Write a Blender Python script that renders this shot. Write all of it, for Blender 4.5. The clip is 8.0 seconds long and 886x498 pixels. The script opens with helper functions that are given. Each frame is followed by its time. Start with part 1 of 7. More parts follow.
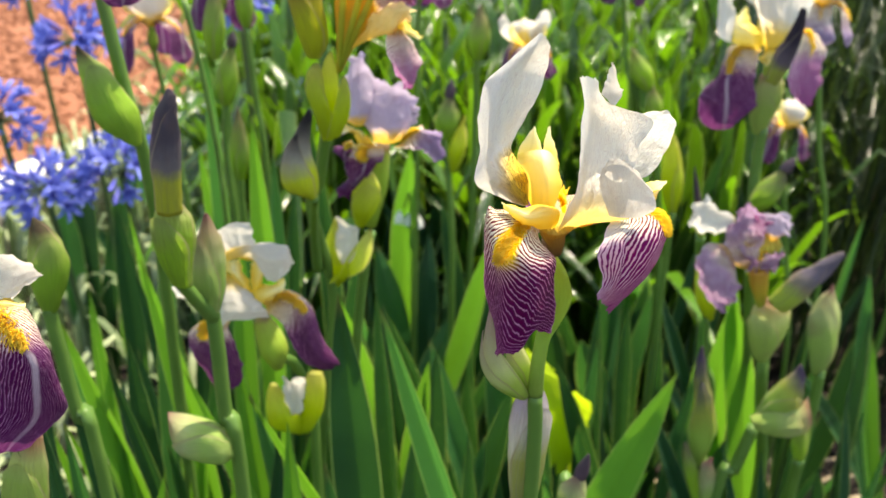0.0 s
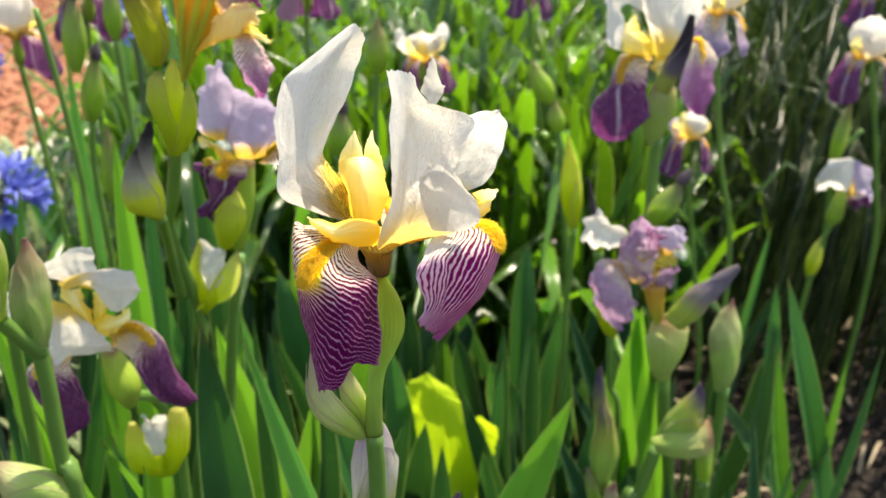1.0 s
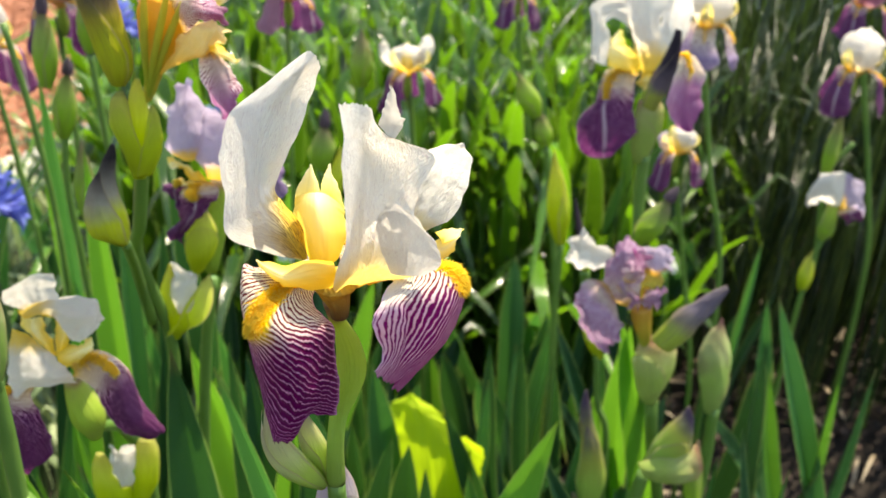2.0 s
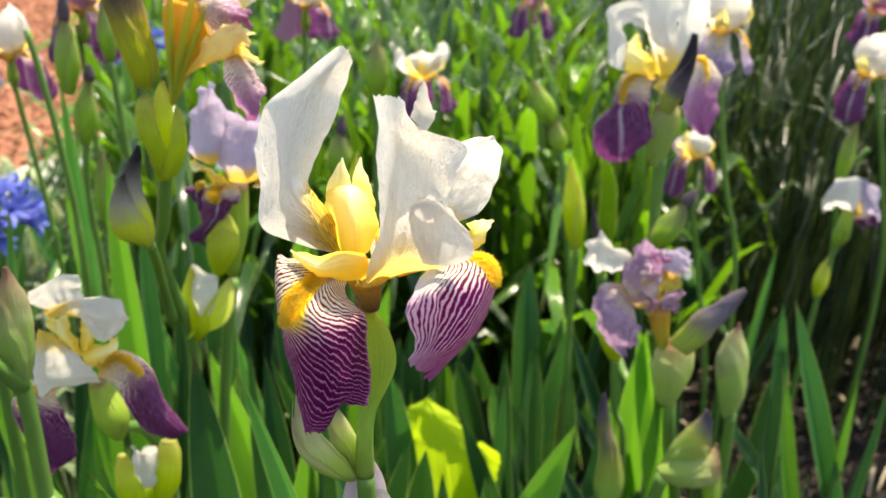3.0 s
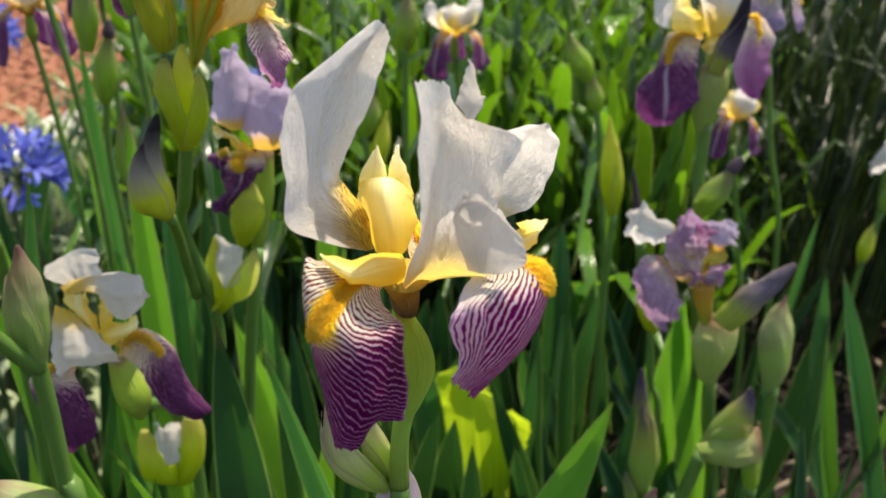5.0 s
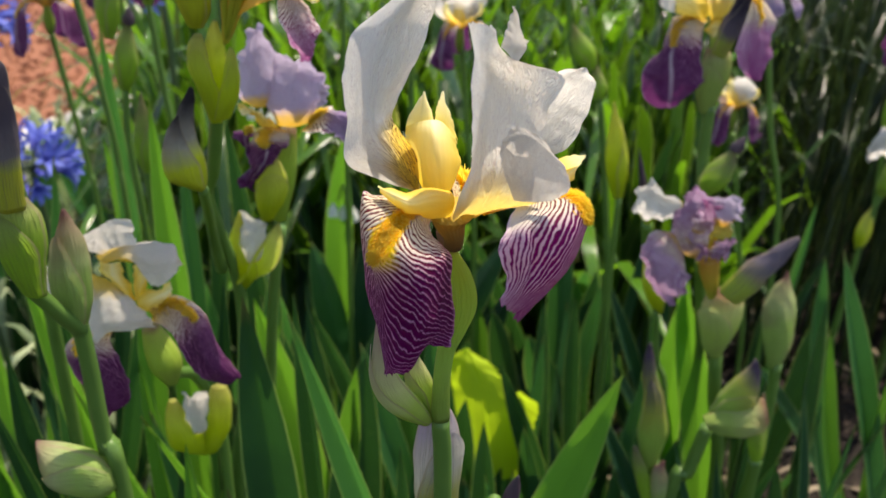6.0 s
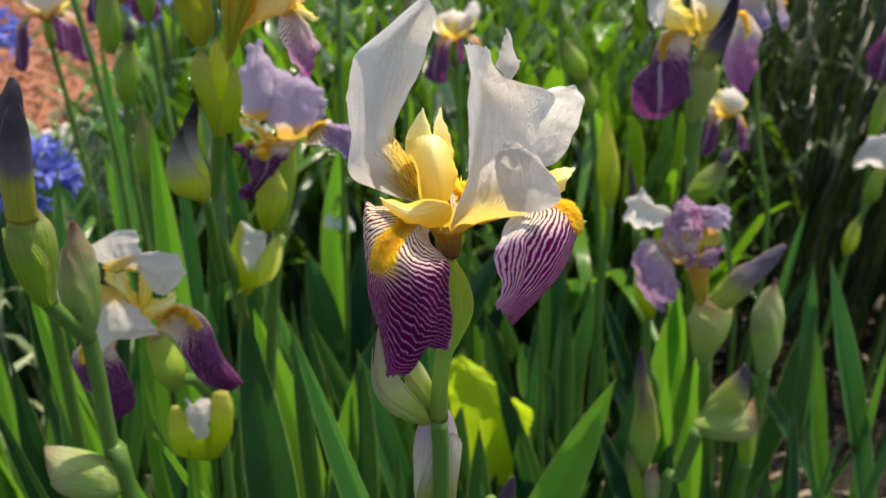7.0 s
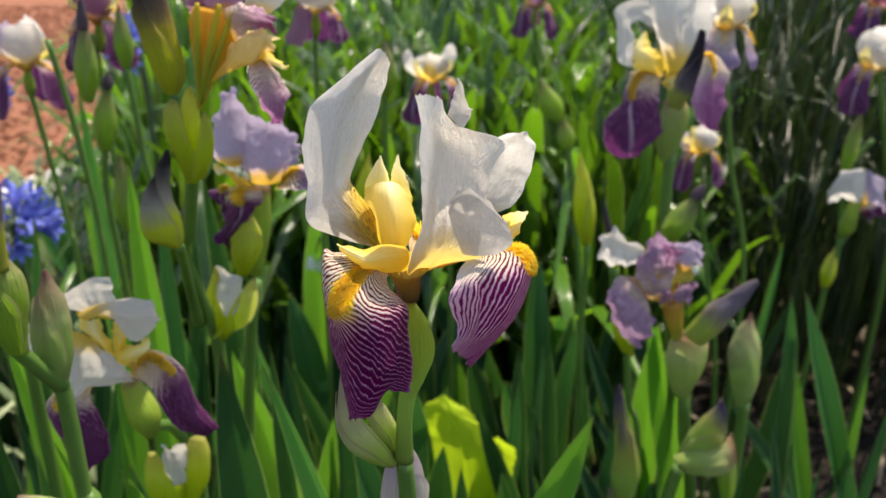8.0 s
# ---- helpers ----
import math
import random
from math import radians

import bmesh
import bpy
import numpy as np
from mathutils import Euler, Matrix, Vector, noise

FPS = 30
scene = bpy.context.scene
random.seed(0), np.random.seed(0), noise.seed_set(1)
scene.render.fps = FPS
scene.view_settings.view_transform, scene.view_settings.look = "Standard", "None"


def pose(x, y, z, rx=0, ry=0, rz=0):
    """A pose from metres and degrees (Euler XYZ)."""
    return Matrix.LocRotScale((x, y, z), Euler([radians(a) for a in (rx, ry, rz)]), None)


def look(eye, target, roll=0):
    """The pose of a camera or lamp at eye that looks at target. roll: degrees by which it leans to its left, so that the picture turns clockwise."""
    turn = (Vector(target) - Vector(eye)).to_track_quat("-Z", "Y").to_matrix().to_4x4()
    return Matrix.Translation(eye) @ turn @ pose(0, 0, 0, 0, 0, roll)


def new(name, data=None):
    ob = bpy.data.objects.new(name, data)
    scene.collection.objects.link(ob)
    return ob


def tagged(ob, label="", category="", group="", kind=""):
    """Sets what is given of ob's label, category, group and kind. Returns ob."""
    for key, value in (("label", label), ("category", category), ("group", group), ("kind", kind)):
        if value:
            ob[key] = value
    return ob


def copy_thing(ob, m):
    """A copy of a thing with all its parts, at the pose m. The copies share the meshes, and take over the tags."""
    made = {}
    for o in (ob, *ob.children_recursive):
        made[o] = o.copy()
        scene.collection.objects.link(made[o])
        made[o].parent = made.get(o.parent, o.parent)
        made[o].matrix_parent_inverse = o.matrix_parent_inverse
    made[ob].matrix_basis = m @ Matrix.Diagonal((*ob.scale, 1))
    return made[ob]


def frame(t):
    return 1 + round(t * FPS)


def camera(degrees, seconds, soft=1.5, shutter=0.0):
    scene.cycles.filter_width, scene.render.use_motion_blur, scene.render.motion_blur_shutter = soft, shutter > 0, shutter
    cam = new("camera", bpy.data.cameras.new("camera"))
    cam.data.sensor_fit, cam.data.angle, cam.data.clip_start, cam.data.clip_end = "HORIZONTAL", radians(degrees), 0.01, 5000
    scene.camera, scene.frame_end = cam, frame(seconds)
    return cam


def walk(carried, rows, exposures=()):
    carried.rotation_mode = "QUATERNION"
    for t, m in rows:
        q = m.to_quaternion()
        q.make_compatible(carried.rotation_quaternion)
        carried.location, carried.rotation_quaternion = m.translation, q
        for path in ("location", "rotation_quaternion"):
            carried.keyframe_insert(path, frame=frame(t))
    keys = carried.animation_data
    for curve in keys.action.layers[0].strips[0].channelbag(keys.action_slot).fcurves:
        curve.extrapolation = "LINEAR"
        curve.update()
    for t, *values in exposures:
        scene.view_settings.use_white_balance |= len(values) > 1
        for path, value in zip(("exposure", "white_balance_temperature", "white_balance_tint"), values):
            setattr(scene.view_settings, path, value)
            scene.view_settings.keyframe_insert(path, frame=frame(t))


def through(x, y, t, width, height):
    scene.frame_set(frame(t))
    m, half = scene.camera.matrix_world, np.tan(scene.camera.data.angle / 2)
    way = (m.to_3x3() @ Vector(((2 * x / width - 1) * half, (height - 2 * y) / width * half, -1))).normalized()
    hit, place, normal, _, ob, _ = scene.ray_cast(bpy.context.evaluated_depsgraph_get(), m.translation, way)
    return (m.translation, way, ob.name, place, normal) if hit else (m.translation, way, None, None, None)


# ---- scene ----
cam = camera(51.6, 8.0, soft=1.5)
PATH = [
    (0, (0.0, 0.0, 0.92), (-0.134, 1.779, 0.017), 1.9),
    (0.5, (0.029, 0.02, 0.912), (-0.053, 1.818, 0.041), 1.5),
    (1, (0.035, 0.036, 0.904), (0.039, 1.843, 0.047), 2.6),
    (1.5, (0.043, 0.051, 0.901), (0.066, 1.87, 0.069), 2.6),
    (1.7, (0.045, 0.056, 0.907), (0.06, 1.868, 0.06), 2.7),
    (2.8, (0.037, 0.054, 0.901), (0.058, 1.876, 0.076), 2.7),
    (3, (0.038, 0.051, 0.902), (0.032, 1.874, 0.079), 2.3),
    (3.5, (0.047, 0.078, 0.917), (0.0, 1.88, 0.052), 1.0),
    (4, (0.042, 0.08, 0.918), (0.008, 1.878, 0.042), 1.7),
    (4.5, (0.036, 0.077, 0.916), (-0.018, 1.857, 0.006), 1.5),
    (4.7, (0.033, 0.084, 0.905), (-0.017, 1.859, -0.014), 2.1),
    (5.8, (0.031, 0.06, 0.899), (-0.038, 1.83, -0.029), 1.9),
    (6, (0.02, 0.056, 0.894), (-0.024, 1.834, -0.021), 1.9),
    (6.5, (0.027, 0.048, 0.89), (-0.032, 1.829, -0.016), 1.1),
    (7, (0.019, 0.043, 0.9), (-0.012, 1.831, 0.004), 1.8),
    (7.5, (0.042, 0.037, 0.9), (-0.011, 1.853, 0.064), 1.3),
    (8, (0.028, 0.039, 0.904), (0.018, 1.864, 0.084), 1.1),
]
walk(cam, [(t, look(eye, target, roll)) for t, eye, target, roll in PATH],
     exposures=[(0, 1.66, 8200, 5), (3, 1.66, 8200, 5), (3.6, 1.27, 7850, 10), (4.5, 1.11, 7700, 10), (6, 1.00, 7600, 10), (7, 1.00, 7600, 10), (8, 1.00, 7600, 10)])
cam.data.dof.use_dof, cam.data.dof.focus_distance, cam.data.dof.aperture_fstop = True, 0.27, 18.0

# ---------------------------------------------------------------- world and sun
SUN_ELEV, SUN_AZ = radians(68), radians(50)      # azimuth from +y (away from the viewer) towards +x
world = bpy.data.worlds.new("world")
scene.world = world
world.use_nodes = True
wn = world.node_tree
sky = wn.nodes.new("ShaderNodeTexSky")
sky.sky_type, sky.sun_disc = "NISHITA", False
sky.sun_elevation, sky.sun_rotation = SUN_ELEV, SUN_AZ
wn.nodes["Background"].inputs["Strength"].default_value = 0.15
wn.links.new(sky.outputs[0], wn.nodes["Background"].inputs["Color"])
sun = new("sun", bpy.data.lights.new("sun", "SUN"))
sun.data.energy, sun.data.angle, sun.data.color = 3.9, radians(0.55), (1.0, 0.95, 0.87)
to_sun = Vector((math.sin(SUN_AZ) * math.cos(SUN_ELEV), math.cos(SUN_AZ) * math.cos(SUN_ELEV), math.sin(SUN_ELEV)))
sun.matrix_world = look(to_sun * 5, (0, 0, 0))


# ---------------------------------------------------------------- materials
class Nodes:
    """Short words for building a node tree."""

    def __init__(self, name):
        self.mat = bpy.data.materials.new(name)
        self.mat.use_nodes = True
        self.nt = self.mat.node_tree
        self.nt.nodes.clear()

    def put(self, kind, sockets=None, operation="", use_clamp=False, data_type=""):
        n = self.nt.nodes.new(kind)
        if operation:
            n.operation, n.use_clamp = operation, use_clamp
        if data_type:
            n.data_type = data_type
        for k, v in (sockets or {}).items():
            if hasattr(v, "is_linked"):
                self.nt.links.new(v, n.inputs[k])
            else:
                n.inputs[k].default_value = v
        return n

    def math(self, op, a, b=0.0, clamp=False):
        return self.put("ShaderNodeMath", {0: a, 1: b}, operation=op, use_clamp=clamp).outputs[0]

    def mix(self, f, a, b):
        n = self.put("ShaderNodeMix", data_type="RGBA")
        for k, v in ((0, f), (6, a), (7, b)):
            if hasattr(v, "is_linked"):
                self.nt.links.new(v, n.inputs[k])
            else:
                n.inputs[k].default_value = (*v, 1) if k and len(v) == 3 else v
        return n.outputs[2]

    def ramp(self, f, *stops):
        n = self.put("ShaderNodeValToRGB", {0: f})
        els = n.color_ramp.elements
        while len(els) < len(stops):
            els.new(0.5)
        for e, (p, c) in zip(els, stops):
            e.position, e.color = p, ((c, c, c, 1) if isinstance(c, (int, float)) else (*c, 1))
        return n.outputs[0]

    def noise(self, scale, detail=3.0, vec=None, rough=0.55):
        s = {"Scale": scale, "Detail": detail, "Roughness": rough}
        if vec is not None:
            s["Vector"] = vec
        return self.put("ShaderNodeTexNoise", s).outputs[0]

    def uv(self):
        sep = self.put("ShaderNodeSeparateXYZ", {0: self.put("ShaderNodeTexCoord").outputs["UV"]})
        return sep.outputs[0], sep.outputs[1]

    def where(self):
        return self.put("ShaderNodeTexCoord").outputs["Object"]

    def random(self):
        return self.put("ShaderNodeObjectInfo").outputs["Random"]

    def island(self):
        return self.put("ShaderNodeNewGeometry").outputs["Random Per Island"]

    def bump(self, height, strength, distance=0.001):
        return self.put("ShaderNodeBump", {"Strength": strength, "Distance": distance, "Height": height}).outputs[0]

    def finish(self, color, rough=0.5, lets=0.0, glow=None, normal=None, spec=0.5, sheen=0.0):
        """A surface; with lets, light also passes, in the colour glow."""
        s = {"Base Color": color, "Roughness": rough, "Specular IOR Level": spec}
        if sheen:
            s["Sheen Weight"] = sheen
        if normal is not None:
            s["Normal"] = normal
        out = self.put("ShaderNodeBsdfPrincipled", s).outputs[0]
        if lets:
            t = {"Color": glow if glow is not None else color}
            if normal is not None:
                t["Normal"] = normal
            t = self.put("ShaderNodeBsdfTranslucent", t).outputs[0]
            m = self.put("ShaderNodeMixShader", {0: lets})
            self.nt.links.new(out, m.inputs[1])
            self.nt.links.new(t, m.inputs[2])
            out = m.outputs[0]
        self.put("ShaderNodeOutputMaterial", {0: out})
        return self.mat


def fall_material(name, duty=(0.30, 0.8), dark=(0.17, 0.012, 0.10), pale=(0.80, 0.62, 0.72), haft=(0.82, 0.66, 0.30), lines=15.0, turn_at=(0.42, 0.66), fade=0.0, band=0.0, streak=0.0, rise=0.5, flush=0.72, through=2.0, fan=0.85):
    """Lower petal: dark veins that fan out over a cream haft and widen into a purple blade with pale veins."""
    n = Nodes(name)
    u, v = n.uv()
    a = n.math("ABSOLUTE", n.math("SUBTRACT", n.math("MULTIPLY", u, 2.0), 1.0))
    comb = n.put("ShaderNodeCombineXYZ", {0: n.math("MULTIPLY", u, 2.0), 1: v}).outputs[0]
    wob = n.math("MULTIPLY", n.math("SUBTRACT", n.noise(9.0, 3.0, comb), 0.5), 0.07)
    # veins leave the midrib almost along it and bend out to the margin
    climb = n.math("ADD", n.math("MULTIPLY", n.math("SUBTRACT", v, 0.42, clamp=True), fan), rise)
    c = n.math("ADD", n.math("SUBTRACT", v, n.math("MULTIPLY", n.math("POWER", a, 0.65), climb)), wob)
    wave = n.math("SINE", n.math("MULTIPLY", c, lines * 6.2832))
    wave = n.math("ADD", n.math("MULTIPLY", wave, 0.5), 0.5)
    fine = n.noise(34.0, 2.0, comb)
    part_v = n.math("ADD", v, n.math("MULTIPLY", n.math("SUBTRACT", n.noise(4.0, 2.0, comb), 0.5), 0.14))
    level = n.ramp(part_v, (0.0, duty[0]), (turn_at[0], duty[0] + 0.08), (turn_at[1], duty[1]), (1.0, min(0.97, duty[1] + 0.1)))
    if fade:      # one side paler than the other
        level = n.math("SUBTRACT", level, n.math("MULTIPLY", n.math("SUBTRACT", 0.34, u, clamp=True), fade * 3.0))
    mask = n.math("ADD", wave, n.math("MULTIPLY", n.math("SUBTRACT", fine, 0.5), 0.46))
    mask = n.math("MULTIPLY", n.math("SUBTRACT", n.math("ADD", mask, level), 0.9), 4.0, clamp=True)
    ground = n.ramp(part_v, (0.0, (0.86, 0.58, 0.06)), (0.12, haft), (turn_at[0], (0.80, 0.72, 0.62)), (turn_at[1], pale), (1.0, tuple(0.55 * q for q in pale)))
    ink = n.ramp(part_v, (0.0, (0.20, 0.05, 0.015)), (turn_at[0], (0.16, 0.02, 0.03)), (turn_at[1], dark), (1.0, tuple(0.85 * q for q in dark)))
    color = n.mix(mask, ground, ink)
    rim = n.math("MULTIPLY", n.math("SUBTRACT", a, 0.95), 14.0, clamp=True)
    color = n.mix(n.math("MULTIPLY", rim, 0.8), color, tuple(min(0.85, 1.25 * q) for q in pale))
    if streak:      # pale line down the middle
        m = n.math("MULTIPLY", n.math("SUBTRACT", streak, a), 18.0, clamp=True)
        color = n.mix(n.math("MULTIPLY", m, n.ramp(v, (0.40, 0.0), (0.50, 0.7), (0.95, 0.3))), color, (0.78, 0.66, 0.74))
    if band:      # golden ground of the beard
        b = n.math("MULTIPLY", n.math("SUBTRACT", band, n.math("ADD", a, n.math("MULTIPLY", n.math("SUBTRACT", fine, 0.5), 0.12))), 14.0, clamp=True)
        b = n.math("MULTIPLY", b, n.ramp(v, (0.0, 1.0), (0.44, 1.0), (0.54, 0.0)))
        color = n.mix(b, color, (1.0, 0.66, 0.02))
    # light that has passed through the blade is redder, the veins stay dark
    lit = n.mix(mask, (pale[0], flush * pale[1], pale[2]), (through * dark[0], dark[1], through * 0.9 * dark[2]))
    lit = n.mix(n.ramp(part_v, (turn_at[0], 0.0), (turn_at[1], 0.8)), color, lit)
    return n.finish(color, 0.5, 0.45, lit, n.bump(n.math("ADD", wave, fine), 0.35, 0.0006), 0.10)


def standard_material(name, tint=(0.80, 0.765, 0.71), base=(0.90, 0.62, 0.05), haft_lines=0.0, base_end=0.34, skew=0.0):
    """Upper petal: thin and pale with faint branching veins, yellow towards its foot."""
    n = Nodes(name)
    u, v = n.uv()
    comb = n.put("ShaderNodeCombineXYZ", {0: n.math("MULTIPLY", u, 2.2), 1: n.math("MULTIPLY", v, 1.3)}).outputs[0]
    wob = n.math("MULTIPLY", n.math("SUBTRACT", n.noise(5.0, 4.0, comb), 0.5), 0.34)
    a = n.math("ABSOLUTE", n.math("SUBTRACT", n.math("MULTIPLY", u, 2.0), 1.0))
    c = n.math("ADD", n.math("SUBTRACT", a, n.math("MULTIPLY", v, 0.45)), wob)
    wave = n.math("ADD", n.math("MULTIPLY", n.math("SINE", n.math("MULTIPLY", c, 150.0)), 0.5), 0.5)
    vein = n.math("MULTIPLY", n.math("POWER", wave, 8.0), n.math("MULTIPLY", n.noise(9.0, 2.0, comb), 0.95))
    cloud = n.noise(3.0, 4.0, comb)
    color = n.mix(n.math("MULTIPLY", cloud, 0.25), tint, tuple(q * w for q, w in zip(tint, (0.9, 0.88, 0.93))))
    color = n.mix(vein, color, (0.62 * tint[0], 0.52 * tint[1], 0.60 * tint[2]))
    along = n.math("ADD", v, n.math("MULTIPLY", n.math("SUBTRACT", 0.5, u), skew))      # the yellow may run higher on one side
    foot = n.ramp(n.math("ADD", along, n.math("MULTIPLY", n.math("SUBTRACT", cloud, 0.5), 0.16)), (0.0, 1.0), (base_end * 0.5, 0.85), (base_end, 0.0))
    color = n.mix(foot, color, base)
    if haft_lines:
        h = n.math("ADD", n.math("MULTIPLY", n.math("SINE", n.math("MULTIPLY", c, 95.0)), 0.5), 0.5)
        h = n.math("MULTIPLY", n.math("SUBTRACT", h, 0.60), 5.0, clamp=True)
        h = n.math("MULTIPLY", h, n.ramp(along, (0.0, haft_lines), (0.18, 0.85 * haft_lines), (0.31, 0.0)))
        color = n.mix(h, color, (0.16, 0.05, 0.012))
    long = n.put("ShaderNodeCombineXYZ", {0: n.math("MULTIPLY", c, 16.0), 1: n.math("MULTIPLY", v, 5.0)}).outputs[0]
    crepe = n.noise(4.0, 4.0, long)
    return n.finish(color, 0.55, 0.58, color, n.bump(n.math("ADD", n.math("MULTIPLY", wave, 0.25), crepe), 0.7, 0.0016), 0.3, 0.2)


def simple_petal(name, low, high, lets=0.4, rough=0.5, ribs=0.25, ridge=None):
    n = Nodes(name)
    u, v = n.uv()
    nz = n.noise(260.0, 3.0, n.where())
    color = n.mix(n.math("ADD", v, n.math("MULTIPLY", n.math("SUBTRACT", nz, 0.5), 0.35), clamp=True), low, high)
    if ridge is not None:      # paler along the middle
        mid = n.math("SUBTRACT", 1.0, n.math("ABSOLUTE", n.math("SUBTRACT", n.math("MULTIPLY", u, 2.4), 1.2)), clamp=True)
        color = n.mix(n.math("MULTIPLY", n.math("MULTIPLY", mid, v), 0.9), color, ridge)
    line = n.math("SINE", n.math("MULTIPLY", u, 70.0))
    return n.finish(color, rough, lets, color, n.bump(n.math("ADD", line, nz), ribs, 0.0006), 0.35)


def blade_material(name, cool, warm, glow, lets=0.34, rough=0.42, per_island=False, gloss=0.27, least=0.0):
    """Sword leaf: lengthwise ribs, a bloom that turns it bluish, paler rims, yellowing tips."""
    n = Nodes(name)
    u, v = n.uv()
    r = n.island() if per_island else n.random()
    big = n.noise(14.0, 3.0, n.where())
    ribs = n.math("SINE", n.math("MULTIPLY", n.math("ADD", u, n.math("MULTIPLY", big, 0.02)), 150.0))
    f = n.math("ADD", n.ramp(r, (0.42, least), (0.85, 0.95)), n.math("MULTIPLY", n.math("SUBTRACT", big, 0.35), 0.6), clamp=True)
    color = n.mix(f, cool, warm)
    color = n.mix(n.math("MULTIPLY", n.math("ADD", ribs, 1.0), 0.05), color, tuple(min(1, q * 1.7) for q in warm))
    edge = n.math("MULTIPLY", n.math("SUBTRACT", n.math("ABSOLUTE", n.math("SUBTRACT", n.math("MULTIPLY", u, 2.0), 1.0)), 0.91), 14.0, clamp=True)
    color = n.mix(n.math("MULTIPLY", edge, 0.7), color, (0.30, 0.42, 0.12))      # thin pale margin, lightened further as painted rim light
    spot = n.math("MULTIPLY", n.math("SUBTRACT", n.noise(90.0, 3.0, n.where()), 0.64), 6.0, clamp=True)
    color = n.mix(n.math("MULTIPLY", spot, 0.3), color, (0.20, 0.19, 0.07))
    tip = n.math("MULTIPLY", n.math("SUBTRACT", v, 0.965), 22.0, clamp=True)
    color = n.mix(n.math("MULTIPLY", tip, n.math("GREATER_THAN", r, 0.45)), color, (0.30, 0.20, 0.08))
    shine = n.mix(n.math("ADD", n.math("MULTIPLY", f, 0.9), n.math("MULTIPLY", n.math("SUBTRACT", ribs, 0.4), 0.12), clamp=True), tuple(0.3 * q for q in glow), glow)
    shine = n.mix(n.math("MULTIPLY", edge, 0.7), shine, (0.40, 0.55, 0.12))
    return n.finish(color, rough, lets, shine, n.bump(ribs, 0.3, 0.0005), gloss)


def spathe_material(name, low, mid, tip, at=(0.45, 0.8), lets=0.22, streak=0.5):
    """Bud sheath: fleshy green below, papery and flushed towards the point."""
    n = Nodes(name)
    u, v = n.uv()
    nz = n.noise(55.0, 4.0, n.where())
    long = n.put("ShaderNodeCombineXYZ", {0: n.math("MULTIPLY", u, 26.0), 1: n.math("MULTIPLY", v, 2.5), 2: n.random()}).outputs[0]
    st = n.noise(1.6, 3.0, long)
    w = n.math("ADD", v, n.math("MULTIPLY", n.math("SUBTRACT", nz, 0.5), 0.28))
    w = n.math("ADD", w, n.math("MULTIPLY", n.math("SUBTRACT", n.random(), 0.5), 0.16))
    color = n.ramp(w, (0.0, tuple(0.85 * q for q in low)), (at[0] * 0.6, low), (at[0], mid), (at[1], tip), (1.0, tuple(0.7 * q for q in tip)))
    color = n.mix(n.math("MULTIPLY", n.math("SUBTRACT", st, 0.46), 2.6 * streak, clamp=True), color, tuple(0.55 * q for q in mid))
    rim = n.math("MULTIPLY", n.math("SUBTRACT", n.math("ABSOLUTE", n.math("SUBTRACT", n.math("MULTIPLY", u, 2.0), 1.0)), 0.88), 9.0, clamp=True)
    color = n.mix(n.math("MULTIPLY", rim, 0.65), color, (0.46, 0.36, 0.24))      # dry margin
    blot = n.math("MULTIPLY", n.math("SUBTRACT", n.noise(30.0, 2.0, n.where()), 0.6), 7.0, clamp=True)
    color = n.mix(n.math("MULTIPLY", blot, 0.35), color, (0.26, 0.15, 0.14))
    return n.finish(color, 0.45, lets, color, n.bump(n.math("ADD", n.math("MULTIPLY", st, 2.0), nz), 0.7, 0.0012), 0.25)


def stem_material():
    n = Nodes("stem_green")
    nz = n.noise(40.0, 4.0, n.where())
    color = n.mix(nz, (0.045, 0.11, 0.022), (0.12, 0.22, 0.045))
    fine = n.noise(400.0, 2.0, n.where())
    return n.finish(color, 0.45, 0.2, (0.30, 0.48, 0.06, 1), n.bump(fine, 0.2, 0.0004), 0.4)


def soil_material():
    n = Nodes("soil")
    p = n.where()
    a, b, c = n.noise(2.2, 5.0, p), n.noise(26.0, 6.0, p), n.noise(160.0, 4.0, p)
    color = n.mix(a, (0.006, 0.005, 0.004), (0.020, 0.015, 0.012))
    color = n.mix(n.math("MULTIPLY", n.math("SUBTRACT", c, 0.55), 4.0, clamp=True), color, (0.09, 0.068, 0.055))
    return n.finish(color, 0.9, 0, None, n.bump(n.math("ADD", b, n.math("MULTIPLY", c, 0.5)), 0.9, 0.02), 0.2)


def gravel_material(name, low, high):
    n = Nodes(name)
    p = n.where()
    r = n.island()
    color = n.mix(r, low, high)
    color = n.mix(n.math("MULTIPLY", n.noise(120.0, 3.0, p), 0.5), color, tuple(0.6 * q for q in low))
    return n.finish(color, 0.9, 0, None, n.bump(n.noise(300.0, 4.0, p), 0.5, 0.002), 0.2)


def stone_material():
    n = Nodes("pale_stone")
    p = n.where()
    color = n.mix(n.noise(7.0, 5.0, p), (0.48, 0.46, 0.42), (0.72, 0.70, 0.66))
    color = n.mix(n.math("MULTIPLY", n.math("SUBTRACT", n.noise(60.0, 4.0, p), 0.55), 3.0, clamp=True), color, (0.24, 0.23, 0.20))
    return n.finish(color, 0.85, 0, None, n.bump(n.noise(90.0, 5.0, p), 0.6, 0.003), 0.2)


def beard_material():
    n = Nodes("beard_yellow")
    u, v = n.uv()
    color = n.mix(v, (1.0, 0.62, 0.015), (1.0, 0.84, 0.16))
    return n.finish(color, 0.6, 0.75, color)


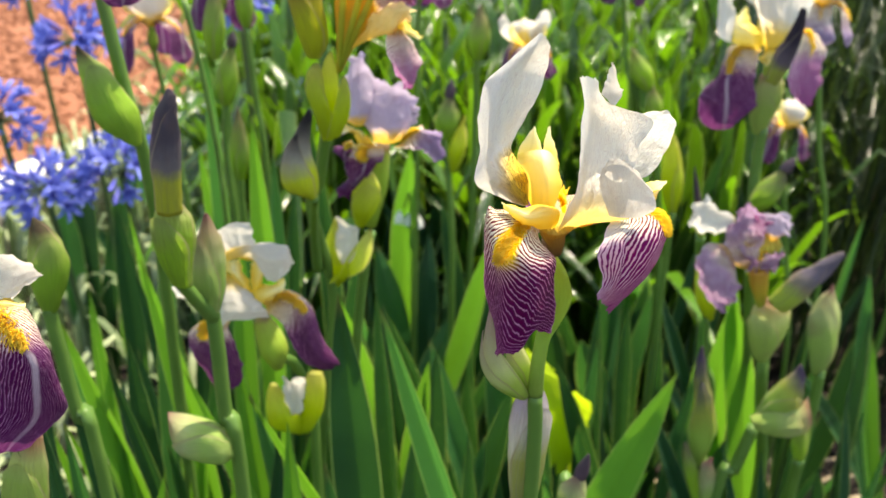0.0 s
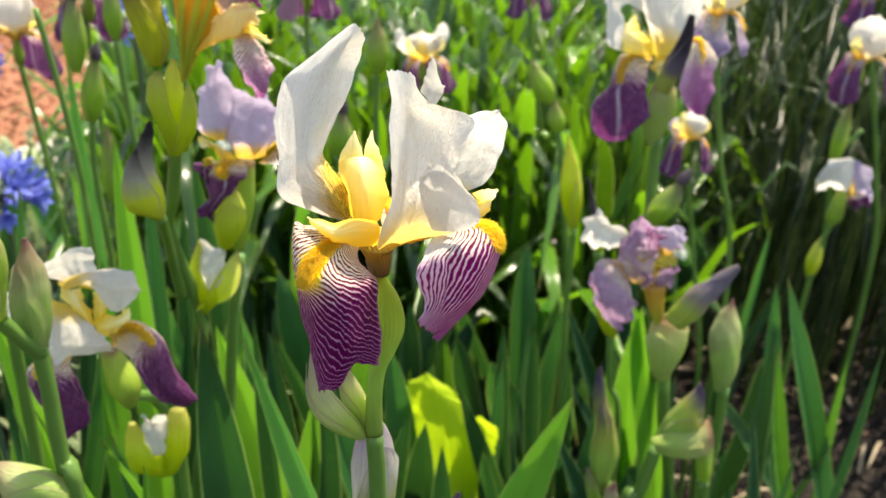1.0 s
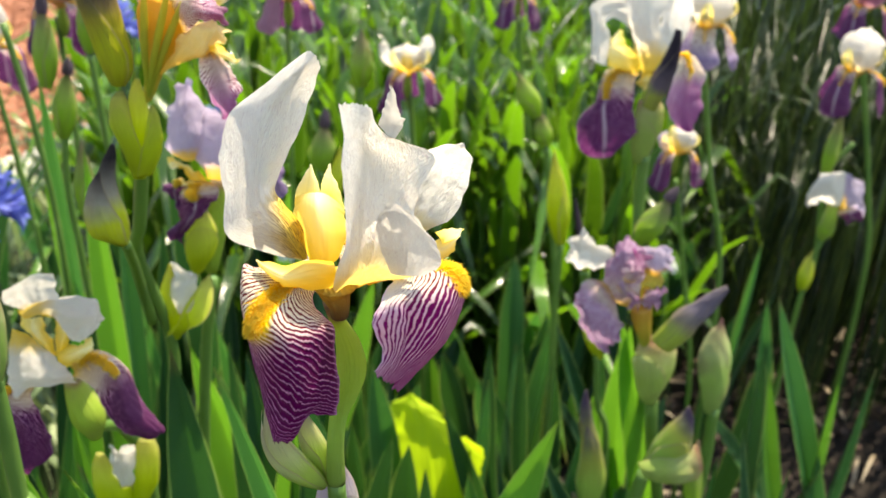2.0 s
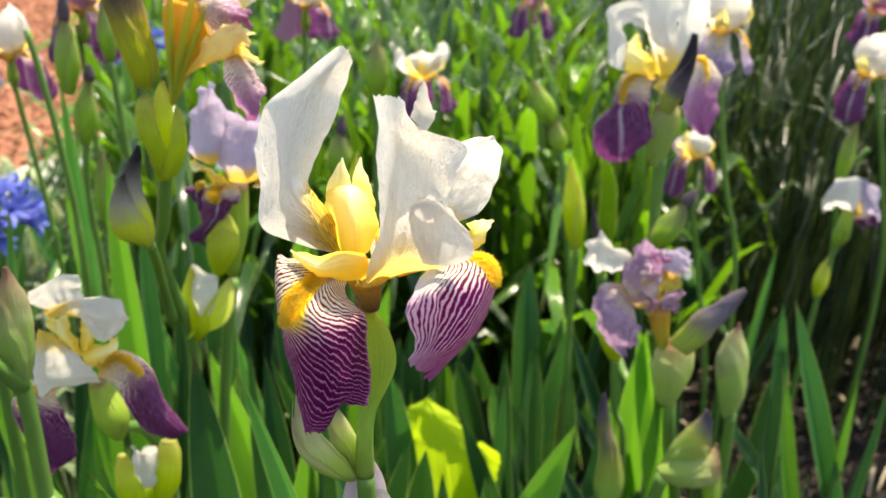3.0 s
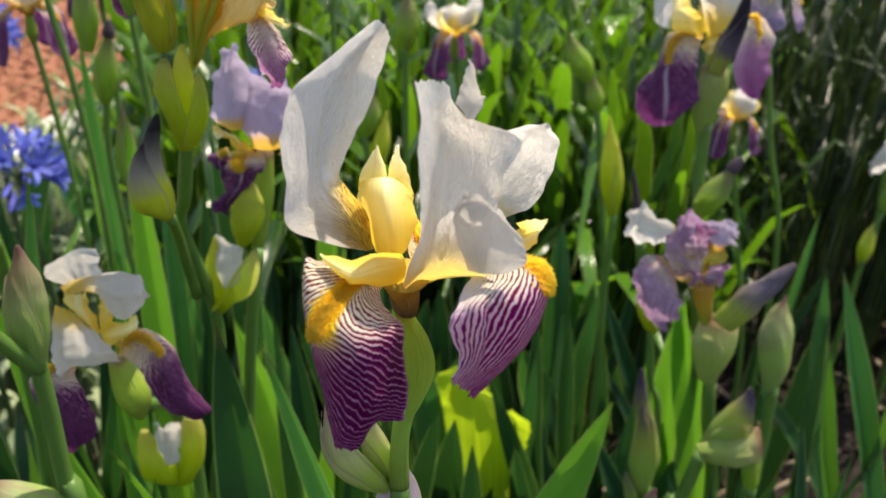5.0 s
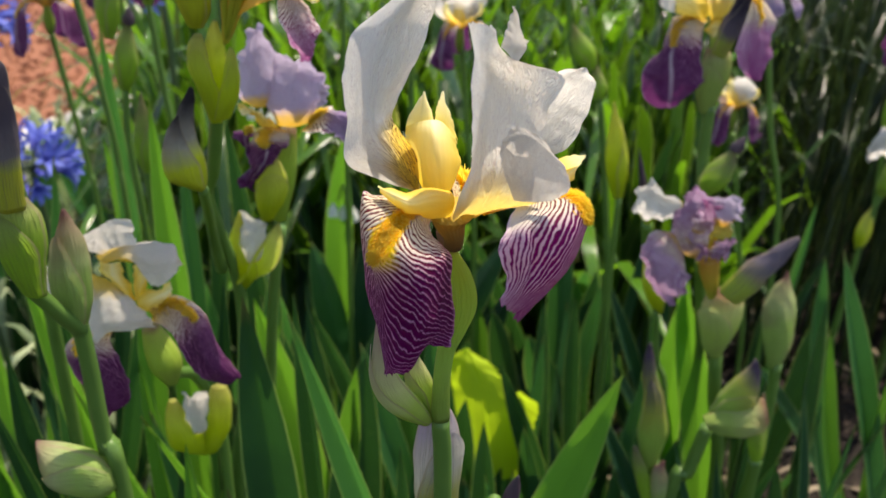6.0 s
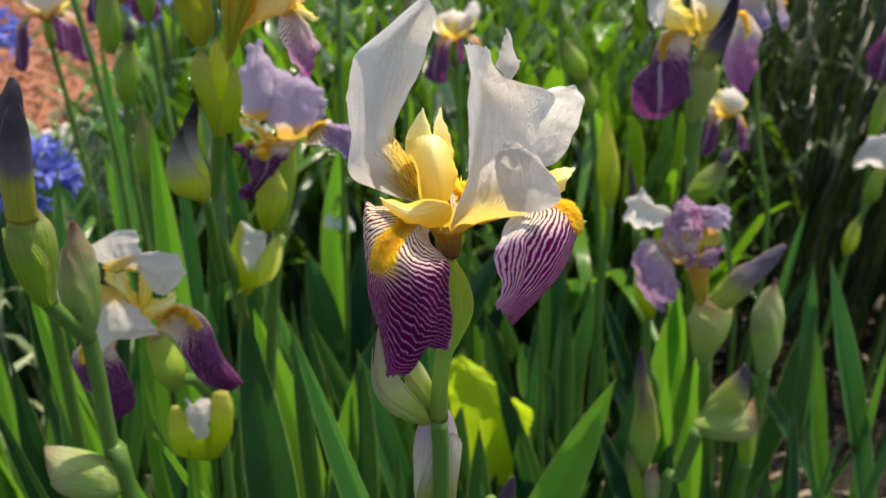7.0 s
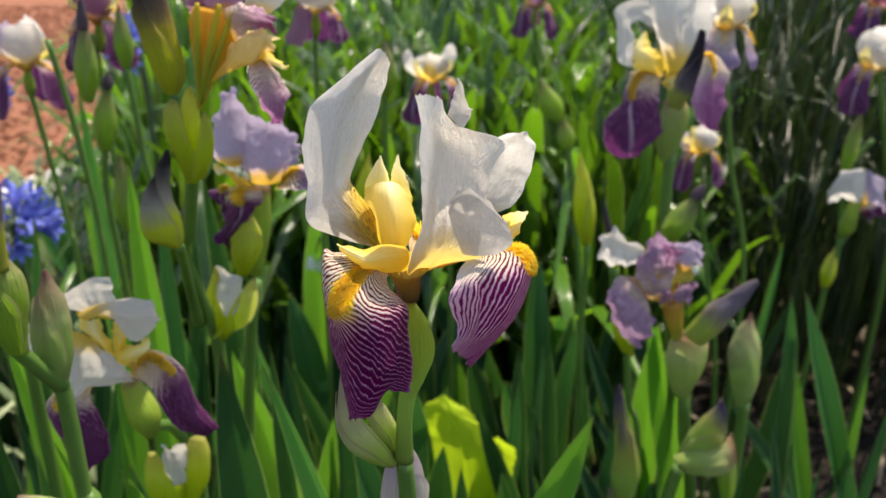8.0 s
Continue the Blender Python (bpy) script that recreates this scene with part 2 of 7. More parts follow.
M_FALL = fall_material("fall_purple", (0.34, 0.94), (0.085, 0.002, 0.060), (0.64, 0.32, 0.53), (0.90, 0.78, 0.48), lines=24.0, turn_at=(0.44, 0.61), band=0.26, rise=0.66, through=1.7, fan=-0.55)
M_FALL_PALE = fall_material("fall_veined_pink", (0.32, 0.82), (0.14, 0.004, 0.105), (0.74, 0.50, 0.66), (0.88, 0.78, 0.50), 23.0, (0.42, 0.58), 0.6, 0.15, rise=0.66)
M_FALL_DEEP = fall_material("fall_deep_violet", (0.34, 0.97), (0.062, 0.003, 0.058), (0.50, 0.28, 0.45), lines=27.0, turn_at=(0.30, 0.46), streak=0.10, through=1.5)
M_FALL_DARK = fall_material("fall_dark_purple", (0.34, 0.91), (0.058, 0.003, 0.052), (0.48, 0.22, 0.40), (0.86, 0.70, 0.40), lines=27.0, turn_at=(0.34, 0.50), through=1.2)
M_FALL_MAG = fall_material("fall_magenta", (0.42, 0.80), (0.15, 0.006, 0.10), (0.78, 0.60, 0.70), (0.80, 0.66, 0.62), 17.0, (0.2, 0.6), 0.35)
M_WILT = fall_material("petal_withered_mauve", (0.42, 0.66), (0.24, 0.09, 0.22), (0.64, 0.50, 0.62), (0.60, 0.46, 0.50), 22.0, (0.2, 0.4), flush=0.95, through=1.1)
M_FALL_LAV = fall_material("fall_lavender", (0.3, 0.72), (0.15, 0.09, 0.22), (0.55, 0.45, 0.62), lines=16.0, flush=0.95, through=1.1)
M_STD = standard_material("standard_white")
M_STD_HAFT = standard_material("standard_white_veined_foot", haft_lines=1.0, base_end=0.30, skew=0.42)
M_STD_LAV = standard_material("standard_lavender", (0.60, 0.50, 0.66), (0.86, 0.52, 0.05), base_end=0.22)
M_STD_PINK = standard_material("standard_mauve", (0.44, 0.25, 0.43), (0.62, 0.34, 0.10), base_end=0.25)
M_STD_MAROON = standard_material("standard_maroon", (0.40, 0.18, 0.28), (0.80, 0.54, 0.10), base_end=0.3)
M_STYLE = simple_petal("style_yellow", (0.88, 0.60, 0.05), (0.88, 0.74, 0.20), 0.5, ribs=0.06, ridge=(0.90, 0.87, 0.62))
M_CREST = simple_petal("crest_cream", (0.92, 0.72, 0.12), (0.88, 0.82, 0.52), 0.5, ribs=0.06)
M_AMBER = simple_petal("amber_tube", (0.46, 0.44, 0.05), (0.86, 0.44, 0.04), 0.45)
M_TUBE_OLIVE = simple_petal("tube_olive_amber", (0.34, 0.42, 0.05), (0.56, 0.30, 0.05), 0.45)
# its low tone is darkened to paint the shaded hollow beneath the petals
M_THROAT = simple_petal("throat_olive_yellow", (0.17, 0.11, 0.05), (0.66, 0.44, 0.07), 0.4)
M_BEARD = beard_material()
M_OVARY = spathe_material("ovary_green", (0.38, 0.54, 0.08), (0.42, 0.54, 0.10), (0.34, 0.22, 0.12), (0.9, 1.0), 0.45, 0.2)
M_OVARY_MAIN = spathe_material("ovary_green_brown_neck", (0.44, 0.28, 0.18), (0.64, 0.78, 0.14), (0.44, 0.62, 0.16), (0.22, 0.8), 0.6, 0.2)
M_BUD = spathe_material("bud_green", (0.36, 0.58, 0.05), (0.36, 0.50, 0.11), (0.26, 0.19, 0.15), (0.55, 0.98), 0.50, 0.8)
M_BUD_BROWN = spathe_material("bud_green_brown_tip", (0.34, 0.56, 0.06), (0.38, 0.48, 0.14), (0.10, 0.06, 0.05), (0.62, 0.86), 0.50, 0.6)
M_BUD_DARK = spathe_material("bud_papery_dark", (0.56, 0.72, 0.05), (0.34, 0.34, 0.14), (0.060, 0.045, 0.055), (0.68, 0.92), 0.50)
M_BUD_DUSK = spathe_material("bud_dusky_petals", (0.40, 0.44, 0.06), (0.16, 0.12, 0.15), (0.035, 0.025, 0.045), (0.30, 0.55), 0.40)
M_STD_FRONT = standard_material("standard_white_yellow_foot", base=(0.90, 0.68, 0.14), base_end=0.30)
M_BUD_LIME = spathe_material("bud_lime", (0.62, 0.72, 0.03), (0.68, 0.76, 0.09), (0.60, 0.58, 0.16), (0.5, 0.95), 0.55)
M_BUD_PURPLE = spathe_material("bud_pink_flushed", (0.40, 0.56, 0.15), (0.50, 0.56, 0.27), (0.34, 0.16, 0.17), (0.55, 0.95), 0.50)
M_BUD_PAPERY = spathe_material("bud_papery_middle_black_tip", (0.66, 0.72, 0.04), (0.46, 0.42, 0.36), (0.030, 0.022, 0.032), (0.50, 0.76), 0.50, 0.3)
M_SPATHE_STREAKED = spathe_material("sheath_olive_streaked", (0.56, 0.60, 0.03), (0.48, 0.42, 0.06), (0.060, 0.035, 0.075), (0.55, 0.74), 0.45, 1.0)
M_SPATHE_BLUSH = spathe_material("sheath_pale_pink_rim", (0.42, 0.56, 0.13), (0.52, 0.58, 0.24), (0.46, 0.24, 0.17), (0.72, 1.0), 0.50, 0.5)
M_BUD_VIOLET = spathe_material("bud_violet_tip", (0.38, 0.56, 0.11), (0.42, 0.46, 0.10), (0.10, 0.07, 0.15), (0.50, 0.80), 0.50, 0.4)
M_OLIVE = simple_petal("petal_midrib_olive", (0.40, 0.46, 0.04), (0.62, 0.50, 0.05), 0.45)
M_STD_PLAIN = standard_material("standard_white_plain", base_end=0.02)
M_BUD_FURLED = spathe_material("bud_furled_grey_violet", (0.50, 0.52, 0.05), (0.22, 0.19, 0.21), (0.10, 0.08, 0.11), (0.32, 0.52), 0.40, 0.7)
M_BUD_SPIKE = spathe_material("bud_silvery_violet_spike", (0.42, 0.52, 0.07), (0.36, 0.30, 0.20), (0.20, 0.17, 0.24), (0.42, 0.60), 0.40, 0.7)
M_BUD_PALE = spathe_material("bud_white_violet", (0.50, 0.52, 0.14), (0.72, 0.69, 0.58), (0.42, 0.36, 0.46), (0.40, 0.85), 0.5, 1.0)
M_AMBER_PALE = simple_petal("petal_underside_amber", (0.82, 0.46, 0.04), (0.88, 0.74, 0.40), 0.5)
M_ROLL_DARK = simple_petal("rolled_petals_dark", (0.09, 0.055, 0.075), (0.028, 0.020, 0.030), 0.15)
M_STEM = stem_material()
M_LEAF = blade_material("sword_leaf", (0.007, 0.034, 0.024), (0.030, 0.110, 0.036), (0.080, 0.28, 0.042), 0.40, 0.33, gloss=0.4)
# lighter copy of the sword leaf, with sunshine put into its colour
M_LEAF_SUNLIT = blade_material("sword_leaf_sunlit_tone", (0.030, 0.12, 0.024), (0.078, 0.24, 0.034), (0.18, 0.45, 0.030), 0.5, 0.34, least=0.7)
M_LEAF_FAR = blade_material("sword_leaf_far", (0.008, 0.030, 0.010), (0.070, 0.18, 0.014), (0.18, 0.42, 0.015), 0.42, 0.2, per_island=True, gloss=0.6)
# shade over the right-hand corner is put into these dark grass tones
M_GRASS_SHADED = blade_material("dark_grass", (0.007, 0.017, 0.008), (0.020, 0.036, 0.014), (0.06, 0.12, 0.02), 0.2, 0.24, per_island=True, gloss=0.4)
M_VARIEGATED = blade_material("pale_strap_leaf", (0.08, 0.13, 0.06), (0.38, 0.44, 0.26), (0.34, 0.48, 0.16), 0.28, per_island=True)
M_SOIL = soil_material()
M_GRAVEL = gravel_material("red_gravel", (0.15, 0.055, 0.032), (0.36, 0.155, 0.092))
M_CLOD = gravel_material("soil_clods", (0.010, 0.008, 0.007), (0.09, 0.060, 0.048))
M_STONE = stone_material()
M_BLUE = simple_petal("blue_petal", (0.060, 0.070, 0.38), (0.16, 0.21, 0.66), 0.35)
M_BLUE_BUD = simple_petal("blue_bud", (0.05, 0.05, 0.30), (0.10, 0.11, 0.52), 0.2)
M_SCAPE = simple_petal("dark_scape", (0.030, 0.055, 0.02), (0.05, 0.09, 0.03), 0.05)
M_LIME_LEAF = simple_petal("lime_leaf", (0.38, 0.56, 0.02), (0.50, 0.66, 0.03), 0.6)
M_SNOW = simple_petal("snow_petal", (0.78, 0.80, 0.74), (0.85, 0.85, 0.85), 0.4)
M_SPATHE = spathe_material("sheath_pale", (0.54, 0.70, 0.15), (0.70, 0.73, 0.36), (0.46, 0.34, 0.36), (0.55, 0.98), 0.55, 0.25)
M_STRAW = simple_petal("dry_straw", (0.22, 0.17, 0.11), (0.40, 0.33, 0.24), 0.2)


# ---------------------------------------------------------------- building tools
def thing(name, at, label, category, group="", kind=""):
    """An Empty at its base, to parent a thing's parts."""
    ob = new(name)
    ob.location = at
    ob.empty_display_size = 0.02
    return tagged(ob, label, category, group, kind)


def root_of(ob):
    while ob.parent:
        ob = ob.parent
    return ob


def part(name, shape, material, parent=None, label="", smooth=True, link=True):
    """Links a shape (vertices in world places, faces, uvs) as one mesh object under a thing or a part."""
    verts, faces, uvs = shape
    verts = np.asarray(verts, float)
    if parent is not None:
        verts = verts - np.array(root_of(parent).location)
    me = bpy.data.meshes.new(name)
    me.from_pydata(verts.tolist(), [], faces)
    layer = me.uv_layers.new(name="UVMap")
    loops = np.empty(len(me.loops), np.int32)
    me.loops.foreach_get("vertex_index", loops)
    layer.data.foreach_set("uv", np.asarray(uvs, np.float32)[loops].ravel())
    if smooth:
        me.polygons.foreach_set("use_smooth", np.ones(len(me.polygons), bool))
    me.materials.append(material)
    ob = new(name, me)
    ob.parent = parent
    if label:
        tagged(ob, label)
    return ob


def merge(shapes):
    verts, faces, uvs, n = [], [], [], 0
    for v, f, t in shapes:
        verts.append(np.asarray(v, float))
        uvs.append(np.asarray(t, float))
        faces.extend([tuple(i + n for i in q) for q in f])
        n += len(v)
    return np.concatenate(verts), faces, np.concatenate(uvs)


def spline(points, t):
    """Catmull-Rom through the points (k x ...), at the parameters t from 0 to 1."""
    p = np.asarray(points, float)
    p = np.concatenate([2 * p[:1] - p[1:2], p, 2 * p[-1:] - p[-2:-1]])
    k = len(p) - 3
    s = np.clip(np.asarray(t, float) * k, 0, k - 1e-9)
    i = s.astype(int)
    f = (s - i).reshape((-1,) + (1,) * (p.ndim - 1))
    a, b, c, d = p[i], p[i + 1], p[i + 2], p[i + 3]
    return 0.5 * (2 * b + (c - a) * f + (2 * a - 5 * b + 4 * c - d) * f ** 2 + (3 * b - a - 3 * c + d) * f ** 3)


def grid_faces(nu, nv, closed=False):
    faces = []
    for j in range(nv - 1):
        for i in range(nu if closed else nu - 1):
            k = (i + 1) % nu
            faces.append((j * nu + i, j * nu + k, (j + 1) * nu + k, (j + 1) * nu + i))
    return faces


def tube(points, radii, n=10, flat=1.0, steps=0, side=None):
    """A round or flattened tube along the points, closed at both ends."""
    steps = steps or 4 * len(points)
    t = np.linspace(0, 1, steps)
    c, r = spline(points, t), spline(np.asarray(radii, float), t)
    tan = np.gradient(c, axis=0)
    tan /= np.linalg.norm(tan, axis=1, keepdims=True) + 1e-12
    ref = np.array(side if side is not None else (1.0, 0.23, 0.11))
    e1 = ref - tan * (tan @ ref)[:, None]
    e1 /= np.linalg.norm(e1, axis=1, keepdims=True) + 1e-12
    e2 = np.cross(tan, e1)
    a = np.linspace(0, 2 * np.pi, n, endpoint=False)
    ring = e1[:, None] * np.cos(a)[None, :, None] + flat * e2[:, None] * np.sin(a)[None, :, None]
    verts = (c[:, None] + ring * np.maximum(r, 1e-5)[:, None, None]).reshape(-1, 3)
    uvs = np.stack(np.broadcast_arrays(np.abs(np.linspace(-1, 1, n, endpoint=False))[None, :], t[:, None]), -1).reshape(-1, 2)
    faces = grid_faces(n, steps, True) + [tuple(range(n))[::-1], tuple(range(len(verts) - n, len(verts)))]
    return verts, faces, uvs


def ripple(p, amp, scale, seed):
    """Displacement by smooth noise, one vector a point."""
    q = np.asarray(p) * scale + seed
    return amp * np.array([noise.noise_vector(Vector(v)) for v in q.reshape(-1, 3)]).reshape(p.shape)


def petal(cage, nu=21, nv=30, frill=0.0012, crumple=0.0005, seed=0.0, size=0.001, folds=(), grain=60.0, ragged=0.0):
    """A petal over a cage of cross rows (one edge, middle, other edge, or more), from its foot to its tip. Rows are in millimetres by size."""
    cage = np.asarray(cage, float) * size
    v = np.linspace(0, 1, nv)
    rows = spline(cage, v)
    u = np.linspace(-1, 1, nu)
    uu = u[None, :, None]
    if cage.shape[1] == 3:
        left, mid, right = rows[:, :1], rows[:, 1:2], rows[:, 2:]
        p = left * uu * (uu - 1) / 2 + mid * (1 - uu ** 2) + right * uu * (uu + 1) / 2
    else:
        p = spline(rows.swapaxes(0, 1), u * 0.5 + 0.5).swapaxes(0, 1)
    du = np.gradient(p, axis=1)
    dv = np.gradient(p, axis=0)
    nrm = np.cross(du, dv)
    nrm /= np.linalg.norm(nrm, axis=2, keepdims=True) + 1e-12
    grow = np.clip(v[:, None, None] * 2.2, 0, 1)
    edge = np.abs(uu) ** 2.5
    wave = np.array([noise.noise(Vector((q * 5.5 + seed, seed * 2.3, 0))) + 0.4 * noise.noise(Vector((q * 14 + seed, 5 + seed, 0))) for q in v])[:, None, None] * 1.8
    p = p + nrm * frill * grow * edge * wave * np.where(uu > 0, 1, -0.8)
    for at, wide, amp, lo, hi in folds:          # soft lengthwise pleats
        on = np.clip((v - lo) / 0.15, 0, 1) * np.clip((hi - v) / 0.15, 0, 1)
        p = p + nrm * amp * on[:, None, None] * np.exp(-((uu - at) / wide) ** 2)
    if ragged:          # uneven, nibbled outline
        out = du / (np.linalg.norm(du, axis=2, keepdims=True) + 1e-12)
        along = dv / (np.linalg.norm(dv, axis=2, keepdims=True) + 1e-12)
        rough = lambda q, k: np.array([noise.noise(Vector((w * 5 + seed, k, 0))) + 0.6 * noise.noise(Vector((w * 13 + seed, k, 4))) for w in q])
        p = p + out * ragged * grow * (np.clip((uu - 0.75) / 0.25, 0, 1) * rough(v, 1.0)[:, None, None] - np.clip((-uu - 0.75) / 0.25, 0, 1) * rough(v, 7.0)[:, None, None])
        p = p + along * ragged * 1.6 * np.clip((v - 0.86) / 0.14, 0, 1)[:, None, None] * rough(u * 2, 13.0)[None, :, None]
    tip = np.clip((v - 0.85) / 0.15, 0, 1)[:, None, None]
    p = p + nrm * frill * tip * np.sin(uu * 4 + seed)
    p = p + ripple(p, crumple, grain, seed * 3.7) * grow
    p = p + ripple(p, crumple * 0.4, 330.0, seed * 1.7) * grow
    uvs = np.stack(np.broadcast_arrays((u * 0.5 + 0.5)[None, :], v[:, None]), -1).reshape(-1, 2)
    return (p.reshape(-1, 3), grid_faces(nu, nv), uvs), p, nrm


def moved(cage, at, size=0.001):
    return np.asarray(cage, float) * size + np.asarray(at)


def beard(p, nrm, lo, hi, count, length, width, rng, up=1.0, slant=0.5):
    """Short hairs along the middle of a petal whose grid is p."""
    nv, nu = p.shape[:2]
    shapes = []
    m = nu // 2
    for _ in range(count):
        j = (lo + (hi - lo) * rng.random()) * (nv - 2)
        i = min(nu - 2, max(1, m + rng.gauss(0, width) * (1.25 - 0.8 * (j / (nv - 2) - lo) / (hi - lo))))
        a, b = int(j), int(i)
        o = p[a, b] * (1 - (j - a)) + p[a + 1, b] * (j - a) + (p[a, b + 1] - p[a, b]) * (i - b)
        d = nrm[a, b] * up
        along = p[min(a + 1, nv - 1), m] - p[a, m]
        along = along / (np.linalg.norm(along) + 1e-9)
        d = d + along * slant + np.array([rng.gauss(0, 0.3) for _ in range(3)])
        d /= np.linalg.norm(d) + 1e-9
        h = length * rng.uniform(0.6, 1.2)
        s = np.cross(d, (0.3, 0.5, 0.8))
        s /= np.linalg.norm(s) + 1e-9
        w = np.cross(d, s)
        r = h * 0.07
        base = o - d * h * 0.15
        verts = [base + s * r, base - 0.5 * s * r + 0.87 * w * r, base - 0.5 * s * r - 0.87 * w * r]
        verts += [q + d * h * 0.75 for q in verts] + [o + d * h]
        faces = [(0, 1, 4, 3), (1, 2, 5, 4), (2, 0, 3, 5), (3, 4, 6), (4, 5, 6), (5, 3, 6)]
        shapes.append((verts, faces, [(0.5, 0)] * 3 + [(0.5, 0.8)] * 3 + [(0.5, 1)]))
    return merge(shapes)


def polar(az, rows, lean=0.0):
    """Cross rows (r, z, half width, edge dr, edge dz) in mm turned to azimuth az (degrees); lean bends the row outwards."""
    a = radians(az)
    out, sd = np.array((math.cos(a), math.sin(a), 0)), np.array((-math.sin(a), math.cos(a), 0))
    up = np.array((0, 0, 1.0))
    cage = []
    for r, z, w, dr, dz in rows:
        r2, z2 = r + lean * max(z, 0) * 0.9, z - abs(lean) * max(z, 0) * 0.25
        c = out * r2 + up * z2
        e = out * dr + up * dz
        cage.append((c - sd * w + e, c, c + sd * w + e))
    return np.array(cage)


FALL_ROWS = [(2, 3, 3, 0, 1), (12, 11, 7, 0, 3), (24, 12, 11, -1, 2), (35, 4, 12, -4, 1), (41, -12, 15, -6, 0), (43, -27, 18, -4, 0), (43, -38, 17, 0, 2), (42, -43, 8, 2, 1)]
STANDARD_ROWS = [(2, 4, 3, 0, 0), (7, 16, 9, -2, 0), (14, 32, 20, -9, 2), (16, 47, 25, -14, 2), (11, 62, 22, -12, -1), (2, 72, 13, -5, -2), (-2, 75, 5, -1, -2)]
STYLE_ROWS = [(2, 5, 4, 0, -2), (10, 16, 7, -1, -3), (20, 22, 8, -1, -3), (27, 26, 7, 0, -1), (29, 33, 5, 2, 1), (27, 39, 2, 2, 2)]


PLAIN = (M_STD, M_STD_PLAIN, M_STD_LAV, M_STD_PINK, M_STD_MAROON, M_AMBER, M_WILT)      # petals that carry no beard


def open_flower(parent, at, size, falls, standards, seed, axis=(0, 0, 1), spin=0.0, styles=True, tube_mat=None, detail=1.0, wilt=1.0):
    """A flower on its ovary. falls: (azimuth, material, droop, length); standards: (azimuth, material, lean, height, breadth)."""
    rng = random.Random(seed)
    at = np.asarray(at, float)
    z = Vector(axis).normalized()
    turn = np.array((Vector((0, 0, 1)).rotation_difference(z).to_matrix() @ Matrix.Rotation(radians(spin), 3, "Z")))
    k = size * 0.001

    def place(cage):
        return (np.asarray(cage) @ turn.T) * k + at

    foot = at - np.array(z) * k * 26
    ovary = part("flower", tube([foot, at - np.array(z) * k * 14, at, at + np.array(z) * k * 6], [0.003 * size, 0.0062 * size, 0.0042 * size, 0.0035 * size], 12), tube_mat or M_OVARY, parent, "iris bloom on a green ovary")
    nu, nv = int(15 * detail) | 1, int(22 * detail)
    for n, (az, mat, droop, length) in enumerate(falls):
        rows = []
        for i, (r, zz, w, dr, dz) in enumerate(FALL_ROWS):
            j = rng.uniform(-1.5, 1.5)
            rows.append((r * (1 - 0.35 * droop) + j, zz * (length if zz < 0 else 1) - droop * r * 0.25 + j * 0.5, w * rng.uniform(0.92, 1.08), dr, dz))
        shape, p, nrm = petal(place(polar(az, rows)), nu, nv, 0.0016 * size * wilt, 0.0009 * size * wilt, seed + n * 1.3, 1.0, (), 60.0 + 40.0 * (wilt - 1))
        part("fall", shape, mat, ovary)
        if mat in PLAIN:
            continue
        flip = 1.0 if nrm[nv // 4, nu // 2] @ np.array(z) > 0 else -1.0
        part("beard", beard(p, nrm, 0.1, 0.5, int(110 * detail), 0.0042 * size, 0.9 * detail, rng, flip), M_BEARD, ovary, "bristly golden beard")
        if styles:
            shape, _, _ = petal(place(polar(az + rng.uniform(-5, 5), STYLE_ROWS)), 9, 12, 0.0006 * size, 0.0003 * size, seed + n, 1.0)
            part("style_arm", shape, M_STYLE, ovary)
    for n, (az, mat, lean, height, *broad) in enumerate(standards):
        wide = broad[0] if broad else 1.0
        rows = [(r, zz * height, w * wide * rng.uniform(0.9, 1.1), dr, dz) for r, zz, w, dr, dz in STANDARD_ROWS]
        shape, _, _ = petal(place(polar(az, rows, lean)), nu, nv, 0.0022 * size * wilt, 0.0018 * size * wilt, seed + 7 + n * 1.9, 1.0, ((0.35, 0.16, 0.0022 * size, 0.2, 0.9), (-0.3, 0.2, -0.002 * size, 0.2, 1.0)), 60.0 + 40.0 * (wilt - 1))
        part("standard", shape, mat, ovary)
    return ovary


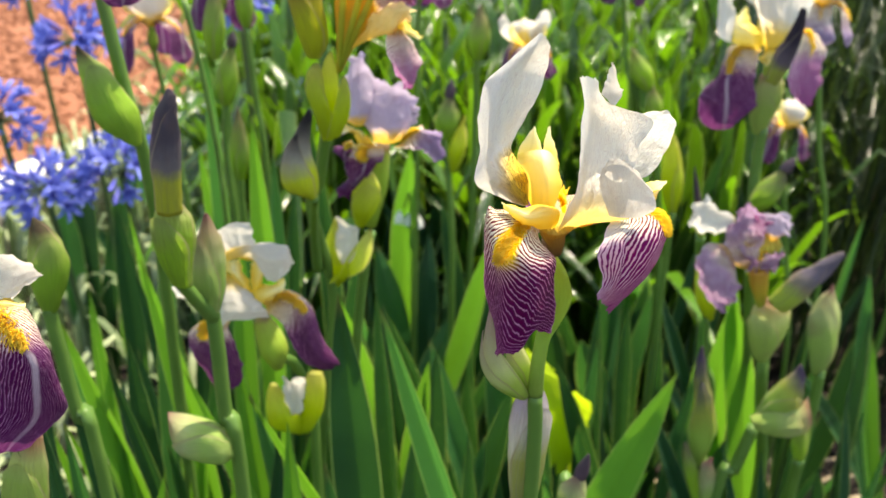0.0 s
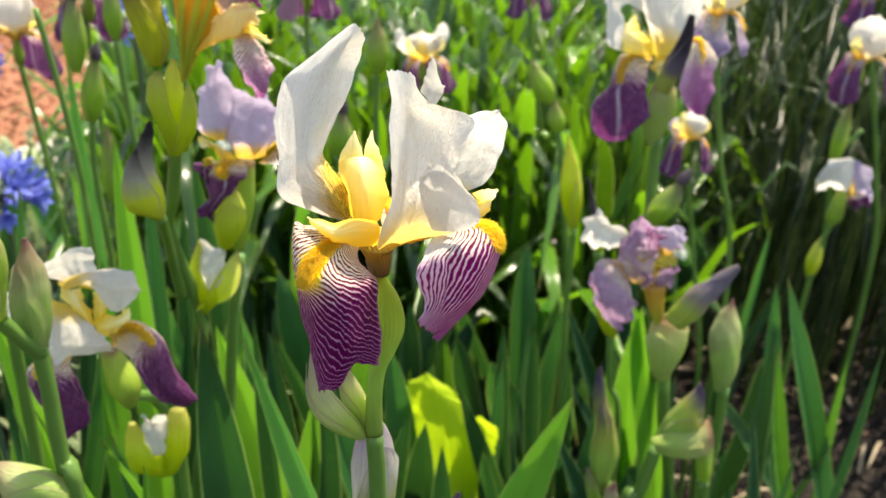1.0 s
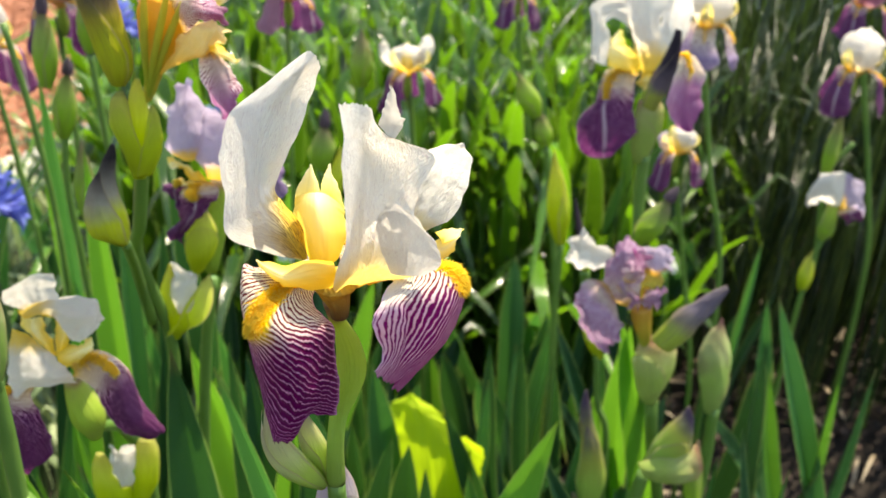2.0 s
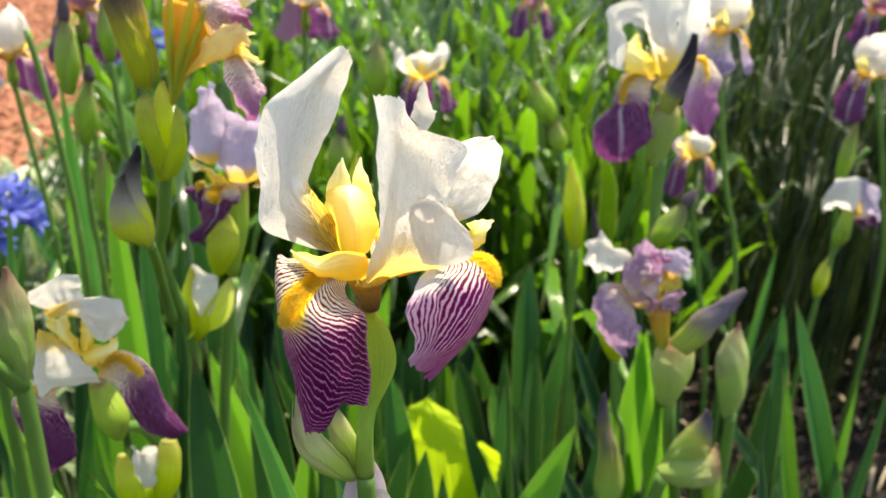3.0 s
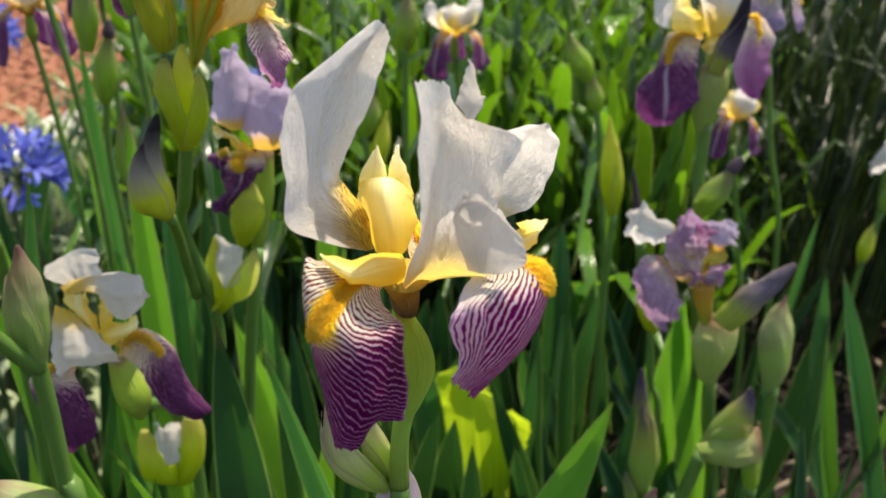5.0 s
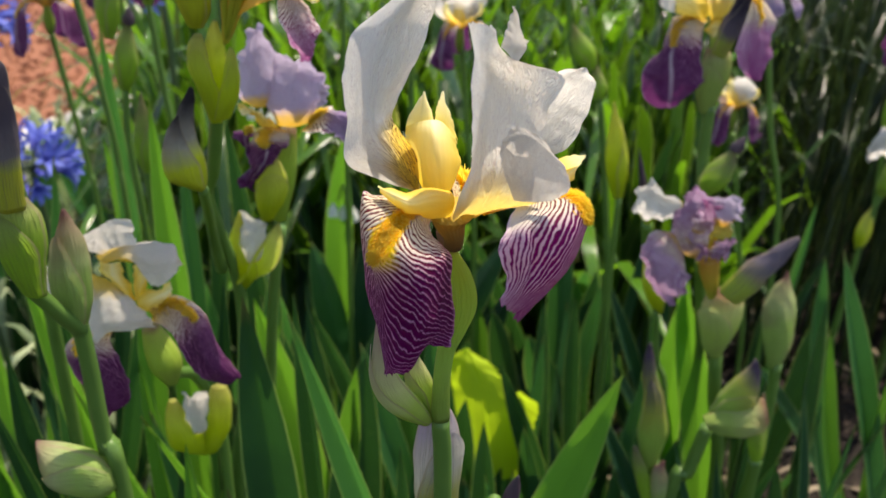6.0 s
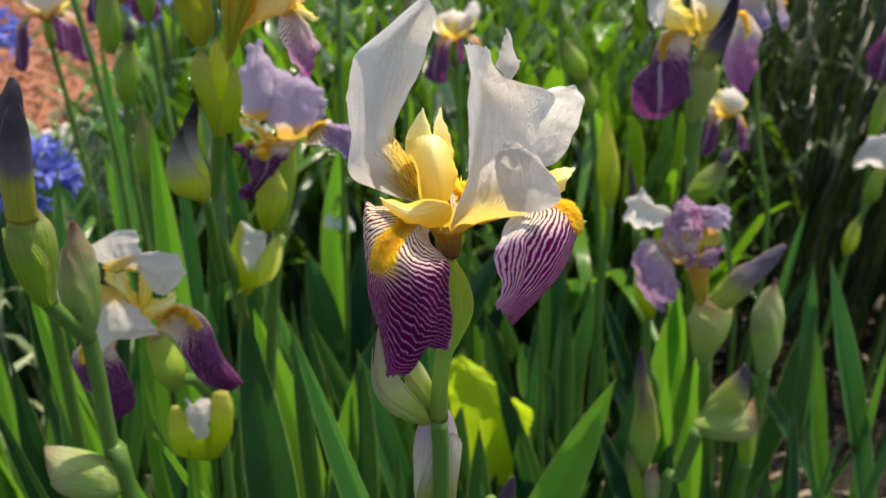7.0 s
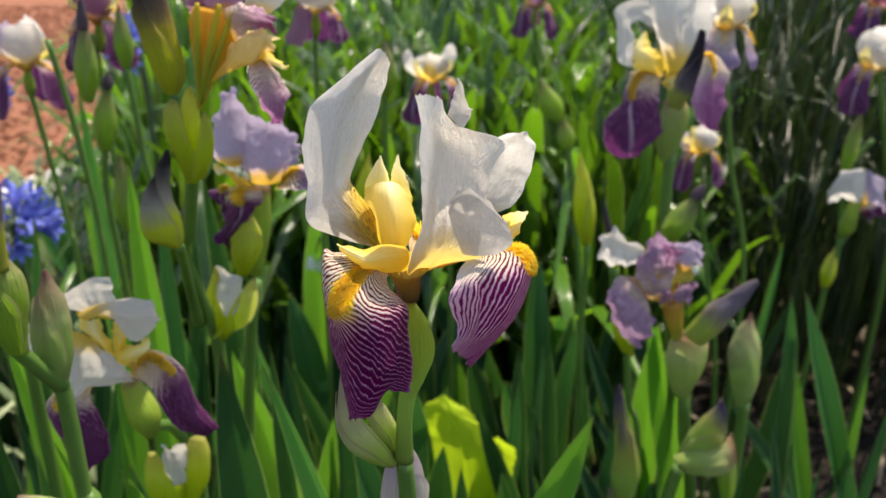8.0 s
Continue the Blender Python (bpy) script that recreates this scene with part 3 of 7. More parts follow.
def bud(parent, base, tip, radius, mat, roll=None, roll_length=0.0, bend=(0, 0, 0), flat=0.72, valves=1):
    """A closed bud in its sheath, pointing from base to tip; roll: the material of petals that stick out of it, rolled up."""
    a, b = np.array(base, float), np.array(tip, float)
    m = np.array(bend, float)
    d = b - a
    side = np.cross(d, (0.2, 1.0, 0.1))
    side = side / (np.linalg.norm(side) + 1e-9)
    end = a + d * (1 - roll_length * 0.55)
    pts = [a, a + (end - a) * 0.2 + m * 0.5, a + (end - a) * 0.4 + m * 0.9, a + (end - a) * 0.6 + m, a + (end - a) * 0.8 + m * 0.6, end]
    radius = radius * 0.7
    rr = [radius * 0.42, radius * 0.90, radius * 1.04, radius * 0.82, radius * 0.42, radius * 0.04]
    sheath = part("bud", tube(pts, rr, 14, flat, 24, side), mat, parent)
    # the outer valve of the sheath wraps half of it, its rims standing off, and ends in its own point
    turn = 2.0 + 2.2 * math.sin(91.0 * a[0] + 57.0 * a[2])
    nv, nu = 20, 13
    t = np.linspace(0, 0.84, nv)
    c, r = spline(pts, t), spline(rr, t)
    tan = np.gradient(c, axis=0)
    tan /= np.linalg.norm(tan, axis=1, keepdims=True) + 1e-12
    e1 = side - tan * (tan @ side)[:, None]
    e1 /= np.linalg.norm(e1, axis=1, keepdims=True) + 1e-12
    e2 = np.cross(tan, e1)
    span = 1.75 * np.clip((0.84 - t) / 0.5, 0, 1) ** 0.7
    ang = turn + span[:, None] * np.linspace(-1, 1, nu)[None, :]
    off = 1.06 + 0.10 * np.linspace(-1, 1, nu)[None, :] ** 4 + 0.25 * (t[:, None] / 0.84) ** 4
    verts = c[:, None] + (e1[:, None] * np.cos(ang)[..., None] + flat * e2[:, None] * np.sin(ang)[..., None]) * (r[:, None] * off)[..., None]
    uvs = np.stack(np.broadcast_arrays(np.linspace(0, 1, nu)[None, :], t[:, None] * 1.1), -1).reshape(-1, 2)
    part("sheath_valve", (verts.reshape(-1, 3), grid_faces(nu, nv), uvs), mat, sheath)
    if roll is not None:
        s = a + d * (1 - roll_length) + m * 0.4
        pts3 = [s, s + (b - s) * 0.35 + m * 0.2, s + (b - s) * 0.7, b]
        part("rolled_petals", tube(pts3, [radius * 0.5, radius * 0.52, radius * 0.34, radius * 0.06], 10, 0.8, 14, side), roll, sheath)
    return sheath


def pod(parent, at, rows, mat, flat=0.7, name="bud", label="", wrap=0.72, turn=0.0):
    """A swollen sheath or bud whose rows give its two sides (x, z, x, z in mm from at), foot first; an outer valve wraps it up to wrap."""
    r = np.asarray(rows, float) * 0.001
    o = np.asarray(at, float)

    def shell(t, ang, grow):
        q = spline(r, t)
        left = np.stack([q[:, 0], np.zeros(len(t)), q[:, 1]], 1) + o
        right = np.stack([q[:, 2], np.zeros(len(t)), q[:, 3]], 1) + o
        c, h = (left + right) / 2, (right - left) / 2
        w = np.linalg.norm(h, axis=1)[:, None, None] * flat
        ridge = 1 + 0.035 * np.sin(5 * ang + turn * 3)
        p = c[:, None] + (h[:, None] * np.cos(ang)[..., None] - np.array((0, 1.0, 0)) * w * np.sin(ang)[..., None]) * (ridge * grow)[..., None]
        return p + ripple(p, 0.0004, 160.0, turn + 3.0)

    n, steps = 20, 30
    t = np.linspace(0, 1, steps)
    p = shell(t, np.broadcast_to(np.linspace(0, 2 * np.pi, n, endpoint=False), (steps, n)), np.ones((steps, n)))
    uvs = np.stack(np.broadcast_arrays(np.abs(np.linspace(-1, 1, n, endpoint=False))[None, :], t[:, None]), -1).reshape(-1, 2)
    faces = grid_faces(n, steps, True) + [tuple(range(n))[::-1], tuple(range(n * steps - n, n * steps))]
    body = part(name, (p.reshape(-1, 3), faces, uvs), mat, parent, label)
    if wrap:
        nu, nv = 15, 22
        t = np.linspace(0.02, wrap, nv)
        span = 1.5 * np.clip((wrap - t) / (0.6 * wrap), 0, 1) ** 0.6 + 0.02
        side = np.linspace(-1, 1, nu)[None, :]
        ang = math.pi / 2 + 0.7 * math.sin(turn * 7.0) + span[:, None] * side
        p = shell(t, ang, 1.05 + 0.05 * side ** 4 + 0.16 * (t[:, None] / wrap) ** 6)
        uvs = np.stack(np.broadcast_arrays(side * 0.5 + 0.5, t[:, None]), -1).reshape(-1, 2)
        part("sheath_valve", (p.reshape(-1, 3), grid_faces(nu, nv), uvs), mat, body)
    return body


def lay_petals(flower, at, petals, crumple, seed=0.0):
    """Petals laid one by one on a flower; each: cross rows, name, material, label."""
    for n, (cage, name, mat, label) in enumerate(petals):
        shape, p, nrm = petal(np.array(cage, float) * 0.001 + np.array(at), 29, 38, crumple * 1.3, crumple, seed + n * 1.7, 1.0, ((0.3, 0.2, 0.0010, 0.2, 0.9), (-0.35, 0.15, -0.0010, 0.2, 1.0)), 60.0 if crumple < 0.0012 else 95.0)
        part(name, shape, mat, flower, label)
        if name == "fall" and mat not in PLAIN:
            up = 1.0 if nrm[8, 12] @ np.array((0, -0.6, 0.8)) > 0 else -1.0
            part("beard", beard(p, nrm, 0.08, 0.42, 700, 0.0030, 2.2, random.Random(n), up, 1.2), M_BEARD, flower, "golden beard")


def stem(parent, points, radius, name="stem", mat=None):
    pts = [np.array(p, float) for p in points]
    return part(name, tube(pts, [radius * (1.15 if i == 0 else 1.0 - 0.12 * i / len(pts)) for i in range(len(pts))], 10, 1.0, 6 * len(pts)), mat or M_STEM, parent)


def blade_shape(points, width, side, thick=0.0006, steps=20, belly=0.74, fold=0.22):
    """A sword leaf with a hollowed, ribbed section along the points; side is the way of its flat breadth."""
    t = np.linspace(0, 1, steps)
    c = spline(points, t)
    w = width * 0.5 * np.where(t < belly, 0.78 + 0.22 * t / belly, np.clip(1 - (np.maximum(t - belly, 0) / (1 - belly)) ** 1.9, 0, 1)) + 0.00015
    tan = np.gradient(c, axis=0)
    tan /= np.linalg.norm(tan, axis=1, keepdims=True) + 1e-12
    s = np.asarray(side, float)
    e1 = s - tan * (tan @ s)[:, None]
    e1 /= np.linalg.norm(e1, axis=1, keepdims=True) + 1e-12
    e2 = np.cross(tan, e1)
    cols = (-1, -0.55, -0.05, 0.05, 0.55, 1)
    rows = [c + e1 * (w * a)[:, None] + e2 * (fold * w * (1.7 * (1 - abs(a)) + 0.3 * (1 - a * a)) + thick * math.cos(7 * a))[:, None] for a in cols]
    verts = np.stack(rows, 1).reshape(-1, 3)
    uvs = np.stack(np.broadcast_arrays(np.array([(a + 1) / 2 for a in cols])[None, :], t[:, None]), -1).reshape(-1, 2)
    return verts, grid_faces(len(cols), steps), uvs


def thin_blade(points, width, side, steps=7, belly=0.4):
    """A light leaf for dense growth: a keeled strip of two faces across."""
    t = np.linspace(0, 1, steps)
    c = spline(points, t)
    w = width * 0.5 * np.where(t < belly, 0.8 + 0.2 * t / belly, np.clip(1 - ((t - belly) / (1 - belly)) ** 2, 0, 1)) + 0.0001
    tan = np.gradient(c, axis=0)
    s = np.asarray(side, float)
    e2 = np.cross(tan, s)
    e2 /= np.linalg.norm(e2, axis=1, keepdims=True) + 1e-12
    rows = [c - s * w[:, None], c + e2 * (w * 0.22)[:, None], c + s * w[:, None]]
    verts = np.stack(rows, 1).reshape(-1, 3)
    uvs = np.stack(np.broadcast_arrays(np.array([0, 0.5, 1.0])[None, :], t[:, None]), -1).reshape(-1, 2)
    return verts, grid_faces(3, steps), uvs


# ---------------------------------------------------------------- ground, gravel, edging
def ground_sheet():
    near = np.arange(-3.0, 5.001, 0.05)
    far_out = np.array([6, 8, 11, 16, 25, 45, 90, 180.0])
    xs = np.concatenate([-(far_out[::-1]) - 1, near, far_out + 1])
    ys = xs
    gx, gy = np.meshgrid(xs, ys)
    z = np.array([noise.noise(Vector((x * 2.1, y * 2.1, 0))) * 0.02 + noise.noise(Vector((x * 9, y * 9, 3))) * 0.008 for x, y in zip(gx.ravel(), gy.ravel())])
    z = np.where((np.abs(gx.ravel()) < 5) & (np.abs(gy.ravel()) < 6), z, 0) - 0.012
    verts = np.stack([gx.ravel(), gy.ravel(), z], 1)
    return verts, grid_faces(len(xs), len(ys)), np.stack([gx.ravel(), gy.ravel()], 1)


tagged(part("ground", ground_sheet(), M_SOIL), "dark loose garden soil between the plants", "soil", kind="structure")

EDGE_A, EDGE_B = np.array((-1.30, 1.55)), np.array((-0.58, 3.60))      # line of the stone edging


def edge_x(y):
    return EDGE_A[0] + (y - EDGE_A[1]) / (EDGE_B[1] - EDGE_A[1]) * (EDGE_B[0] - EDGE_A[0])


def pebbles(count, area, size, rng, squash=0.6, lift=0.0):
    """Many small broken stones in one mesh."""
    base = np.array([(1, 0, 0), (-1, 0, 0), (0, 1, 0), (0, -1, 0), (0, 0, 1), (0, 0, -1), (0.7, 0.7, 0.3), (-0.6, 0.7, -0.3)], float)
    faces = [(0, 6, 4), (6, 2, 4), (2, 7, 4), (7, 1, 4), (1, 3, 4), (3, 0, 4), (6, 0, 5), (2, 6, 5), (7, 2, 5), (1, 7, 5), (3, 1, 5), (0, 3, 5)]
    shapes = []
    while len(shapes) < count:
        x, y = rng.uniform(*area[0]), rng.uniform(*area[1])
        if not area[2](x, y):
            continue
        s = size * rng.uniform(0.5, 1.4)
        turn = np.array(Euler((rng.uniform(0, 6), rng.uniform(0, 6), rng.uniform(0, 6))).to_matrix())
        v = (base * np.array([rng.uniform(0.7, 1.3) for _ in range(8)])[:, None]) @ turn.T * s * np.array((1, 1, squash))
        shapes.append((v + np.array((x, y, s * 0.2 + lift)), faces, [(0.5, 0.5)] * 8))
    return merge(shapes)


RNG = random.Random(4)
gv = np.array([(edge_x(y) - (0.06 if s else 9.0), y, 0.010) for y in np.linspace(0.2, 14, 30) for s in (0, 1)])
tagged(part("gravel_bed", (gv, grid_faces(2, 30), gv[:, :2]), M_GRAVEL), "red crushed gravel path beyond the bed", "gravel", kind="structure")
tagged(part("gravel", pebbles(9000, ((-3.2, -0.5), (1.3, 5.2), lambda x, y: x < edge_x(y) - 0.06), 0.013, RNG, 0.6, 0.012), M_GRAVEL, smooth=False), "loose red gravel stones on the path", "gravel", kind="stuff")
tagged(part("soil_clods", pebbles(5000, ((0.0, 2.0), (0.6, 3.2), lambda x, y: True), 0.009, RNG, 0.7), M_CLOD, smooth=False), "crumbs and clods of dark soil", "soil", kind="stuff")

edging = thing("stone_edging", (float(EDGE_A[0]), float(EDGE_A[1]), 0.0), "row of pale stone slabs between bed and gravel", "edging", kind="structure")


def slab(length, depth, height, rng):
    bm = bmesh.new()
    bmesh.ops.create_cube(bm, size=1.0)
    for v in bm.verts:
        v.co = Vector((v.co.x * length, v.co.y * depth, v.co.z * height)) + Vector((rng.uniform(-0.008, 0.008), rng.uniform(-0.008, 0.008), rng.uniform(-0.005, 0.005)))
    bmesh.ops.bevel(bm, geom=bm.edges[:], offset=0.008, segments=2, affect="EDGES")
    verts = [v.co[:] for v in bm.verts]
    bm.verts.index_update()
    faces = [tuple(v.index for v in f.verts) for f in bm.faces]
    bm.free()
    return np.array(verts), faces, np.array(verts)[:, :2]


way = (EDGE_B - EDGE_A) / np.linalg.norm(EDGE_B - EDGE_A)
reach = -0.5
while reach < 4.2:
    ln = RNG.uniform(0.20, 0.34)
    v, f, t = slab(ln - 0.012, RNG.uniform(0.11, 0.14), 0.07, RNG)
    a = math.atan2(way[1], way[0]) + RNG.uniform(-0.05, 0.05)
    turn = np.array(Matrix.Rotation(a, 3, "Z"))
    c = EDGE_A + way * (reach + ln / 2)
    part("stone", (v @ turn.T + np.array((c[0], c[1], 0.025)), f, t), M_STONE, edging, smooth=False)
    reach += ln


# ---------------------------------------------------------------- the bloom in front
FALL_LEFT = [
    [(-10, -4, 15), (-9, -5, 15), (-9, -5, 14), (-8, -6, 14), (-7, -5, 13), (-7, -5, 13), (-6, -2, 10)],
    [(-18, -8, 20), (-17, -11, 21), (-15, -15, 21), (-13, -18, 21), (-11, -17, 20), (-10, -14, 18), (-9, -9, 14)],
    [(-24, -14, 23), (-22, -20, 25), (-19, -26, 25), (-17, -29, 22), (-13, -28, 22), (-11, -22, 19), (-9, -13, 13)],
    [(-27, -18, 24), (-26, -24, 22), (-24, -30, 20), (-22, -34, 16), (-14, -36, 19), (-8, -28, 16), (-6, -17, 11)],
    [(-27, -14, 1), (-26, -19, 3), (-23, -26, 6), (-21, -32, 8), (-12, -38, 12), (-6, -30, 11), (-3, -16, 6)],
    [(-24, -12, -15), (-23, -17, -13), (-22, -23, -10), (-20, -28, -7), (-11, -36, 1), (-6, -28, -2), (-2, -16, -6)],
    [(-21, -14, -28), (-21, -17, -26), (-21, -20, -25), (-19, -24, -23), (-12, -32, -13), (-6, -27, -10), (-2, -17, -15)],
    [(-21, -15, -32), (-20, -17, -31), (-20, -20, -29), (-18, -23, -27), (-13, -28, -22), (-9, -27, -14), (-3, -18, -20)],
]
FALL_RIGHT = [
    [(-1, -4, 13), (-1, -3, 12), (0, -1, 11), (0, 1, 11), (0, 3, 11)],
    [(12, -16, 22), (14, -14, 23), (16, -8, 21), (17, 0, 18), (17, 6, 16)],
    [(11, -24, 23), (18, -24, 26), (26, -14, 26), (27, -2, 21), (28, 6, 17)],
    [(9, -30, 21), (18, -30, 24), (31, -16, 22), (31, -2, 17), (29, 8, 13)],
    [(9, -32, 17), (19, -30, 17), (30, -18, 14), (30, -4, 8), (27, 8, 3)],
    [(11, -32, 9), (18, -30, 9), (26, -20, 5), (25, -8, -1), (22, 4, -9)],
    [(9, -34, 5), (13, -31, 0), (15, -26, -6), (17, -18, -8), (20, -8, -11)],
]
STANDARD_FRONT = [
    [(-3, -8, 13), (-1, -6, 14), (2, -6, 14), (6, -8, 17), (10, -12, 20)],
    [(-3, -18, 21), (1, -12, 21), (6, -14, 25), (13, -20, 27), (18, -24, 28)],
    [(0, -22, 34), (2, -12, 30), (7, -12, 33), (14, -18, 35), (20, -22, 35)],
    [(1, -24, 45), (3, -12, 42), (7, -14, 44), (13, -18, 44), (18, -22, 43)],
    [(0, -24, 55), (3, -12, 52), (7, -12, 53), (13, -14, 53), (19, -18, 49)],
    [(0, -22, 64), (2, -10, 61), (5, -8, 59), (12, -8, 57), (22, -16, 57)],
    [(-1, -18, 70), (2, -8, 67), (5, -4, 65), (7, -2, 60), (10, -4, 57)],
]
STANDARD_TIP = [
    [(7, -2, 60), (9, -5, 59), (11, -4, 56)],
    [(8, 0, 63), (11, -5, 62), (14, -2, 61)],
    [(9, 2, 66), (11, -1, 65), (13, 0, 63)],
    [(10, 3, 69), (10, 3, 69), (10, 3, 68)],
]
STANDARD_LOBE = [
    [(12, -20, 26), (16, -25, 28), (21, -26, 29)],
    [(9, -18, 33), (17, -24, 35), (25, -27, 33)],
    [(8, -17, 39), (15, -22, 43), (23, -25, 38)],
    [(10, -16, 43), (13, -19, 45), (16, -21, 44)],
]
STANDARD_BACK = [
    [(-15, 4, 17), (-14, 2, 18), (-14, 2, 18), (-13, 3, 18), (-13, 5, 17)],
    [(-23, -8, 25), (-22, 4, 23), (-20, 9, 23), (-17, 8, 25), (-14, 2, 28)],
    [(-31, -14, 32), (-29, -4, 31), (-26, 4, 32), (-23, 6, 34), (-19, 0, 37)],
    [(-30, -18, 44), (-29, -6, 41), (-27, 2, 40), (-24, 3, 41), (-20, -3, 43)],
    [(-31, -16, 56), (-29, -3, 53), (-26, 5, 51), (-20, 5, 51), (-15, -4, 55)],
    [(-29, -6, 64), (-26, 4, 63), (-22, 11, 63), (-17, 10, 64), (-11, 0, 65)],
    [(-14, 10, 75), (-13, 15, 74), (-12, 17, 73), (-11, 16, 72), (-10, 12, 71)],
]
STANDARD_SIDE = [
    [(4, 6, 14), (5, 8, 12), (6, 8, 12)],
    [(8, 14, 30), (14, 16, 24), (20, 12, 24)],
    [(9, 16, 38), (17, 20, 32), (27, 8, 30)],
    [(13, 14, 45), (22, 18, 41), (31, 4, 41)],
    [(18, 10, 49), (25, 12, 49), (32, 0, 50)],
    [(27, 6, 53), (29, 6, 53), (31, 2, 54)],
]
STYLE_BACK = [
    [(-12, 2, 18), (-7, -5, 20), (-4, 2, 19)],
    [(-16, 9, 23), (-8, -5, 30), (-2, 8, 24)],
    [(-18, 13, 27), (-9, -2, 36), (-3, 12, 27)],
    [(-18, 15, 32), (-10, 4, 38), (-4, 14, 30)],
]
CREST_LEFT = [
    [(-18, 14, 30), (-14, 9, 33), (-9, 6, 35)],
    [(-17, 15, 35), (-13, 11, 38), (-10, 10, 37)],
    [(-13, 14, 42), (-13, 13, 43), (-12, 13, 42)],
]
CREST_RIGHT = [
    [(-10, 5, 35), (-7, 10, 34), (-3, 13, 29)],
    [(-9, 10, 40), (-7, 12, 38), (-5, 14, 35)],
    [(-8, 13, 42), (-8, 14, 43), (-8, 15, 41)],
]
STYLE_LEFT = [
    [(-5, -4, 21), (-3, -12, 22), (-4, -8, 15)],
    [(-10, -12, 25), (-8, -23, 27), (-9, -16, 18)],
    [(-15, -18, 26), (-13, -29, 28), (-15, -21, 21)],
    [(-20, -20, 28), (-18, -27, 29), (-17, -23, 24)],
    [(-22, -20, 28), (-22, -22, 29), (-21, -21, 27)],
]
STYLE_RIGHT = [
    [(3, -2, 13), (4, -5, 15), (5, -2, 13)],
    [(16, 0, 21), (17, -9, 23), (18, -4, 19)],
    [(25, 2, 27), (26, -7, 28), (27, -4, 24)],
    [(31, 0, 31), (30, -5, 31), (29, -3, 27)],
]
CREST_SIDE = [
    [(23, -6, 32), (25, -4, 28), (25, -2, 24)],
    [(26, -8, 34), (27, -6, 31), (28, -4, 28)],
    [(30, -10, 35), (30, -10, 35), (30, -10, 35)],
]
OVARY = [(-5, -3, 8), (-4, 0, 0), (-1, -1, -7), (0, -2, -15), (-2, -1, -25), (-4, 0, -33), (-5, 0, -44), (-5, 1, -59)]
MAIN_AT = (0.0202, 0.287, 0.774)
SPATHE = [(-9, 0, -60), (-24, -6, -19)]


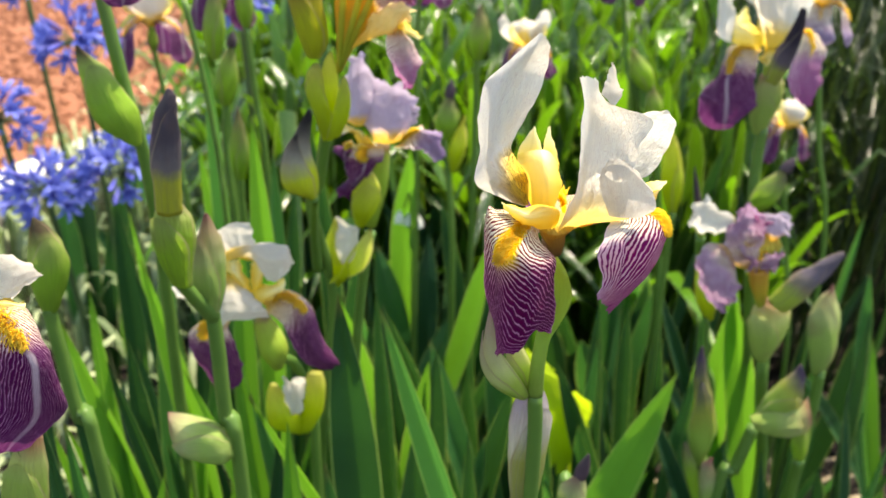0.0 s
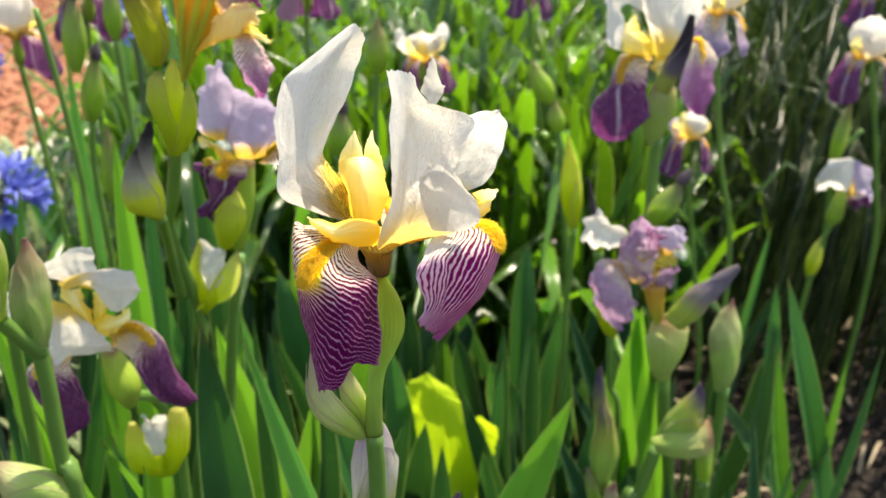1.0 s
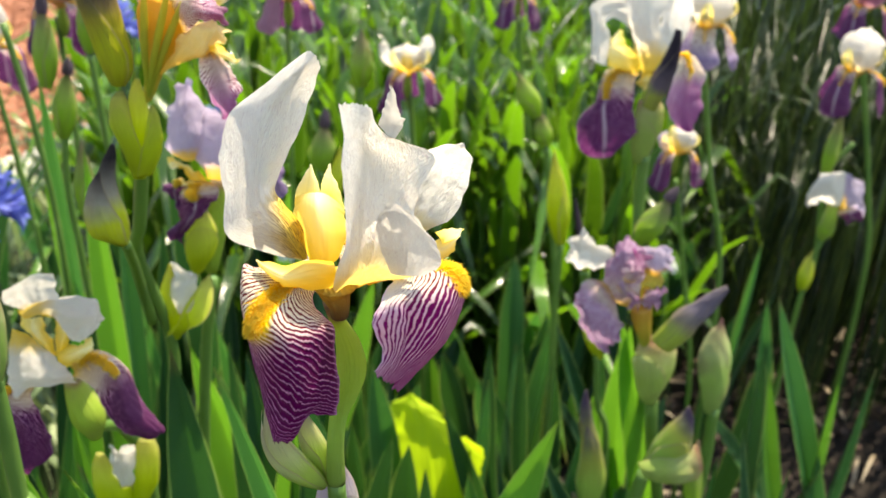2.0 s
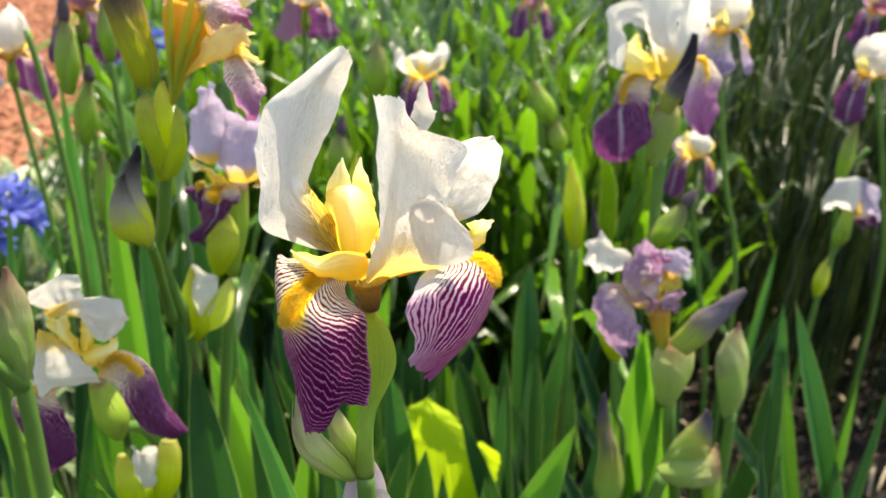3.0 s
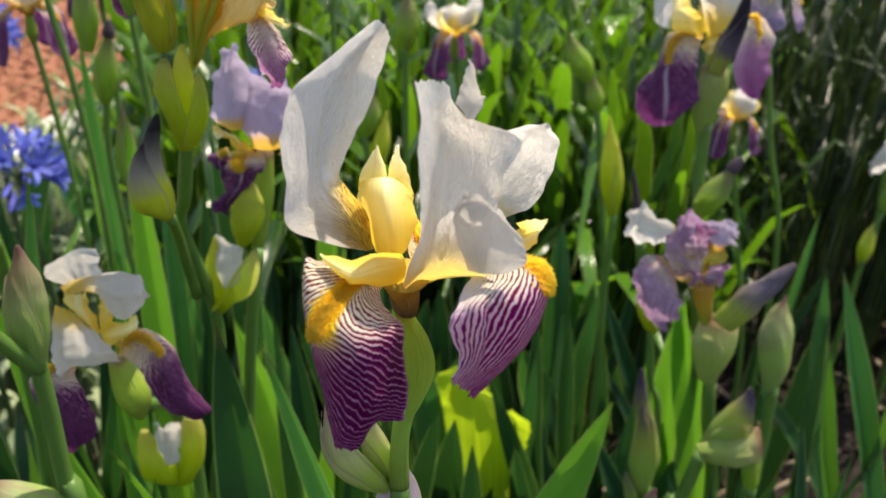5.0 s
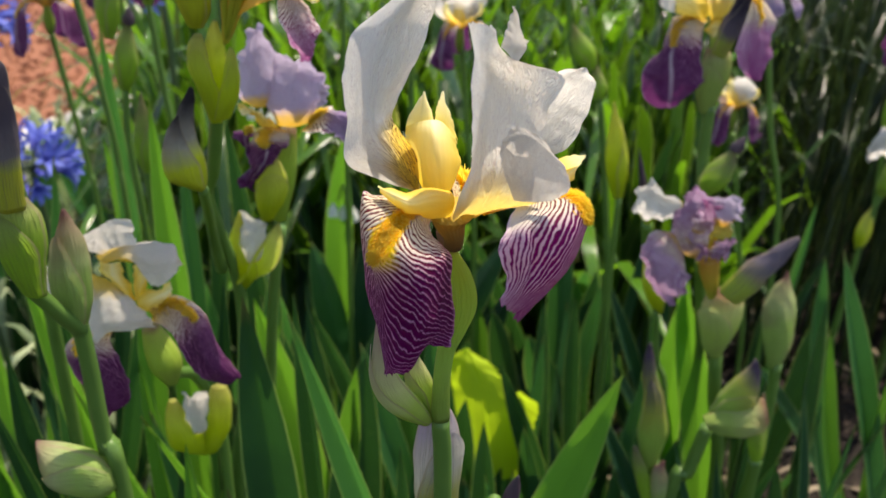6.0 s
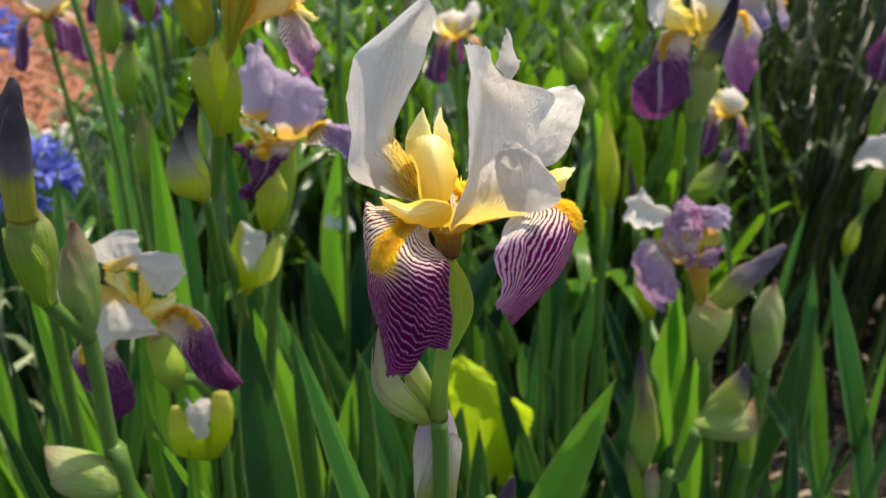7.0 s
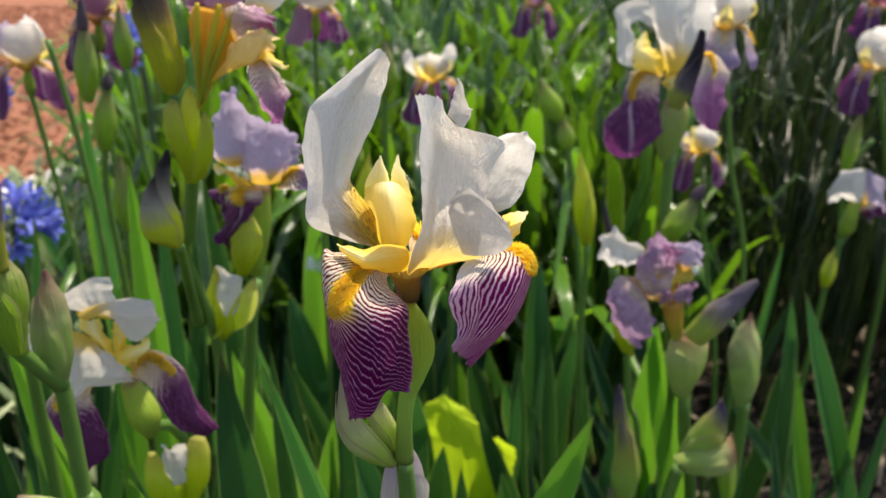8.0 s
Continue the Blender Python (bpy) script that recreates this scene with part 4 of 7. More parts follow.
def main_bloom():
    rng = random.Random(11)
    node = Vector(MAIN_AT) + Vector((-0.005, 0.001, -0.058))
    foot = (node.x + 0.004, node.y + 0.012, 0.0)
    plant = thing("iris", foot, "large iris bloom, white standards over purple-veined falls", "iris", "bearded irises")
    at = np.array(MAIN_AT)
    stem(plant, [foot, (node.x + 0.006, node.y + 0.006, 0.35), (node.x + 0.002, node.y + 0.001, 0.66), tuple(node)], 0.0032)
    ov = [at + np.array(p) * 0.001 for p in OVARY]
    flower = part("flower", tube(ov, [0.0030, 0.0024, 0.0036, 0.0046, 0.0037, 0.0028, 0.0027, 0.0031], 18, 0.95, 48), M_OVARY_MAIN, plant, "iris bloom on a swollen green ovary")

    def place(cage):
        return np.array(cage, float) * 0.001 + at

    # funnel into which the petals run together, above the neck
    neck = [at + np.array(q) * 0.001 for q in ((-3, -4, 4), (-3, -5, 8), (-4, -5, 12), (-4, -6, 16))]
    part("throat", tube(neck, [0.0026, 0.0031, 0.0046, 0.0068], 20, 0.9, 20), M_THROAT, flower, "olive and yellow throat, darkened below as painted shade")
    shape, p, nrm = petal(place(FALL_LEFT), 61, 84, 0.0006, 0.0004, 1.7, 1.0, (), 60.0, 0.0009)
    part("fall", shape, M_FALL, flower, "purple fall with cream veins")
    up = 1.0 if nrm[28, 30] @ np.array((-0.4, -0.5, 0.8)) > 0 else -1.0
    part("beard", beard(p, nrm, 0.10, 0.47, 1500, 0.0016, 4.4, rng, up, 1.6), M_BEARD, flower, "dense golden beard")
    shape, p, nrm = petal(place(FALL_RIGHT), 61, 84, 0.0005, 0.0005, 3.1, 1.0, ((-0.55, 0.07, 0.0016, 0.35, 0.95), (-0.25, 0.12, -0.0008, 0.4, 1.0)), 60.0, 0.0010)
    part("fall", shape, M_FALL_PALE, flower, "pink-white fall with purple veins")
    up = 1.0 if nrm[36, 30] @ np.array((0.5, -0.2, 0.8)) > 0 else -1.0
    part("beard", beard(p, nrm, 0.24, 0.56, 1400, 0.0019, 2.5, rng, up, 1.3), M_BEARD, flower, "dense golden beard")
    # third fall, behind
    shape, p, nrm = petal(place(polar(95, [(r * 0.7, z * (0.6 if z > 0 else 0.05) + 9, w * 0.6, dr, dz) for r, z, w, dr, dz in FALL_ROWS])), 21, 30, 0.001, 0.0006, 5.0, 1.0)
    part("fall", shape, M_FALL, flower)
    part("beard", beard(p, nrm, 0.16, 0.55, 160, 0.004, 1.2, rng, 1.0 if nrm[8, 10][2] > 0 else -1.0), M_BEARD, flower)
    for cages, mat, frill, seed, folds in (((STANDARD_BACK,), M_STD_HAFT, 0.0006, 0.4, ((-0.55, 0.25, 0.0008, 0.2, 0.9), (0.1, 0.08, 0.0005, 0.2, 0.8))),
                                           ((STANDARD_FRONT, STANDARD_LOBE, STANDARD_TIP), M_STD_FRONT, 0.0006, 2.6, ((-0.45, 0.12, 0.0006, 0.1, 0.6), (0.0, 0.05, -0.0005, 0.0, 0.5))),
                                           ((STANDARD_SIDE,), M_STD, 0.0006, 4.4, ((0.2, 0.2, 0.0008, 0.2, 0.9),))):
        shapes = [petal(place(cage), 61 if not n else 31, 80 if not n else 40, frill, 0.0005, seed + n, 1.0, () if n else folds, 60.0, 0.0005)[0] for n, cage in enumerate(cages)]
        shapes = [(q, fc, t * (1, 1 - 0.3 * min(n, 2)) + (0, 0.3 * min(n, 2))) for n, (q, fc, t) in enumerate(shapes)]
        part("standard", merge(shapes), mat, flower, "thin white standard petal")
    for cage, seed in ((STYLE_BACK, 0.3), (STYLE_LEFT, 1.1), (STYLE_RIGHT, 2.3)):
        shape, _, _ = petal(place(cage), 21, 30, 0.0004, 0.0003, seed, 1.0, ((0.0, 0.12, 0.0005, 0.1, 1.0),))
        part("style_arm", shape, M_STYLE, flower, "yellow ridged style arm")
    # pointed crests at the ends of the style arms
    for cage, seed in ((CREST_LEFT, 0.7), (CREST_RIGHT, 1.9), (CREST_SIDE, 2.9)):
        shape, _, _ = petal(place(cage), 13, 16, 0.0004, 0.0003, seed, 1.0, ((0.0, 0.15, 0.0004, 0.0, 1.0),))
        part("style_crest", shape, M_CREST, flower)
    # sheath below the bloom, and the next bud tucked behind the stem
    o = np.array(node)
    low, high = (at + np.array(q) * 0.001 for q in SPATHE)
    bud(plant, low, high, 0.0074, M_SPATHE, bend=(-0.0040, -0.002, -0.0045), flat=0.7)
    bud(plant, o + (-0.003, 0.002, -0.002), o + np.array((-0.012, 0.002, 0.028)), 0.0062, M_SPATHE, flat=0.5)
    pod(plant, o + (0, 0.009, 0), [(-4, -75, 3, -75), (-8, -45, 6, -45), (-9, -24, 7, -22), (-7, -11, 5, -9), (-3, -2, 1, 0)], M_BUD_PALE, 0.7, label="pale bud veined with violet", turn=0.7)


main_bloom()

def shaped_flower(parent, way, radii, at, petals, tube_mat, crumple):
    """A flower on a tube along way, with its petals laid one by one."""
    flower = part("flower", tube(way, radii, 14), tube_mat, parent, "iris bloom on a green ovary")
    lay_petals(flower, at, petals, crumple)
    return flower


# ---------------------------------------------------------------- the other irises
# stem with three buds, close by
a = thing("iris", (-0.137, 0.413, 0.0), "upright iris stem with three closed green buds", "iris", "bearded irises")
stem(a, [(-0.137, 0.413, 0.0), (-0.139, 0.393, 0.553), (-0.145, 0.393, 0.608), (-0.146, 0.393, 0.652), (-0.147, 0.393, 0.675)], 0.0043)
pod(a, (-0.147, 0.393, 0.7), [(-5.1, -28.2, 2.7, -27.5), (-8.2, -14.4, 7.4, -13.1), (-9.0, -1.4, 9.0, 0.0), (-7.2, 8.3, 9.2, 9.6), (-4.0, 17.9, 8.0, 18.8), (-1.0, 25.8, 4.6, 26.3), (0.8, 31.1, 2.5, 31.0)], M_BUD_PURPLE, 0.75, label="pale green bud with a red tip", turn=0.3)
pod(a, (-0.151, 0.371, 0.73), [(-5.5, -26.9, 3.3, -27.5), (-10.3, -15.4, 5.2, -12.9), (-12.8, -2.3, 7.3, -0.8), (-11.9, 6.5, 6.9, 7.9), (-9.0, 13.8, 4.1, 13.4), (-5.0, 16.9, 1.4, 16.6)], M_BUD, 0.75, label="stout green bud below furled petals", turn=1.0)
pod(a, (-0.148, 0.365, 0.77), [(-9.7, -26.2, 1.7, -26.1), (-9.5, -10.9, 2.5, -10.1), (-9.7, -0.1, 3.5, 0.7), (-7.9, 10.5, 4.1, 11.2), (-5.4, 20.9, 4.6, 21.4), (-1.6, 27.4, 4.5, 28.9), (1.4, 31.9, 2.9, 31.8)], M_BUD_FURLED, 0.8, label="furled grey-violet petals in an olive sheath", turn=2.4)
stem(a, [(-0.147, 0.393, 0.673), (-0.15, 0.383, 0.687), (-0.155, 0.373, 0.705)], 0.0037, "branch")
pod(a, (-0.155, 0.388, 0.6), [(13.1, -1.2, 14.1, -12.8), (6.7, 5.1, 8.6, -17.3), (-3.6, 9.0, -2.8, -16.9), (-12.9, 10.8, -14.3, -12.5), (-18.4, 12.1, -19.2, -1.3), (-20.1, 13.5, -19.8, 10.5)], M_BUD_PURPLE, 0.75, label="green bud flushed pink along its edge", turn=0.6)
# tall stem that passes out of sight above, with one green bud
b = thing("iris", (-0.224, 0.526, 0.0), "tall iris stem with a green bud and a violet bloom", "iris", "bearded irises")
stem(b, [(-0.224, 0.526, 0.0), (-0.219, 0.506, 0.6), (-0.207, 0.476, 0.688), (-0.206, 0.466, 0.738), (-0.211, 0.466, 0.767), (-0.217, 0.466, 0.815), (-0.226, 0.476, 0.85)], 0.004)
pod(b, (-0.215, 0.452, 0.77), [(7.9, -27.6, 15.3, -29.1), (-5.2, -18.1, 14.9, -12.1), (-11.0, -4.3, 8.7, -0.0), (-12.9, 9.4, 2.7, 11.8), (-13.7, 18.4, -4.4, 17.4), (-13.0, 24.4, -11.1, 23.3)], M_BUD_BROWN, 0.7, turn=0.8)
open_flower(b, (-0.226, 0.476, 0.853), 0.85, [(200, M_FALL_DEEP, 0.2, 1.0), (320, M_FALL_DEEP, 0.2, 1.0), (80, M_FALL_DEEP, 0.2, 1.0)], [(260, M_STD_PINK, 0.0, 0.9), (20, M_STD_PINK, 0.0, 0.9), (140, M_STD_PINK, 0.0, 0.9)], 31, (0, 0, 1), 0)
# bud and bloom at the edge of the bed
c = thing("iris", (-0.2, 0.382, 0.0), "iris stem with a green bud beside a bloom", "iris", "bearded irises")
stem(c, [(-0.2, 0.382, 0.0), (-0.203, 0.362, 0.574), (-0.211, 0.362, 0.626), (-0.215, 0.362, 0.673), (-0.216, 0.362, 0.691)], 0.0038)
pod(c, (-0.217, 0.362, 0.715), [(-2.0, -27.7, 5.3, -25.8), (-4.7, -14.1, 11.0, -11.4), (-5.0, -2.0, 13.8, 0.9), (-2.8, 10.0, 12.3, 11.1), (-0.4, 18.9, 8.0, 18.1), (1.5, 23.6, 3.2, 22.6)], M_BUD_BROWN, 0.75, turn=1.6)
d = thing("iris", (-0.196, 0.3, 0.0), "open iris bloom with white standards and purple falls", "iris", "bearded irises")
stem(d, [(-0.196, 0.3, 0.0), (-0.192, 0.28, 0.642), (-0.182, 0.27, 0.682)], 0.0031)
D_AT = (-0.186, 0.27, 0.731)
# branched stem with the amber bloom, the dark-tipped bud and a half-open bud
f = thing("iris", (-0.131, 0.558, 0.0), "branched iris stem with an amber bloom and several buds", "iris", "bearded irises")
stem(f, [(-0.131, 0.558, 0.0), (-0.128, 0.538, 0.425), (-0.12, 0.538, 0.522), (-0.115, 0.538, 0.609), (-0.123, 0.518, 0.678), (-0.113, 0.498, 0.707), (-0.105, 0.488, 0.745)], 0.0039)
F_TOP = (-0.095, 0.478, 0.76)
pod(f, F_TOP, [(-16.9, 26.7, -10.5, 27.0), (-20.5, 35.2, -6.1, 35.8), (-23.2, 45.6, -6.4, 46.3), (-25.7, 55.9, -8.7, 56.6), (-27.4, 67.2, -10.6, 67.9), (-26.5, 78.4, -12.8, 79.0), (-20.4, 87.2, -17.4, 87.3)], M_SPATHE_STREAKED, 0.6, label="olive sheath with a dark purple end", turn=0.3)
pod(f, F_TOP, [(-10.6, -17.8, -3.3, -16.6), (-11.9, -3.3, -1.6, -1.4), (-11.0, 11.0, -1.2, 11.4), (-9.4, 22.1, -1.4, 21.1), (-5.8, 31.0, -3.7, 30.5)], M_BUD_LIME, 0.6, wrap=0)
pod(f, (-0.095, 0.472, 0.76), [(-9.3, -17.3, -3.2, -17.1), (-13.6, -1.4, -4.6, -2.7), (-17.7, 11.0, -7.6, 10.6), (-16.7, 20.1, -8.2, 20.5), (-13.4, 25.7, -10.0, 25.8)], M_BUD_LIME, 0.45, turn=0.9)
pod(f, (-0.095, 0.47, 0.76), [(-6.8, -15.6, 1.0, -13.6), (-3.5, -3.7, 5.8, -1.9), (-0.6, 6.8, 7.0, 8.5), (1.2, 15.2, 6.1, 16.2), (3.0, 20.4, 4.1, 20.5)], M_BUD_LIME, 0.45, turn=1.7)
F_DARK = (-0.112, 0.46, 0.73)
pod(f, F_DARK, [(2.9, -18.4, 6.4, -16.5), (-10.2, -12.7, 7.7, -8.9), (-12.8, -2.4, 6.7, -0.1), (-10.1, 9.4, 4.0, 10.0), (-5.8, 18.1, 3.5, 18.5), (-0.7, 28.1, 4.9, 28.4), (3.1, 34.1, 5.1, 33.4)], M_BUD_PAPERY, 0.7, turn=2.1)
stem(f, [(-0.123, 0.53, 0.63), (-0.12, 0.51, 0.663), (-0.114, 0.486, 0.69), (-0.108, 0.462, 0.712)], 0.0030, "branch")
F_HALF = (-0.105, 0.538, 0.64)
half = pod(f, F_HALF, [(-11.3, -26.5, -5.8, -26.7), (-13.8, -14.8, 1.0, -18.1), (-14.7, -2.5, 0.4, -7.9), (-13.4, 9.0, -4.3, 5.6), (-9.9, 18.5, -4.7, 16.9), (-7.4, 24.5, -5.8, 23.5)], M_BUD_LIME, 0.75, label="half-open lime bud", wrap=0, turn=0.4)
part("sheath_valve", blade_shape([(-0.112, 0.532, 0.617), (-0.101, 0.532, 0.628), (-0.093, 0.532, 0.644), (-0.087, 0.532, 0.662)], 0.017, (0.8, 0.3, 0.5), 0.001, 24, 0.45, 0.5), M_BUD_LIME, half)
lay_petals(half, F_HALF, [([[(-8, -2, -7), (-2, -5, -7), (4, -2, -6)], [(-9, -1, 8), (0, -6, 7), (8, -1, 7)], [(-7, 1, 20), (1, -4, 15), (8, 1, 16)], [(-7, 2, 25), (3, -1, 21), (7, 3, 20)]], "rolled_petals", M_STD_PLAIN, "crumpled white petals")], 0.0016)
F_AT = (-0.068, 0.478, 0.815)
F_FALL = [[(-1, -2, -11), (5, -8, -8), (8, -2, -11)], [(-1, -4, -18), (10, -14, -16), (13, -4, -16)], [(2, -4, -27), (12, -14, -26), (18, -4, -26)], [(6, -4, -35), (13, -9, -35), (15, -4, -32)], [(9, -4, -40), (10, -5, -41), (12, -4, -40)]]
# lavender bloom behind it
g = thing("iris", (-0.111, 0.572, 0.0), "lavender iris bloom with drooping petals on its stem", "iris", "bearded irises")
stem(g, [(-0.111, 0.572, 0.0), (-0.109, 0.552, 0.414), (-0.105, 0.552, 0.513), (-0.098, 0.552, 0.601), (-0.091, 0.552, 0.649)], 0.0038)
pod(g, (-0.09, 0.532, 0.68), [(-7.4, -17.5, -1.5, -17.2), (-9.2, -5.9, 6.3, -3.4), (-9.6, 5.5, 8.7, 8.1), (-7.9, 14.7, 6.3, 16.7), (-2.3, 21.9, 3.1, 22.1)], M_BUD_LIME, 0.8, turn=0.5)
G_AT = (-0.081, 0.542, 0.717)
G_TUBE = [(-0.09, 0.546, 0.657), (-0.086, 0.544, 0.686), (-0.083, 0.542, 0.703), (-0.081, 0.542, 0.716)]
G_PETALS = [
    ([[(-6, -2, 1), (4, -6, 2), (11, -2, 3)], [(-10, -6, 17), (8, -16, 22), (19, -6, 17)], [(-9, -4, 33), (9, -14, 37), (20, -4, 30)], [(1, 2, 40), (9, -4, 40), (16, 2, 34)]], "standard", M_STD_LAV, "ruffled lavender standard"),
    ([[(-20, -2, 12), (-14, -8, 13), (-10, -2, 13)], [(-27, -2, 18), (-12, -14, 25), (-2, 2, 19)], [(-25, 0, 36), (-11, -10, 37), (1, 4, 31)], [(-21, 4, 50), (-13, -2, 50), (-5, 6, 38)], [(-17, 6, 54), (-14, 4, 55), (-12, 6, 50)]], "standard", M_STD_LAV, "ruffled pale lavender standard"),
    ([[(1, 6, -1), (5, 8, -2), (9, 6, 0)], [(-1, 10, 16), (8, 16, 14), (20, 10, 15)], [(5, 12, 28), (13, 18, 27), (21, 12, 23)]], "standard", M_STD_LAV, "ruffled lavender standard"),
    ([[(-15, -6, 2), (-9, -10, 2), (-5, -6, 1)], [(-21, -6, 12), (-14, -14, 11), (-9, -8, 8)], [(-27, -4, 14), (-22, -8, 11), (-18, -6, 7)]], "style_arm", M_STYLE, ""),
    ([[(-10, -6, -1), (-4, -10, 1), (0, -6, 0)], [(-15, -8, 2), (-11, -14, 2), (-9, -10, -2)], [(-18, -8, 1), (-16, -12, 0), (-14, -10, -4)]], "style_arm", M_STYLE, ""),
    ([[(-17, -4, 0), (-10, -10, 3), (-4, -6, 1)], [(-22, -8, -7), (-9, -20, -1), (1, -10, -4)], [(-23, -8, -20), (-11, -20, -15), (-5, -10, -15)], [(-26, -10, -34), (-23, -14, -34), (-21, -10, -33)]], "fall", M_FALL_DEEP, ""),
    ([[(-20, -2, 1), (-18, -6, 1), (-17, -4, -1)], [(-27, -2, -2), (-22, -8, -3), (-19, -4, -6)], [(-27, -2, -12), (-23, -6, -13), (-19, -4, -15)]], "fall", M_FALL_DEEP, ""),
    ([[(7, -2, -2), (11, -8, 3), (13, -2, 4)], [(15, -2, -2), (21, -12, 13), (22, 0, 11)], [(25, -2, -1), (30, -12, 11), (33, 0, 11)], [(34, -4, -9), (38, -8, -1), (38, -2, 5)]], "fall", M_FALL_LAV, ""),
]
# bloom with a flopped standard behind the three-budded stem
h = thing("iris", (-0.12, 0.478, 0.0), "iris bloom with white standards and veined purple falls", "iris", "bearded irises")
stem(h, [(-0.12, 0.498, 0.0), (-0.121, 0.496, 0.497), (-0.124, 0.494, 0.553), (-0.131, 0.488, 0.582), (-0.134, 0.462, 0.603)], 0.0035)
H_HALF = (-0.135, 0.478, 0.56)
half = pod(h, H_HALF, [(1.7, -25.5, 11.1, -25.0), (-11.7, -20.0, 9.4, -14.7), (-13.9, -6.9, 6.3, -5.8), (-13.1, 3.2, -0.7, 2.7), (-10.2, 11.8, -5.1, 11.2)], M_BUD_LIME, 0.7, label="half-open lime bud", wrap=0, turn=0.8)
pod(half, H_HALF, [(5.8, -25.3, 15.9, -23.5), (9.9, -9.7, 23.9, -8.2), (11.9, 4.5, 25.9, 5.3), (12.8, 14.5, 26.4, 15.2), (15.5, 22.9, 24.5, 23.0)], M_BUD_LIME, 0.6, "sheath_valve", "", wrap=0, turn=1.4)
lay_petals(half, H_HALF, [([[(2, -3, -9), (7, -6, -7), (11, -3, -7)], [(0, -3, 4), (8, -8, 5), (13, -3, 4)], [(-3, 0, 14), (7, -5, 16), (14, 0, 15)], [(-2, 2, 15), (5, 0, 16), (12, 2, 17)]], "rolled_petals", M_STD_PLAIN, "crumpled white petals")], 0.0016)
H_AT = (-0.147, 0.448, 0.634)
H_STALK = (-0.131, 0.45, 0.605)
H_OVARY = [(-0.132, 0.448, 0.618), (-0.135, 0.448, 0.629), (-0.138, 0.448, 0.64)]
H_PETALS = [
    ([[(-4, 4, 42), (2, 2, 42), (6, 4, 41)], [(-19, 2, 48), (-8, 8, 51), (6, 4, 53)], [(-24, 10, 51), (-12, 16, 57), (2, 12, 61)]], "standard", M_STD, "crumpled white standard"),
    ([[(-15, 4, 44), (-12, 0, 44), (-8, -4, 44)], [(-2, 8, 49), (4, -4, 51), (8, -10, 50)], [(12, 8, 51), (19, -6, 51), (17, -12, 38)], [(23, 6, 52), (28, -4, 51), (25, -10, 40)], [(28, 0, 44), (29, -2, 44), (29, -4, 43)]], "standard", M_STD, "white standard flopped to the side"),
    ([[(-16, -2, 37), (-12, -4, 37), (-7, -6, 37)], [(-17, -8, 25), (-2, -16, 31), (5, -10, 29)], [(-18, -12, 12), (1, -24, 23), (15, -16, 23)], [(-16, -14, 2), (2, -22, 17), (20, -18, 18)]], "standard", M_STD, "white standard hanging forward"),
    ([[(-23, 2, 30), (-23, -2, 27), (-28, 2, 19)], [(-35, 2, 36), (-34, -6, 31), (-39, 0, 15)], [(-43, 4, 37), (-43, 0, 29), (-45, 2, 18)]], "standard", M_STD, "white standard seen behind a bud"),
    ([[(0, -4, 28), (4, -8, 27), (6, -6, 25)], [(-11, 0, 36), (-2, -8, 37), (2, -2, 34)], [(-14, 6, 40), (-6, 0, 42), (-3, 6, 41)]], "style_arm", M_STYLE, ""),
    ([[(5, -4, 26), (9, -8, 29), (11, -4, 29)], [(4, 2, 36), (11, -6, 39), (13, 2, 36)], [(4, 6, 41), (9, 2, 43), (12, 6, 36)]], "style_arm", M_STYLE, ""),
    ([[(5, -6, 27), (9, -12, 26), (7, -8, 18)], [(15, -6, 32), (19, -14, 32), (17, -8, 22)], [(25, -6, 37), (27, -10, 35), (24, -8, 28)]], "style_arm", M_STYLE, ""),
    ([[(10, -4, 19), (14, -8, 18), (12, -6, 13)], [(25, -4, 28), (27, -14, 30), (19, -8, 12)], [(39, -4, 18), (38, -16, 24), (25, -10, 6)], [(45, -2, -1), (44, -18, 5), (32, -12, -7)], [(52, 0, -19), (51, -12, -13), (38, -10, -19)], [(54, -4, -20), (53, -8, -19), (45, -8, -21)]], "fall", M_FALL_DARK, ""),
    ([[(-14, -4, 6), (-10, -8, 7), (-9, -4, 5)], [(-30, -6, 1), (-19, -16, 8), (-9, -10, 2)], [(-35, -6, -12), (-17, -24, -1), (-4, -12, -6)], [(-28, -6, -30), (-11, -22, -18), (-3, -10, -20)], [(-18, -8, -43), (-12, -14, -41), (-4, -8, -33)]], "fall", M_FALL_DARK, ""),
]
# tall bloom with upright white standards
k = thing("iris", (0.315, 0.856, 0.0), "tall iris bloom with upright white standards, purple falls", "iris", "bearded irises")
stem(k, [(0.315, 0.856, 0.0), (0.293, 0.836, 0.204), (0.237, 0.766, 0.457), (0.205, 0.716, 0.598), (0.199, 0.716, 0.648), (0.198, 0.716, 0.684)], 0.005)
pod(k, (0.2, 0.69, 0.74), [(-14.5, -10.3, -5.0, -14.1), (-11.1, 9.2, 1.9, 3.5), (-5.1, 22.5, 5.0, 16.8), (-0.7, 35.1, 6.8, 31.8), (1.4, 44.6, 5.7, 43.2)], M_BUD_DUSK, 0.7, turn=0.6)
pod(k, (0.191, 0.716, 0.728), [(0.4, -50.0, 8.5, -50.5), (-3.7, -37.0, 13.8, -34.1), (-3.5, -23.1, 17.6, -21.8), (-3.4, -11.6, 17.1, -8.2), (-2.2, -1.6, 14.2, -2.0)], M_SPATHE_BLUSH, 0.7, turn=1.1)
bud(k, (0.2, 0.706, 0.616), (0.225, 0.706, 0.664), 0.0138, M_BUD, M_ROLL_DARK, 0.25)
